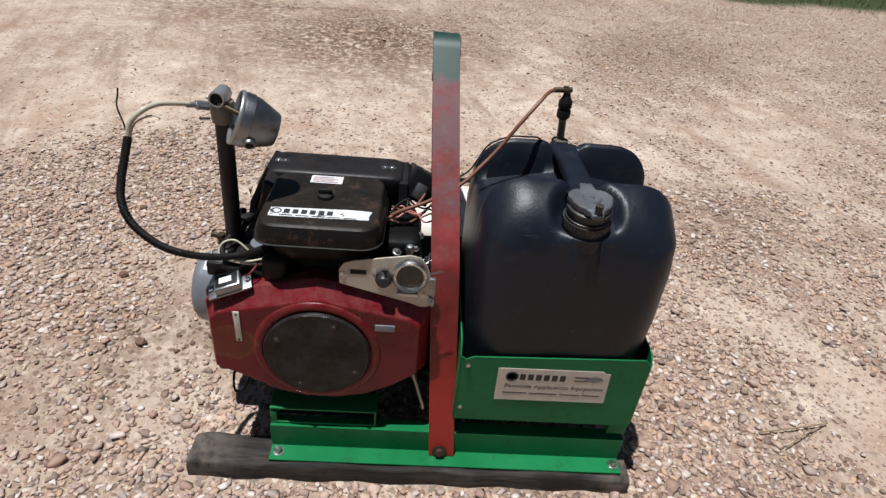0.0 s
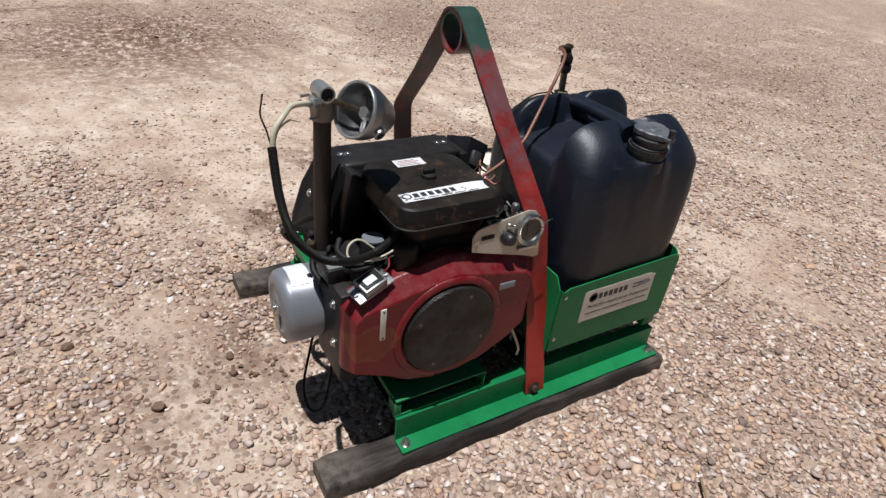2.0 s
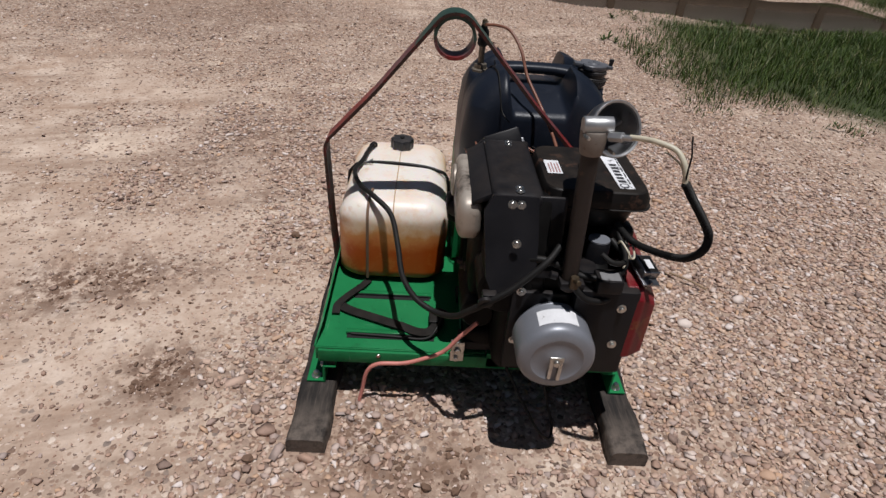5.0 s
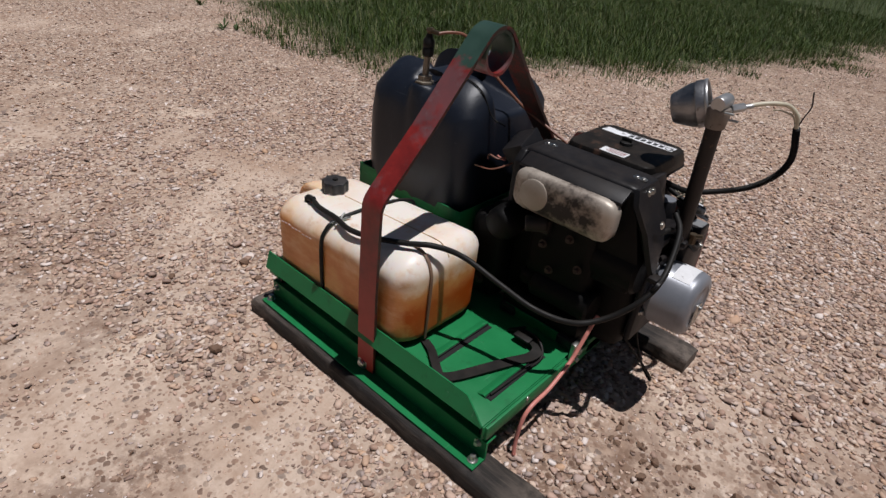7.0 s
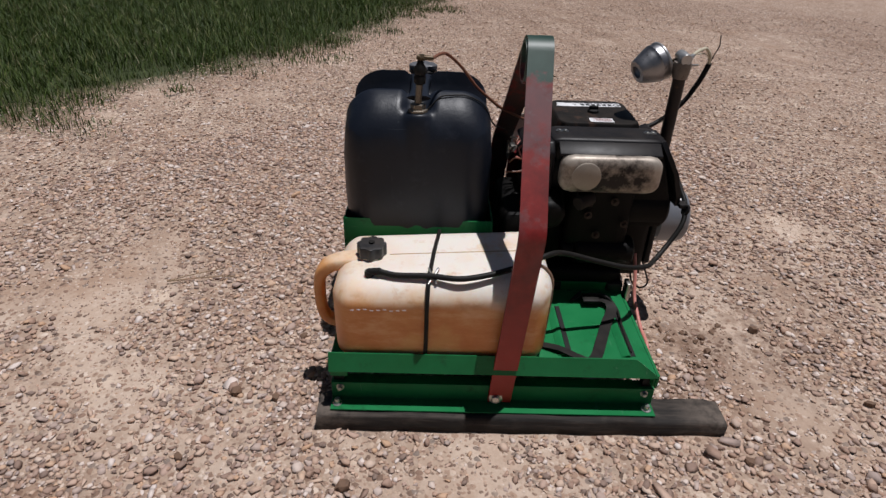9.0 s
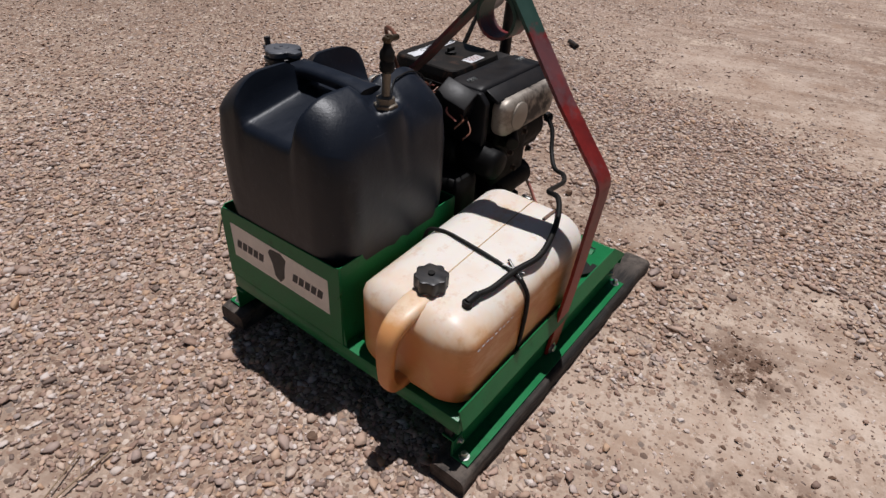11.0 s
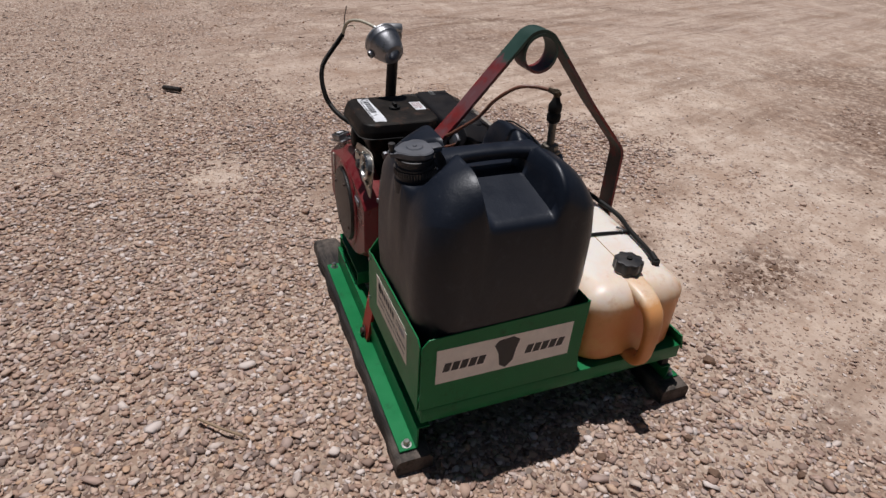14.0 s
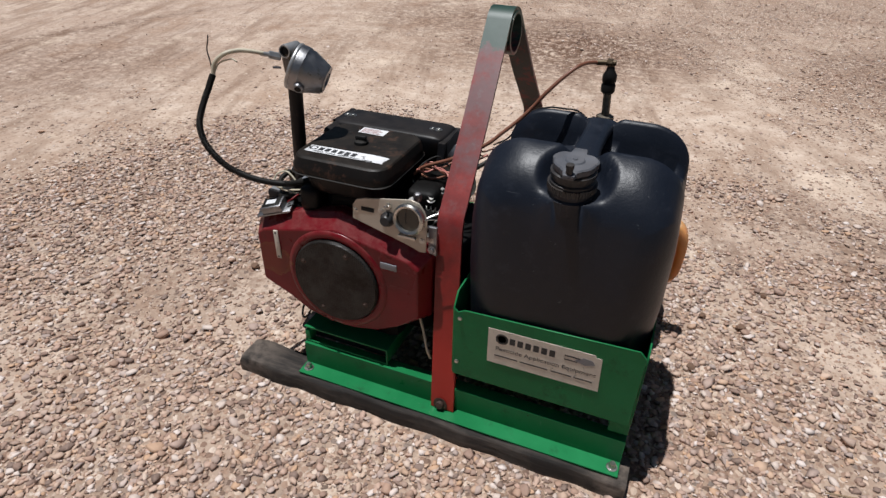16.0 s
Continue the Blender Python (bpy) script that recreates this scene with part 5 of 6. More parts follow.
def make_can_body():
    bm = bmesh.new()
    n = 64
    rc = 0.066

    def plan(u, v):
        """Square to rounded rectangle, denser at the rim."""
        def ease(t):
            return math.copysign(math.sin(abs(t) * math.pi / 2) * 0.6 + abs(t) * 0.4, t)
        hx, hy = (X1 - X0) / 2, (Y1 - Y0) / 2
        x, y = ease(u) * hx, ease(v) * hy
        ox, oy = abs(x) - (hx - rc), abs(y) - (hy - rc)
        if ox > 0 and oy > 0:
            m = max(ox, oy)
            ln = math.hypot(ox, oy)
            k = m / ln if ln else 1
            x, y = math.copysign(hx - rc + ox * k, x), math.copysign(hy - rc + oy * k, y)
        return XC + x, YC + y
    top = {}
    for i in range(n + 1):
        for j in range(n + 1):
            x, y = plan(2 * i / n - 1, 2 * j / n - 1)
            top[i, j] = bm.verts.new((x, y, can_top(x, y)))
    for i in range(n):
        for j in range(n):
            bm.faces.new((top[i, j], top[i + 1, j], top[i + 1, j + 1], top[i, j + 1]))
    loop = [(i, 0) for i in range(n)] + [(n, j) for j in range(n)] + [(n - i, n) for i in range(n)] + [(0, n - j) for j in range(n)]
    prev = [top[k] for k in loop]
    rim = [v.co.copy() for v in prev]
    for s in (0.15, 0.4, 0.7, 0.93, 0.985, 1.0):
        ring = []
        for c in rim:
            z = c.z + (0.152 - c.z) * s
            k = 1.0 - 0.040 * max(0, s - 0.1) ** 1.6 - (0.05 if s == 1.0 else 0.012 if s > 0.98 else 0) + 0.050 * math.sin(math.pi * s ** 0.75) * (1 - s) ** 0.45
            ring.append(bm.verts.new((XC + (c.x - XC) * k, YC + (c.y - YC) * k, z)))
        for k in range(len(ring)):
            j = (k + 1) % len(ring)
            bm.faces.new((prev[k], ring[k], ring[j], prev[j]))
        prev = ring
    bm.faces.new(prev)
    return bm


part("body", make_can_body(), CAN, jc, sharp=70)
grip = bmesh.new()
rows = []
for k in range(13):
    y = -0.222 + 0.185 * k / 12
    e = abs(k - 6) / 6
    w, h = 0.021 + 0.010 * e ** 4, 0.012 + 0.004 * e ** 4
    zc = 0.582 - 0.007 * e ** 3
    rows.append([grip.verts.new((XC + w * math.copysign(abs(math.cos(a)) ** 0.7, math.cos(a)), y, zc + h * math.copysign(abs(math.sin(a)) ** 0.7, math.sin(a)))) for a in [2 * math.pi * i / 16 for i in range(16)]])
for p, q in zip(rows, rows[1:]):
    for k in range(16):
        j = (k + 1) % 16
        grip.faces.new((p[k], p[j], q[j], q[k]))
grip.faces.new(rows[0][::-1])
grip.faces.new(rows[-1])
part("grip", grip, CAN, jc, sharp=60)
CT = Matrix.Translation((XC - 0.003, -0.266, 0.556)) @ Matrix.Rotation(radians(3), 4, "X")


def cap_part(name, bm, mat, parent, label=""):
    bmesh.ops.transform(bm, matrix=CT, verts=bm.verts)
    return part(name, bm, mat, parent, label)


cap_part("neck", lathe((0, 0, -0.03), (0, 0, 1), [(0.037, 0), (0.037, 0.022), (0.0335, 0.025), (0.0335, 0.034), (0, 0.034)], 36), CAN, jc)
knurl = []
for k in range(96):
    r = 0.0375 if k % 2 else 0.0362
    knurl.append((r * math.cos(2 * math.pi * k / 96), r * math.sin(2 * math.pi * k / 96)))
cap = cap_part("filler_cap", join(prism(knurl, "z", 0.003, 0.013), lathe((0, 0, 0.013), (0, 0, 1), [(0, 0), (0.0345, 0), (0.0345, 0.004), (0.031, 0.006), (0.031, 0.012), (0.0345, 0.014), (0.0345, 0.019), (0.030, 0.021), (0.029, 0.027), (0, 0.027)], 36)), CAP, jc, "black screw cap with ringed collar")


def lid_star(k):
    """The worn lid's edge: three broad lugs, a hooked nose at the front and a hinge tab behind."""
    out = []
    for i in range(72):
        a = 2 * math.pi * i / 72
        r = 0.0285 + 0.0045 * max(0.0, math.cos(3 * (a - radians(30)))) ** 0.5
        out.append((1.1 * k * r * math.cos(a), 1.1 * k * r * math.sin(a)))
    return out


cap_part("lid", join(loft([(0.0365, lid_star(0.99)), (0.0380, lid_star(1.0)), (0.0450, lid_star(1.0)), (0.0470, lid_star(0.93))]), lathe((0, 0, 0.047), (0, 0, 1), [(0, 0), (0.015, 0), (0.013, 0.0022), (0.004, 0.0022), (0.003, 0.004), (0, 0.004)], 20)), LIDGREY, cap, "scuffed grey lever lid")
cap_part("nose", prism([(-0.0125, -0.026), (0.0125, -0.026), (0.0085, -0.046), (-0.0085, -0.046)], "z", 0.0375, 0.0455, 0.002, 2), LIDGREY, cap)
cap_part("hinge", prism([(-0.013, 0.022), (0.013, 0.022), (0.010, 0.047), (-0.010, 0.047)], "z", 0.036, 0.046, 0.002, 2), LIDGREY, cap)
cap_part("lever", join(box((-0.0075, -0.041, 0.0370), (0.0075, -0.020, 0.0445), 0.002), box((-0.0050, -0.044, 0.0380), (0.0050, -0.0365, 0.0590), 0.002), lathe((0, -0.0400, 0.0530), (0, 0, 1), [(0, 0), (0.006, 0.001), (0.006, 0.007), (0, 0.008)], 12)), CAP, cap)
vl = thing("outlet_valve", (XC, -0.003, 0.567), "dark hose coupling standing on a short brass pipe", "valve")
part("nut", lathe((XC, -0.003, 0.566), (0, 0, 1), [(0, 0), (0.021, 0), (0.021, 0.006), (0.016, 0.008), (0.016, 0.018), (0.010, 0.020), (0, 0.020)], 6), PALEBRASS, vl)
part("pipe", rod((XC, -0.003, 0.585), (XC - 0.003, -0.003, 0.632), 0.0072), PALEBRASS, vl, "worn pale brass pipe")
part("coupling", lathe((XC - 0.003, -0.003, 0.625), (-0.02, 0, 1), [(0, 0), (0.009, 0), (0.0125, 0.004), (0.0125, 0.016), (0.0105, 0.019), (0.0125, 0.022), (0.0125, 0.033), (0.008, 0.040), (0.006, 0.048), (0, 0.048)], 14), RUBBER, vl)
part("elbow", join(rod((XC - 0.004, -0.003, 0.668), (XC - 0.004, -0.003, 0.682), 0.006, 10), rod((XC + 0.004, -0.003, 0.679), (XC - 0.030, -0.004, 0.677), 0.0048, 10), rod((XC - 0.012, -0.003, 0.679), (XC - 0.002, -0.003, 0.679), 0.0068, 6)), BRASS, vl)


def hose(name, pts, r, mat, label, category, n=8, ribs=0.0, seg=10):
    bm = tube(pts, r, seg, n, ribs)
    c = Vector(pts[0])
    bmesh.ops.translate(bm, verts=bm.verts, vec=-c)
    bmesh.ops.recalc_face_normals(bm, faces=bm.faces)
    me = finish(bm, name, 60)
    me.materials.append(mat)
    ob = new(name, me)
    ob.location = c
    return tagged(ob, label, category)


hose("feed_tube", [(XC - 0.028, -0.004, 0.677), (0.128, -0.030, 0.680), (0.112, -0.056, 0.674), (0.080, -0.080, 0.642), (0.046, -0.095, 0.598), (0.012, -0.115, 0.565), (-0.016, -0.130, 0.541), (-0.07, -0.146, 0.512), (-0.124, -0.153, 0.489), (-0.145, -0.155, 0.470)], 0.0034, COPPER, "thin orange brown feed tube running to the engine", "tube")
cord = [(0.150, -0.012), (0.125, -0.026), (0.100, -0.031), (0.075, -0.034), (0.050, -0.036), (0.030, -0.038)]
hose("tie_cord", [(x, y, can_top(x, y) + 0.004) for x, y in cord] + [(0.006, -0.045, 0.53), (-0.02, -0.06, 0.515)], 0.0016, RUBBER, "thin black cord lying over the can", "cord")

# ---- yellowed fuel tank ----
ft = thing("fuel_tank", (0.12, 0.195, 0.136), "yellowed plastic fuel tank stained orange with fuel", "fuel tank")


def rounded_block(lo, hi, r, n=18, taper=0.0, crown=0.0, power=2.0, foot=1.0, tilt=0.0):
    """A soft-cornered block: a cube pressed onto a rounded box; a power under 2 flattens the corners, foot makes the lower edges tighter, tilt raises one end of the top."""
    bm = bmesh.new()
    bmesh.ops.create_cube(bm, size=2)
    bmesh.ops.subdivide_edges(bm, edges=bm.edges[:], cuts=n, use_grid_fill=True)
    lo, hi = Vector(lo), Vector(hi)
    c, h = (lo + hi) / 2, (hi - lo) / 2
    big = r if isinstance(r, tuple) else (r, r, r)
    for v in bm.verts:
        p = Vector([math.copysign(math.sin(abs(a) * math.pi / 2) * 0.55 + abs(a) * 0.45, a) for a in v.co])
        q = Vector((p.x * h.x, p.y * h.y, p.z * h.z))
        rr = (big[0], big[1], big[2] * foot) if q.z < 0 else big
        core = Vector([max(-(h[k] - rr[k]), min(h[k] - rr[k], q[k])) for k in range(3)])
        d = Vector([(q[k] - core[k]) / rr[k] for k in range(3)])
        if d.length > 1e-6:
            m = max(abs(d.x), abs(d.y), abs(d.z))
            d = d * (m / sum(abs(a) ** power for a in d) ** (1 / power))
        q = core + Vector([d[k] * rr[k] for k in range(3)])
        f = (q.z / h.z + 1) / 2
        q.x *= 1 - taper * (1 - f)
        q.y *= 1 - taper * (1 - f)
        q.z += crown * f * (1 - (q.x / h.x) ** 2) * (1 - (q.y / h.y) ** 2) - tilt * f * q.x / h.x
        v.co = c + q
    return bm


part("body", rounded_block((-0.106, 0.056, 0.1365), (0.330, 0.302, 0.331), (0.038, 0.056, 0.042), 22, 0.010, 0.001, 1.65, 0.55, 0.014), TANK, ft, sharp=80)
part("handle", sweep([(0.262, 0.312, 0.026, 0.012), (0.300, 0.309, 0.025, 0.013), (0.335, 0.301, 0.022, 0.014), (0.358, 0.285, 0.020, 0.014), (0.369, 0.258, 0.018, 0.012), (0.371, 0.220, 0.016, 0.011), (0.368, 0.180, 0.014, 0.011), (0.356, 0.158, 0.014, 0.011), (0.335, 0.153, 0.016, 0.012), (0.312, 0.156, 0.018, 0.012)], 0.176), TANK_ORANGE, ft, "orange tinted moulded handle", sharp=80)
part("neck", rod((0.257, 0.177, 0.316), (0.257, 0.177, 0.328), 0.025, 24), TANK, ft)
lobes = []
for k in range(48):
    a = 2 * math.pi * k / 48
    r = 0.0285 + 0.0022 * math.cos(8 * a)
    lobes.append((0.257 + r * math.cos(a), 0.177 + r * math.sin(a)))
fcap = part("cap", prism(lobes, "z", 0.325, 0.350, 0.002, 2), CAP, ft, "black lobed screw cap")
part("vent_screw", rod((0.257, 0.177, 0.350), (0.257, 0.177, 0.354), 0.006, 12), RUBBER, fcap)
part("hose_tail", join(rod((0.255, 0.252, 0.314), (0.255, 0.252, 0.332), 0.009, 14), rod((0.257, 0.252, 0.329), (0.232, 0.256, 0.334), 0.0072, 12)), RUBBER, ft)
SEAM = surface("mould_seam", (0.50, 0.34, 0.19), 0.5, vary=0.2, scale=50)
part("mould_seam", tube([(0.22, 0.179, 0.3248), (0.10, 0.179, 0.3327), (-0.02, 0.179, 0.3402), (-0.065, 0.179, 0.3430), (-0.085, 0.179, 0.337), (-0.100, 0.179, 0.320)], 0.0013, 6), SEAM, ft)
lvl = [(0.285 - 0.0125 * k, 0.3035) for k in range(9)]
part("level_marks", join(*[box((x - 0.0040, 0.2985, 0.272 + 0.0012 * (k % 3)), (x + 0.0030, 0.3024, 0.2742 + 0.0012 * (k % 3)), 0.0004, 1) for k, (x, y) in enumerate(lvl)]), WHITE, ft)
# elastic straps round the tank
st = thing("tank_strap", (0.14, 0.19, 0.136), "narrow black strap tied over the fuel tank", "strap", "tank straps")
part("band", tube([(0.143, 0.2995, 0.160), (0.142, 0.3045, 0.20), (0.141, 0.3055, 0.282), (0.140, 0.296, 0.311), (0.138, 0.268, 0.3285), (0.13, 0.18, 0.3345), (0.12, 0.09, 0.3285), (0.12, 0.053, 0.295), (0.12, 0.053, 0.16)], 0.0042, 8, 8), RUBBER, st)
part("buckle", join(rod((0.120, 0.245, 0.3370), (0.140, 0.285, 0.3250), 0.0026, 8), rod((0.140, 0.245, 0.3375), (0.124, 0.282, 0.3265), 0.0022, 8)), STEEL, st, "bent steel hook")
st2 = thing("tank_strap", (-0.05, 0.19, 0.136), "narrow stained strap over the tank's end", "strap", "tank straps")
part("band", tube([(-0.105, 0.235, 0.150), (-0.1085, 0.235, 0.28), (-0.101, 0.235, 0.322), (-0.076, 0.233, 0.3430), (-0.03, 0.23, 0.3430)], 0.0035, 6, 8), surface("stained_strap", (0.20, 0.12, 0.08), 0.6), st2)
hose("fuel_hose", [(0.236, 0.255, 0.333), (0.20, 0.264, 0.331), (0.138, 0.270, 0.335), (0.078, 0.282, 0.338), (0.014, 0.272, 0.345), (-0.05, 0.250, 0.355), (-0.096, 0.222, 0.360), (-0.137, 0.182, 0.340), (-0.215, 0.162, 0.310), (-0.284, 0.149, 0.289), (-0.336, 0.122, 0.276), (-0.366, 0.083, 0.268), (-0.402, 0.050, 0.290), (-0.434, 0.026, 0.331), (-0.445, -0.005, 0.362), (-0.441, -0.041, 0.388), (-0.425, -0.090, 0.430), (-0.400, -0.115, 0.450)], 0.0057, RUBBER, "long black rubber fuel hose looping to the engine", "hose")
hose("drain_tube", [(-0.352, 0.0, 0.235), (-0.352, 0.03, 0.198), (-0.350, 0.06, 0.155), (-0.350, 0.10, 0.132), (-0.350, 0.14, 0.118), (-0.350, 0.19, 0.113), (-0.349, 0.212, 0.09), (-0.350, 0.222, 0.04), (-0.355, 0.228, 0.012)], 0.0042, PINK, "faded pink drain tube hanging to the ground", "tube")
hose("starter_cable", [(-0.395, -0.05, 0.185), (-0.43, -0.09, 0.12), (-0.455, -0.125, 0.065), (-0.452, -0.155, 0.030), (-0.43, -0.165, 0.040), (-0.41, -0.15, 0.09), (-0.395, -0.13, 0.155)], 0.0026, RUBBER, "thin black cable hanging under the engine", "cable")
# belt lying on the deck
def flat_belt(points, half):
    """Flat webbing along a smooth line."""
    bm = bmesh.new()
    pts = smooth_path(points, 8)
    rows = []
    for i, p in enumerate(pts):
        d = (pts[min(i + 1, len(pts) - 1)] - pts[max(i - 1, 0)]).normalized()
        sd = d.cross(Vector((0, 0, 1))).normalized() * half
        rows.append([bm.verts.new(q) for q in (p - sd, p + sd, p + sd + Vector((0, 0, 0.0025)), p - sd + Vector((0, 0, 0.0025)))])
    for p, q in zip(rows, rows[1:]):
        for k in range(4):
            j = (k + 1) % 4
            bm.faces.new((p[k], p[j], q[j], q[k]))
    bm.faces.new(rows[0][::-1])
    bm.faces.new(rows[-1])
    return bm


belt = flat_belt([(-0.200, 0.288, 0.1410), (-0.218, 0.262, 0.1410), (-0.240, 0.210, 0.1415), (-0.263, 0.155, 0.1425), (-0.284, 0.112, 0.1440), (-0.284, 0.086, 0.1480), (-0.262, 0.072, 0.1490), (-0.225, 0.066, 0.1450)], 0.0118)
bt = thing("webbing_belt", (-0.18, 0.2, 0.146), "loose black webbing belt lying on the green deck", "belt")
part("webbing", belt, RUBBER, bt)
part("buckle", box((-0.262, 0.058, 0.1485), (-0.222, 0.090, 0.156), 0.003), RUBBER, bt)
ws = thing("webbing_strap", (-0.15, 0.25, 0.137), "short loose black webbing strap beside the fuel tank", "strap")
part("webbing", flat_belt([(-0.104, 0.232, 0.1395), (-0.138, 0.248, 0.1440), (-0.172, 0.272, 0.1440), (-0.204, 0.290, 0.1430), (-0.232, 0.291, 0.1410)], 0.0085), RUBBER, ws)
hose("deck_cord", [(-0.225, 0.045, 0.150), (-0.20, 0.070, 0.141), (-0.235, 0.060, 0.153), (-0.275, 0.070, 0.158), (-0.300, 0.095, 0.142), (-0.296, 0.16, 0.140), (-0.292, 0.25, 0.140)], 0.0032, RUBBER, "thin black elastic cord lying on the deck", "cord")

# ---- engine ----
en = thing("engine", (-0.24, -0.13, 0.143), "old twin cylinder petrol engine with faded red cowl", "engine")
part("crankcase", rounded_block((-0.395, -0.225, 0.1435), (-0.075, -0.03, 0.40), 0.03, 8), BLOCK, en)
part("sump", rounded_block((-0.33, -0.265, 0.1435), (-0.13, 0.02, 0.20), 0.02, 6), BLOCK, en)
# red blower housing: front shell with a raised ring
sh = [(-0.433, 0.238), (-0.432, 0.366), (-0.415, 0.384), (-0.245, 0.425), (-0.075, 0.389), (-0.058, 0.372), (-0.058, 0.240), (-0.105, 0.205), (-0.160, 0.178), (-0.215, 0.166), (-0.270, 0.166), (-0.325, 0.180), (-0.365, 0.205)]
fr_face = [(-0.420, 0.243), (-0.419, 0.350), (-0.405, 0.362), (-0.243, 0.398), (-0.092, 0.366), (-0.075, 0.352), (-0.075, 0.246), (-0.115, 0.214), (-0.165, 0.188), (-0.217, 0.177), (-0.268, 0.177), (-0.320, 0.190), (-0.358, 0.214)]


def make_shell():
    bm = bmesh.new()
    rings = []
    for y, pl, k in ((-0.242, sh, 0), (-0.268, sh, 0), (-0.296, fr_face, 0)):
        rings.append([bm.verts.new((x, y, z)) for x, z in pl])
    n = len(sh)
    for a, b in zip(rings, rings[1:]):
        for i in range(n):
            j = (i + 1) % n
            bm.faces.new((a[i], a[j], b[j], b[i]))
    bm.faces.new(rings[0][::-1])
    bm.faces.new(rings[-1])
    bmesh.ops.recalc_face_normals(bm, faces=bm.faces)
    bmesh.ops.bevel(bm, geom=bm.edges[:], offset=0.0016, segments=1, profile=0.5, affect="EDGES", clamp_overlap=True)
    return bm


cowl = part("cowl", make_shell(), COWL, en, "dark red painted cowl with paler upward faces", sharp=9)
SC = (-0.245, 0.287)
part("cowl_ring", lathe((SC[0], -0.290, SC[1]), (0, -1, 0), [(0.109, 0), (0.108, 0.006), (0.105, 0.009), (0.098, 0.0105), (0.0935, 0.009), (0.092, 0.005), (0.0, 0.005)], 56), COWL, cowl)
scr = part("air_screen", lathe((SC[0], -0.294, SC[1]), (0, -1, 0), [(0.0905, 0), (0.0905, 0.009), (0.088, 0.0125), (0.055, 0.014), (0, 0.0145)], 56), SCREEN, cowl, "black perforated round air screen")
for a in (65.5, 152.5, 245.5, 333):
    p = (SC[0] + 0.073 * math.cos(radians(a)), -0.3065, SC[1] + 0.073 * math.sin(radians(a)))
    part("screw", bolt(p, (0, -1, 0), 0.0034, 0.004), RUST, scr)
part("tag_strip", box((-0.379, -0.2985, 0.305), (-0.369, -0.2962, 0.368), 0.0005), LABEL, cowl, "narrow pale metal tag")
part("tag_plate", box((-0.148, -0.2985, 0.343), (-0.115, -0.2962, 0.356), 0.0005), GREYPAINT, cowl)
for x, z in ((-0.374, 0.363), (-0.374, 0.309)):
    part("rivet", bolt((x, -0.2985, z), (0, -1, 0), 0.002, 0.0015, False), INK, cowl)
# side of the engine: black covers and the air-cooling shroud of the rear cylinder
part("side_cover", box((-0.433, -0.262, 0.196), (-0.396, -0.150, 0.383), 0.006), BLACK, en)
part("flange_cover", box((-0.412, -0.1495, 0.178), (-0.396, -0.045, 0.358), 0.006), BLACK, en)
part("ledge_cover", box((-0.405, -0.19, 0.3835), (-0.36, -0.04, 0.402), 0.004), BLACK, en)
for x, y, z in ((-0.433, -0.233, 0.349), (-0.433, -0.234, 0.268), (-0.412, -0.06, 0.25), (-0.412, -0.06, 0.36)):
    part("bolt", bolt((x, y, z), (-1, 0, 0), 0.005, 0.006), STEEL, en)


def make_side_plate():
    bm = bmesh.new()
    out = [(-0.364, -0.074, 0.518), (-0.364, 0.002, 0.518), (-0.376, 0.016, 0.494), (-0.404, 0.012, 0.448), (-0.424, 0.006, 0.392), (-0.432, -0.008, 0.362), (-0.420, -0.040, 0.372), (-0.406, -0.080, 0.402), (-0.398, -0.078, 0.450)]
    a = [bm.verts.new(p) for p in out]
    b = [bm.verts.new((x + 0.010, y, z - 0.002)) for x, y, z in out]
    bm.faces.new(a)
    bm.faces.new(b[::-1])
    for i in range(len(out)):
        j = (i + 1) % len(out)
        bm.faces.new((a[i], b[i], b[j], a[j]))
    return bm


part("shroud_corner", prism([(-0.358, 0.519), (-0.372, 0.455), (-0.378, 0.395), (-0.33, 0.395), (-0.33, 0.505)], "y", -0.125, -0.066, 0.005, 3), BLACK, en)
part("shroud_flank", prism([(-0.360, 0.513), (-0.390, 0.420), (-0.404, 0.372), (-0.395, 0.31), (-0.30, 0.31), (-0.30, 0.505)], "y", -0.10, 0.006, 0.006, 2), BLOCK, en)
plate = part("side_shroud", make_side_plate(), BLACK, en, "black sheet steel cooling shroud")
for p in ((-0.4055, -0.040, 0.452), (-0.374, -0.090, 0.454), (-0.370, -0.030, 0.506), (-0.370, -0.045, 0.506)):
    part("screw", bolt(p, (-1, 0, 0.3), 0.0045, 0.004), STEEL, plate)
part("foot_tab", join(lathe((-0.447, 0.004, 0.356), (1, 0, 0.35), [(0.0045, 0), (0.013, 0), (0.013, 0.006), (0.0045, 0.006)], 18, False), box((-0.444, -0.014, 0.362), (-0.426, 0.010, 0.372), 0.002)), BLACK, plate)
top = part("top_shroud", join(rounded_block((-0.366, -0.086, 0.462), (-0.117, 0.004, 0.520), (0.02, 0.012, 0.012), 6), prism([(0.004, 0.515), (0.036, 0.497), (0.034, 0.490), (0.0, 0.502)], "x", -0.352, -0.132, 0.002), box((-0.36, -0.08, 0.40), (-0.125, 0.0, 0.47), 0.006)), BLACK, en)
for x in (-0.348, -0.335, -0.153, -0.140):
    part("screw", bolt((x, -0.044, 0.5195), (0, 0, 1), 0.0045, 0.004), STEEL, top)
part("shroud_cheek", prism([(-0.088, 0.512), (0.004, 0.512), (0.022, 0.492), (0.022, 0.40), (-0.02, 0.36), (-0.11, 0.40)], "x", -0.125, -0.108, 0.004), BLACK, en)
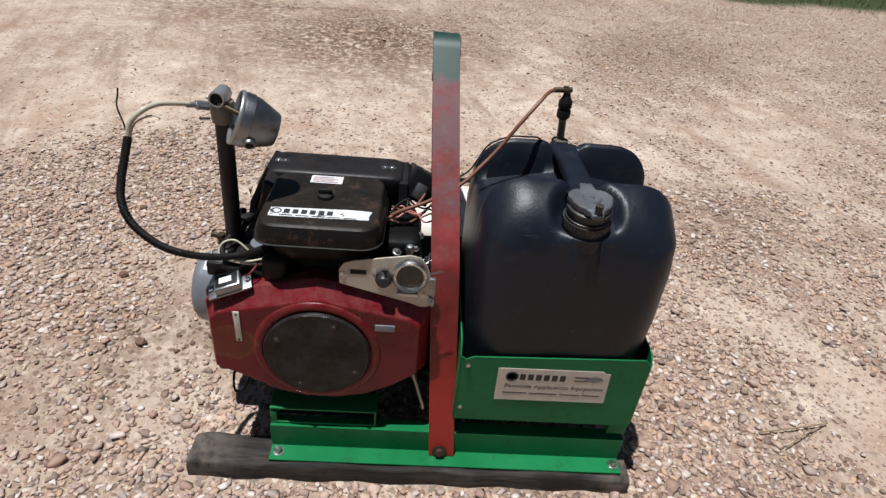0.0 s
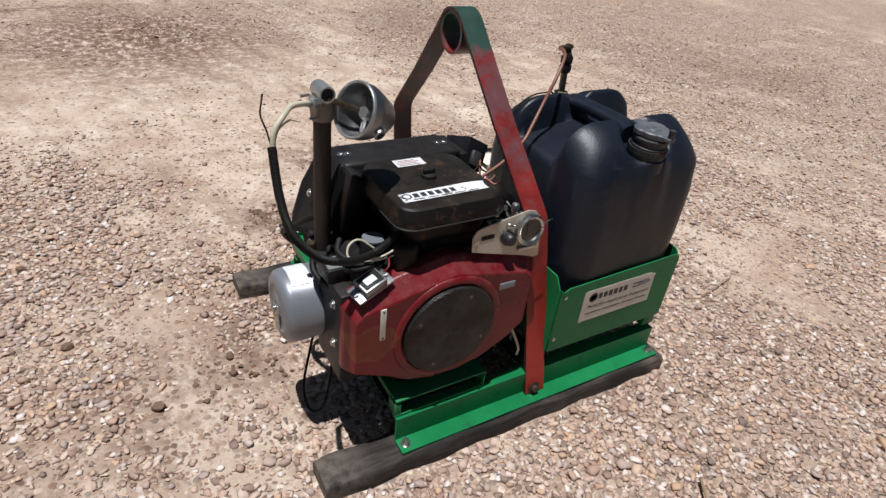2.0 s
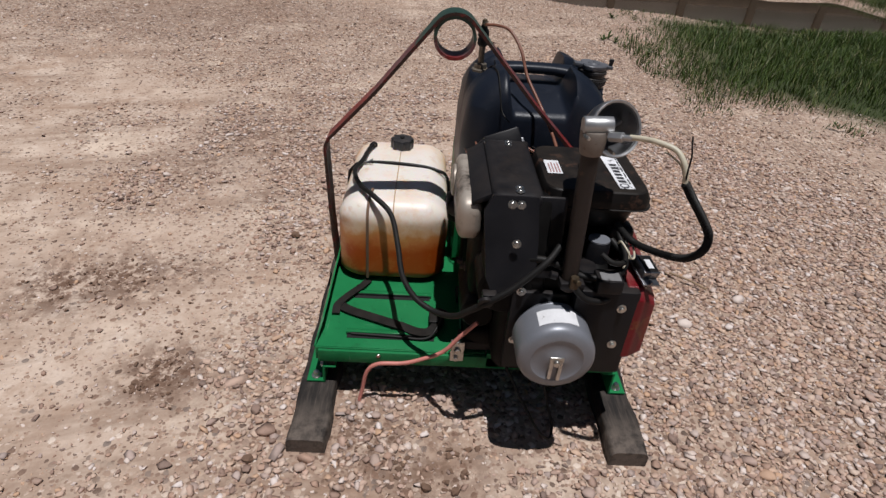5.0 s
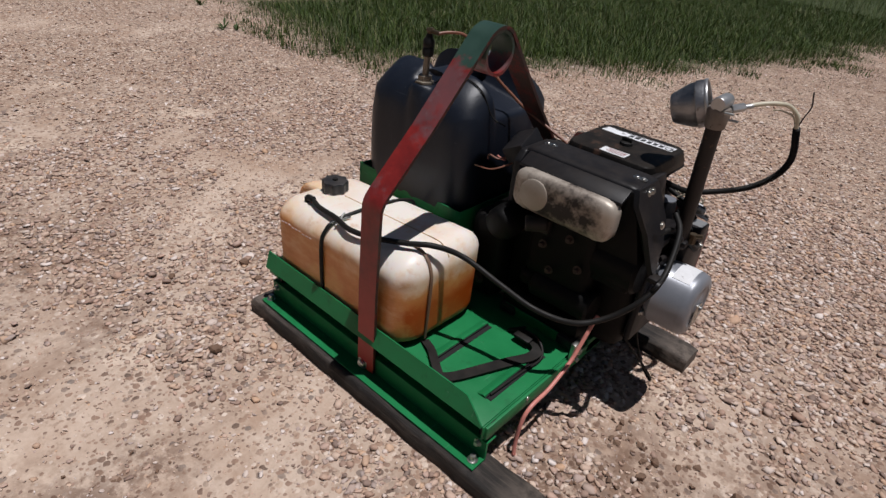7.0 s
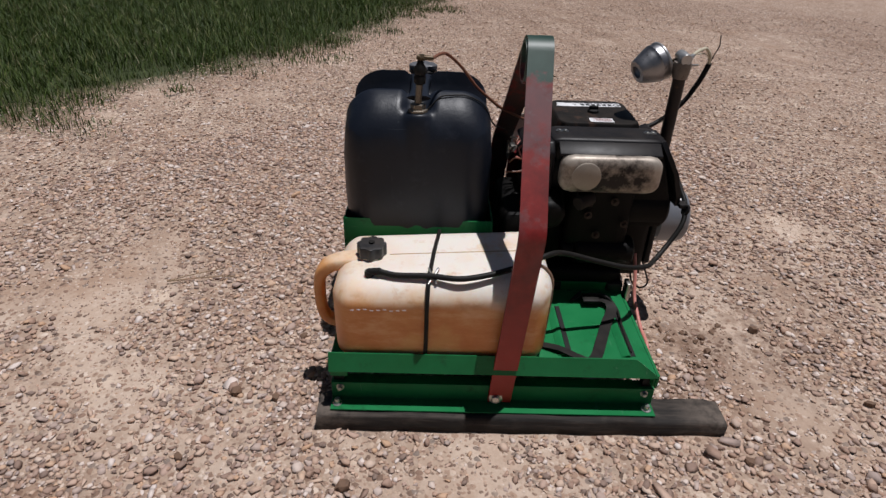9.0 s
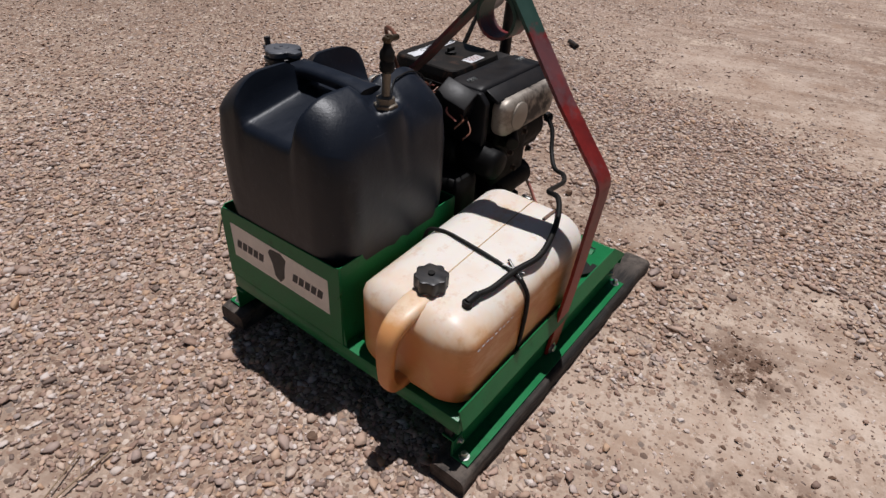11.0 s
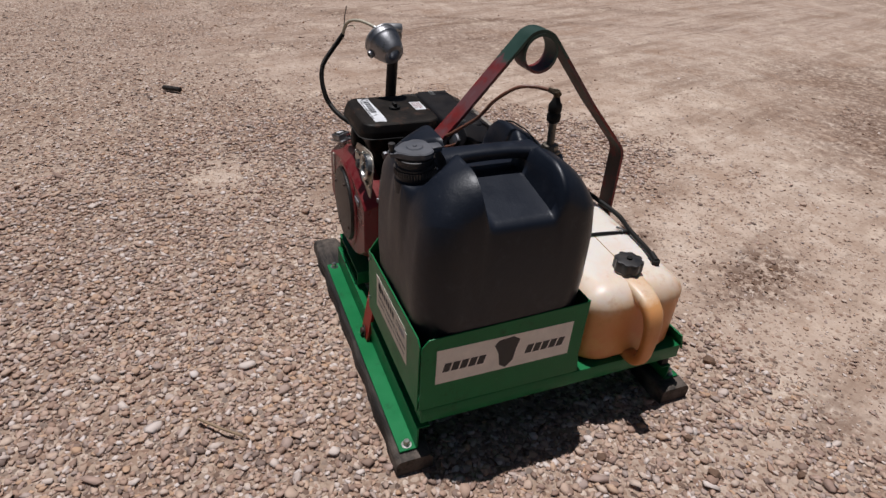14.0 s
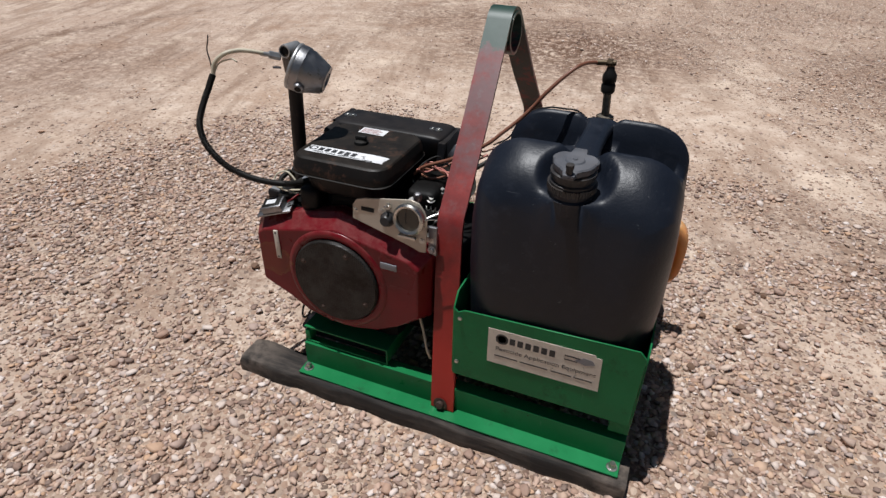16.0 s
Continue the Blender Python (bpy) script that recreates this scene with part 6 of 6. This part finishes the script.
# rocker cover with cooling fins under it
cover = part("rocker_cover", rounded_block((-0.353, 0.012, 0.414), (-0.135, 0.058, 0.497), (0.026, 0.016, 0.026), 10), SOOTY, en, "pale aluminium cover blackened with soot")
part("cover_disc", lathe((-0.189, 0.056, 0.456), (0, 1, 0), [(0.031, 0), (0.031, 0.004), (0.028, 0.006), (0, 0.006)], 32), surface("pale_disc", (0.34, 0.295, 0.245), 0.5, 0.3), cover)
part("drum", lathe((-0.405, -0.035, 0.352), (1, 0, 0), [(0, 0), (0.044, 0), (0.050, 0.006), (0.050, 0.20), (0.044, 0.206), (0, 0.206)], 32), BLOCK, en, "black oily drum under the cover")
part("cylinder", rounded_block((-0.32, -0.06, 0.26), (-0.17, 0.020, 0.43), 0.02, 6), BLOCK, en)
part("starter_motor", join(rod((-0.34, 0.0, 0.245), (-0.20, 0.0, 0.245), 0.034, 24), rod((-0.20, 0.0, 0.245), (-0.17, 0.0, 0.245), 0.022, 20)), BLOCK, en)
part("oil_filter", lathe((-0.122, -0.03, 0.372), (0, 1, -0.14), [(0, 0), (0.034, 0), (0.036, 0.006), (0.036, 0.080), (0.031, 0.092), (0.024, 0.096), (0, 0.097)], 28), BLOCK, en, "black spin-on oil filter")
# Black block added to keep the shaded gap beside the tray dark.
part("gap_block", rounded_block((-0.112, -0.20, 0.1435), (-0.022, 0.022, 0.345), 0.022, 6), BLOCK, en, "added black block darkening the gap beside the tray")
part("drain_plug", bolt((-0.066, 0.022, 0.185), (0, 1, 0), 0.008, 0.008), RUST, en)
part("manifold", join(box((-0.222, 0.018, 0.372), (-0.186, 0.034, 0.404), 0.003), rod((-0.215, 0.03, 0.395), (-0.18, 0.055, 0.39), 0.016, 12)), surface("burnt_manifold", (0.022, 0.016, 0.013), 0.7, 0.2, vary=0.4, scale=30), en)
for x, z in ((-0.27, 0.385), (-0.215, 0.350), (-0.30, 0.33), (-0.24, 0.30)):
    part("bolt", bolt((x, 0.030, z), (0, 1, 0), 0.0055, 0.010), RUST, en)
for x in (-0.31, -0.16):
    part("engine_foot", box((x - 0.02, -0.05, 0.1435), (x + 0.02, 0.03, 0.165), 0.003), BLACK, en)

# air filter housing
af = part("air_filter", rounded_block((-0.334, -0.262, 0.438), (-0.152, -0.096, 0.496), (0.03, 0.03, 0.012), 10, 0.16), FILTER, en, "black plastic air filter housing")
def lid_outline(d, r):
    return rounded_outline(-0.343 + d, -0.143 - d, -0.280 + d * 1.35, -0.087 - d * 0.7, r)


lid = part("filter_lid", loft([(0.4905, lid_outline(0.001, 0.034)), (0.492, lid_outline(0, 0.034)), (0.5035, lid_outline(0.0005, 0.034)), (0.5060, lid_outline(0.0012, 0.033)), (0.5198, lid_outline(0.0062, 0.029)), (0.5222, lid_outline(0.0088, 0.027)), (0.5230, lid_outline(0.0120, 0.026))]), FILTER, af, "worn brown black filter lid", sharp=24)
part("lid_seam", rounded_block((-0.3455, -0.2825, 0.488), (-0.1405, -0.0845, 0.4945), (0.035, 0.035, 0.0032), 10), RUBBER, af)
part("knob", join(lathe((-0.243, -0.175, 0.5225), (0, 0, 1), [(0.014, 0), (0.013, 0.006), (0.008, 0.008), (0, 0.008)], 20), box((-0.254, -0.179, 0.528), (-0.232, -0.171, 0.5385), 0.0025)), RUBBER, lid)
part("warning_sticker", box((-0.277, -0.128, 0.5232), (-0.222, -0.101, 0.5237), 0), WHITE, lid, "small white warning sticker")
part("sticker_print", join(*[box((-0.273, -0.125 + k * 0.0055, 0.5237), (-0.231 - 0.006 * (k % 2), -0.1225 + k * 0.0055, 0.524), 0) for k in range(4)]), surface("faded_red_print", (0.35, 0.2, 0.19), 0.5), lid)
brand = part("brand_sticker", prism([(-0.323, -0.246), (-0.165, -0.243), (-0.166, -0.233), (-0.162, -0.217), (-0.19, -0.214), (-0.25, -0.2165), (-0.322, -0.219)], "z", 0.5232, 0.5237), TORN, lid, "torn white sticker with dark marks")
for k in range(6):
    part("brand_mark", box((-0.300 + 0.0135 * k, -0.236, 0.5237), (-0.291 + 0.0135 * k, -0.223, 0.5240), 0), INK, brand)
part("brand_ring", lathe((-0.312, -0.2295, 0.5236), (0, 0, 1), [(0.0085, 0), (0.0085, 0.0005), (0.006, 0.0005), (0.006, 0)], 18), INK, brand)
part("small_print", join(*[box((-0.305 + 0.025 * k, -0.2425, 0.5237), (-0.285 + 0.025 * k, -0.2402, 0.5240), 0) for k in range(5)]), INK, brand)
part("intake_leg", rounded_block((-0.338, -0.262, 0.402), (-0.295, -0.215, 0.452), 0.012, 5), FILTER, en)
part("intake_throat", rounded_block((-0.29, -0.24, 0.39), (-0.17, -0.12, 0.45), 0.02, 5), BLOCK, en)

# control panel
cp = thing("control_panel", (-0.13, -0.275, 0.43), "bare metal control plate with gauge, button and key slot", "control panel")
outline = [(-0.203, 0.424), (-0.2035, 0.450), (-0.196, 0.462), (-0.180, 0.467), (-0.090, 0.482), (-0.074, 0.478), (-0.064, 0.465), (-0.058, 0.450), (-0.058, 0.388), (-0.070, 0.387), (-0.090, 0.394), (-0.120, 0.402)]
M_CP = Matrix.Translation((-0.005, -0.279, 0.432)) @ Matrix.Rotation(radians(-6), 4, "X") @ Matrix.Translation((0, 0.278, -0.43))


def cp_part(name, bm, mat, parent, label=""):
    bmesh.ops.transform(bm, matrix=M_CP, verts=bm.verts)
    return part(name, bm, mat, parent, label)


cp_part("plate", prism(outline, "y", -0.2795, -0.2765, 0.0006, 1), PLATE, cp)
cp_part("key_slot", box((-0.186, -0.2805, 0.443), (-0.160, -0.2796, 0.451), 0.0005), DARK, cp)
g = cp_part("gauge", lathe((-0.090, -0.2795, 0.448), (0, -1, 0), [(0.029, 0), (0.029, 0.010), (0.026, 0.013), (0.022, 0.011), (0.021, 0.006), (0, 0.006)], 36), STEEL, cp, "round chrome rimmed gauge")
cp_part("face", lathe((-0.090, -0.2855, 0.448), (0, -1, 0), [(0, 0), (0.0215, 0), (0.0215, 0.0008), (0, 0.0008)], 32), surface("gauge_face", (0.06, 0.054, 0.042), 0.12), g)
cp_part("needle", box((-0.0965, -0.2868, 0.440), (-0.095, -0.2864, 0.462), 0), INK, g)
cp_part("button", lathe((-0.132, -0.2795, 0.438), (0, -1, 0), [(0.0135, 0), (0.0135, 0.005), (0.011, 0.007), (0.010, 0.014), (0.008, 0.016), (0, 0.016)], 24), CAP, cp, "black push button with steel collar")
cp_part("toggle", join(lathe((-0.132, -0.2795, 0.462), (0, -1, 0), [(0, 0), (0.006, 0), (0.006, 0.004), (0, 0.004)], 6), rod((-0.132, -0.283, 0.462), (-0.131, -0.296, 0.467), 0.002, 8)), STEEL, cp)
for x, z in ((-0.197, 0.441), (-0.146, 0.450), (-0.066, 0.410), (-0.100, 0.413)):
    cp_part("screw", bolt((x, -0.2795, z), (0, -1, 0), 0.0032, 0.003), STEEL, cp)
cp_part("gauge_clip", box((-0.11, -0.287, 0.410), (-0.076, -0.280, 0.416), 0.0015), STEEL, cp)
cp_part("wire_end", rod((-0.063, -0.284, 0.452), (-0.038, -0.282, 0.458), 0.0012, 6), STEEL, cp)

# regulator box on the cowl's shoulder
rg = thing("voltage_regulator", (-0.385, -0.262, 0.385), "small finned aluminium voltage regulator with sticker", "regulator")
M_RG = Matrix.Translation((-0.387, -0.272, 0.404)) @ Matrix.Scale(0.88, 4) @ Matrix.Rotation(radians(-12), 4, "Y") @ Matrix.Rotation(radians(14), 4, "X") @ Matrix.Rotation(radians(14), 4, "Z")


def rg_part(name, bm, mat, parent, label=""):
    bmesh.ops.transform(bm, matrix=M_RG, verts=bm.verts)
    return part(name, bm, mat, parent, label)


rg_part("base", join(box((-0.040, -0.020, -0.008), (0.040, 0.020, -0.003), 0.0015), rod((-0.034, 0, -0.003), (-0.034, 0, 0.001), 0.005, 8), rod((0.034, 0, -0.003), (0.034, 0, 0.001), 0.005, 8)), ALU, rg)
rg_part("case", box((-0.024, -0.019, -0.003), (0.024, 0.019, 0.014), 0.0025), ALU, rg)
rg_part("potting", box((-0.020, -0.015, 0.0135), (0.020, 0.015, 0.0155), 0.0008), RUBBER, rg)
rg_part("sticker", box((-0.013, -0.008, 0.0155), (0.010, 0.006, 0.016), 0), WHITE, rg)

# grey canister at the flywheel end
cn = thing("canister", (-0.45, -0.12, 0.21), "grey painted steel canister with a wing bolt", "canister")
part("shell", lathe((-0.410, -0.122, 0.280), (-1, 0, 0), [(0, 0), (0.060, 0), (0.064, 0.006), (0.0670, 0.012), (0.0680, 0.014), (0.0670, 0.016), (0.0675, 0.070), (0.0650, 0.079), (0.058, 0.085), (0.045, 0.086), (0.042, 0.084), (0.018, 0.084), (0.014, 0.087), (0, 0.087)], 56), GREYPAINT, cn)
part("wing_bolt", join(rod((-0.490, -0.121, 0.279), (-0.505, -0.121, 0.279), 0.006, 12), box((-0.500, -0.1325, 0.238), (-0.494, -0.1255, 0.286), 0.002), box((-0.500, -0.1165, 0.240), (-0.494, -0.1095, 0.286), 0.002), box((-0.500, -0.1335, 0.280), (-0.494, -0.1085, 0.290), 0.002)), STEEL, cn)
lb = bmesh.new()
rows = []
for k in range(15):
    a = radians(58 + k * 4.2)
    rows.append([lb.verts.new((x, -0.122 + 0.0681 * math.cos(a), 0.280 + 0.0681 * math.sin(a))) for x in (-0.476, -0.440)])
for p, q in zip(rows, rows[1:]):
    lb.faces.new((p[0], p[1], q[1], q[0]))
part("sticker", lb, WHITE, cn, "white paper label")

# ---- lamp on a pipe post ----
wl = thing("work_lamp", (-0.416, -0.136, 0.385), "broken aluminium work lamp on a rusty pipe post", "work lamp")
part("post", rod((-0.417, -0.137, 0.375), (-0.411, -0.126, 0.640), 0.0140, 20, 0.1), POST, wl, "dark rusty pipe post")
part("post_clamp", join(box((-0.436, -0.160, 0.385), (-0.400, -0.118, 0.398), 0.003), rod((-0.425, -0.112, 0.405), (-0.425, -0.100, 0.408), 0.007, 10)), BLACK, wl)
part("brass_fitting", join(rod((-0.438, -0.139, 0.392), (-0.438, -0.139, 0.414), 0.008, 6), rod((-0.438, -0.139, 0.408), (-0.455, -0.142, 0.413), 0.005, 8)), BRASS, wl)
head = part("socket", lathe((-0.4115, -0.127, 0.622), (0.02, 0.04, 1), [(0, 0), (0.0165, 0), (0.0175, 0.003), (0.0205, 0.030), (0.0185, 0.036), (0, 0.037)], 20), SOCKET, wl, "grey pipe socket with its shade coloured in brown")
part("tee", join(lathe((-0.411, -0.150, 0.667), (0, 1, -0.04), [(0.0100, 0.020), (0.0100, 0.0), (0.0122, 0.0), (0.0128, 0.002), (0.0128, 0.041), (0.0115, 0.043), (0, 0.043)], 24), rod((-0.410, -0.128, 0.652), (-0.410, -0.126, 0.665), 0.0120, 16)), TIN, head)
# Dark plug in the tee's mouth stands in for the shade within.
part("bore_shade", rod((-0.411, -0.1465, 0.6668), (-0.411, -0.140, 0.6665), 0.0099, 16), DARK, head)
for y, z in ((-0.148, 0.635), (-0.108, 0.655)):
    part("set_screw", rod((-0.425, y, z), (-0.440, y - 0.004, z), 0.0025, 8), STEEL, head)
part("cable_gland", join(rod((-0.424, -0.145, 0.655), (-0.440, -0.160, 0.661), 0.0075, 6), rod((-0.438, -0.158, 0.660), (-0.450, -0.170, 0.664), 0.0045, 10)), TIN, head)
ax = Vector((0.88, 0.26, -0.38)).normalized()
c0 = Vector((-0.374, -0.168, 0.648))
shade = part("shade", lathe(c0, ax, [(0.0420, 0.0), (0.0425, 0.003), (0.0425, 0.015), (0.0408, 0.017), (0.0400, 0.024), (0.0280, 0.055), (0.0250, 0.059), (0.0145, 0.060), (0.0135, 0.055), (0.0225, 0.052), (0.0355, 0.024), (0.0385, 0.015), (0.0390, 0.001)], 40, False), ALU, wl, "cone shaped cast aluminium lamp shade, glass missing")
# Rim gets a brighter metal, painting in the sunlight on its edge.
part("rim", lathe(c0, -ax, [(0.0390, 0), (0.0428, 0), (0.0437, 0.0018), (0.0433, 0.005), (0.0421, 0.0062), (0.0393, 0.005)], 40, False), TIN, shade, "rolled lamp rim, brighter metal for the sun it catches")
sm = ax.cross(Vector((0, 0, 1))).normalized()
up = sm.cross(ax).normalized()
part("stem", rod((-0.410, -0.145, 0.660), c0 + ax * 0.040, 0.0042, 12), BRASS, wl, "brass stem between socket and shade")
part("hub", lathe(c0 + ax * 0.014, ax, [(0, 0), (0.009, 0), (0.011, 0.004), (0.011, 0.024), (0, 0.026)], 16), TIN, shade)
for a in (20, 140, 260):
    d = sm * math.cos(radians(a)) + up * math.sin(radians(a))
    part("spoke", rod(c0 + ax * 0.024 + d * 0.007, c0 + ax * 0.030 + d * 0.031, 0.004, 8), TIN, shade)
d = -up * 0.45 + sm * 0.9
part("boss", rod(c0 + ax * 0.020 + d.normalized() * 0.034, c0 + ax * 0.022 + d.normalized() * 0.048, 0.0095, 14), ALU, shade)
# Dark disc on the boss stands in for a shaded hole.
part("boss_bore_shade", rod(c0 + ax * 0.0219 + d.normalized() * 0.0475, c0 + ax * 0.0221 + d.normalized() * 0.0486, 0.0062, 14), DARK, shade)
hose("lamp_cable", [(-0.517, -0.230, 0.632), (-0.519, -0.246, 0.610), (-0.521, -0.266, 0.584), (-0.519, -0.285, 0.556), (-0.509, -0.293, 0.527), (-0.488, -0.293, 0.499), (-0.460, -0.288, 0.476), (-0.415, -0.272, 0.456), (-0.368, -0.247, 0.446), (-0.325, -0.228, 0.455)], 0.0060, RUBBER, "black corrugated cable sleeve hanging in a loop", "cable", n=34, ribs=0.00045)
hose("lamp_wire", [(-0.516, -0.230, 0.632), (-0.512, -0.226, 0.652), (-0.496, -0.216, 0.668), (-0.480, -0.196, 0.672), (-0.462, -0.181, 0.669), (-0.446, -0.167, 0.664)], 0.0040, CREAM, "cream wires running from the lamp to the sleeve", "wire")
hose("lamp_wire", [(-0.515, -0.230, 0.632), (-0.505, -0.222, 0.652), (-0.486, -0.210, 0.659), (-0.474, -0.210, 0.656)], 0.0014, CREAM, "bare cream wire end sticking out", "wire")
hose("loose_wire", [(-0.517, -0.230, 0.630), (-0.521, -0.226, 0.652), (-0.527, -0.222, 0.674), (-0.524, -0.219, 0.690), (-0.522, -0.218, 0.700)], 0.0012, RUBBER, "loose black wire end standing up", "wire")

# ---- wiring and small engine fittings ----
sl = thing("solenoid", (-0.355, -0.20, 0.40), "round grey topped solenoid among the wires", "solenoid")
part("can", lathe((-0.352, -0.195, 0.395), (0.05, 0, 1), [(0, 0), (0.021, 0), (0.021, 0.034), (0.018, 0.039), (0, 0.040)], 24), BLACK, sl)
part("top", lathe((-0.350, -0.195, 0.4345), (0.05, 0, 1), [(0, 0), (0.019, 0), (0.019, 0.003), (0, 0.004)], 24), GREYPAINT, sl)
fb = thing("junction_box", (-0.42, -0.20, 0.385), "black box with grey label", "junction box")
part("case", box((-0.440, -0.224, 0.382), (-0.400, -0.180, 0.409), 0.004), BLACK, fb)
part("sticker", box((-0.436, -0.219, 0.4092), (-0.413, -0.186, 0.4097), 0), surface("silver_sticker", (0.4, 0.4, 0.4), 0.3, 0.5), fb)
wires = [
    ("engine_wire", [(-0.325, -0.24, 0.440), (-0.36, -0.25, 0.436), (-0.395, -0.245, 0.434), (-0.41, -0.235, 0.438), (-0.405, -0.225, 0.452), (-0.385, -0.22, 0.455), (-0.36, -0.225, 0.435)], 0.0018, CREAM, "white wire looping over the cowl"),
    ("engine_wire", [(-0.33, -0.245, 0.430), (-0.36, -0.246, 0.428), (-0.39, -0.238, 0.426), (-0.412, -0.225, 0.42)], 0.0017, CREAM, "white wire lying on the cowl"),
    ("engine_wire", [(-0.335, -0.23, 0.445), (-0.37, -0.235, 0.43), (-0.40, -0.23, 0.425), (-0.415, -0.205, 0.43), (-0.405, -0.185, 0.44)], 0.005, RUBBER, "black bundled wire beside the filter"),
    ("engine_wire", [(-0.34, -0.22, 0.43), (-0.37, -0.24, 0.415), (-0.405, -0.225, 0.405), (-0.418, -0.19, 0.40), (-0.41, -0.15, 0.40), (-0.40, -0.09, 0.42), (-0.38, -0.02, 0.40)], 0.0065, RUBBER, "thick black cable beside the block"),
    ("engine_wire", [(-0.345, -0.245, 0.43), (-0.352, -0.262, 0.424), (-0.362, -0.264, 0.416)], 0.0016, RED, "short red wire at the regulator"),
    ("ignition_wire", [(-0.15, -0.12, 0.47), (-0.11, -0.13, 0.475), (-0.085, -0.10, 0.485), (-0.07, -0.07, 0.50)], 0.0022, COPPER, "orange wire running to the coil"),
    ("ignition_wire", [(-0.15, -0.13, 0.465), (-0.11, -0.15, 0.465), (-0.08, -0.12, 0.47), (-0.06, -0.09, 0.48)], 0.0022, COPPER, "orange wire running to the coil"),
    ("ignition_wire", [(-0.08, -0.05, 0.49), (-0.055, -0.04, 0.478), (-0.06, -0.02, 0.462), (-0.045, -0.01, 0.47)], 0.002, PINK, "pink wire end beside the can"),
    ("ignition_wire", [(-0.08, -0.03, 0.485), (-0.06, 0.0, 0.47), (-0.04, 0.01, 0.475), (-0.03, 0.0, 0.46)], 0.002, COPPER, "orange wire end beside the can"),
    ("ignition_wire", [(-0.09, -0.02, 0.47), (-0.06, 0.02, 0.452), (-0.02, 0.03, 0.450)], 0.0017, COPPER, "orange wire end beside the can"),
    ("ignition_wire", [(-0.145, -0.16, 0.46), (-0.12, -0.19, 0.44), (-0.115, -0.21, 0.42)], 0.0016, CREAM, "white wire at the carburettor"),
]
rw = random.Random(77)
for k, (m_, lbl) in enumerate([(COPPER, "orange wire tangled above the carburettor"), (PINK, "pink wire tangled above the carburettor"), (RUBBER, "black wire tangled above the carburettor"), (PINK, "pink wire tangled above the carburettor")]):
    p = Vector((-0.135, -0.125 - 0.012 * k, 0.485))
    pts = [tuple(p)]
    for q in range(5):
        p = p + Vector((0.014 + rw.uniform(-0.004, 0.006), rw.uniform(-0.012, 0.018), rw.uniform(-0.012, 0.010)))
        pts.append(tuple(p))
    wires.append(("ignition_wire", pts, 0.0017, m_, lbl))
wires += [
    ("battery_cable", [(-0.434, -0.138, 0.395), (-0.442, -0.165, 0.372), (-0.430, -0.205, 0.366), (-0.395, -0.235, 0.385), (-0.365, -0.232, 0.405)], 0.0058, RUBBER, "black cable clipped round the junction box"),
]
for nm, pts, r, m_, lbl in wires:
    hose(nm, pts, r, m_, lbl, "wire")
co = thing("ignition_coil", (-0.09, -0.05, 0.47), "dark grey ignition coil leaning beside the shroud", "coil")
M_CO = Matrix.Translation((-0.089, -0.042, 0.490)) @ Matrix.Rotation(radians(28), 4, "Y") @ Matrix.Rotation(radians(-20), 4, "X")
for nm, lo, hi, m_ in (("case", (-0.026, -0.038, -0.030), (0.026, 0.036, 0.028), BLACK), ("mount", (-0.012, -0.045, -0.024), (0.012, -0.030, 0.006), ALU)):
    b = box(lo, hi, 0.004)
    bmesh.ops.transform(b, matrix=M_CO, verts=b.verts)
    part(nm, b, m_, co)
cb = thing("carburettor", (-0.10, -0.19, 0.40), "oily carburettor with levers and linkages", "carburettor")
part("body", join(rounded_block((-0.14, -0.235, 0.385), (-0.075, -0.165, 0.43), 0.010, 4), rod((-0.108, -0.20, 0.365), (-0.108, -0.20, 0.39), 0.026, 18)), BLOCK, cb)
part("choke_lever", join(rod((-0.100, -0.235, 0.43), (-0.098, -0.240, 0.468), 0.0035, 8), lathe((-0.098, -0.240, 0.462), (0, 0, 1), [(0, 0), (0.006, 0.003), (0.008, 0.010), (0.006, 0.017), (0, 0.020)], 14)), ALU, cb, "steel lever with round knob")
part("linkage", join(rod((-0.095, -0.245, 0.425), (-0.055, -0.215, 0.44), 0.0022, 8), rod((-0.085, -0.25, 0.41), (-0.06, -0.17, 0.42), 0.0025, 8), box((-0.075, -0.262, 0.395), (-0.055, -0.235, 0.41), 0.003), rod((-0.064, -0.25, 0.40), (-0.050, -0.20, 0.405), 0.003, 10), box((-0.056, -0.235, 0.385), (-0.050, -0.205, 0.425), 0.001), rod((-0.054, -0.24, 0.415), (-0.054, -0.16, 0.435), 0.002, 8)), STEEL, cb)
part("return_spring", tube([(-0.09 + 0.0022 * k, -0.225 + 0.004 * math.cos(k * 1.57), 0.445 + 0.004 * math.sin(k * 1.57)) for k in range(13)], 0.0008, 5, 3), STEEL, cb)
part("bracket", join(box((-0.068, -0.262, 0.372), (-0.052, -0.255, 0.43), 0.001), bolt((-0.060, -0.264, 0.385), (0, -1, 0), 0.005, 0.006)), ALU, cb)
part("black_cover", rounded_block((-0.145, -0.205, 0.40), (-0.08, -0.09, 0.462), (0.012, 0.02, 0.014), 6), BLOCK, en)
for x, y, z in ((-0.09, -0.20, 0.448), (-0.082, -0.165, 0.452), (-0.12, -0.215, 0.448)):
    part("bolt", bolt((x, y, z), (0.2, -0.3, 1), 0.0045, 0.006), STEEL, cb)
hose("white_cord", [(-0.09, -0.262, 0.245), (-0.072, -0.275, 0.20), (-0.06, -0.285, 0.165), (-0.055, -0.28, 0.140)], 0.0028, CREAM, "white cord hanging under the cowl", "cord")
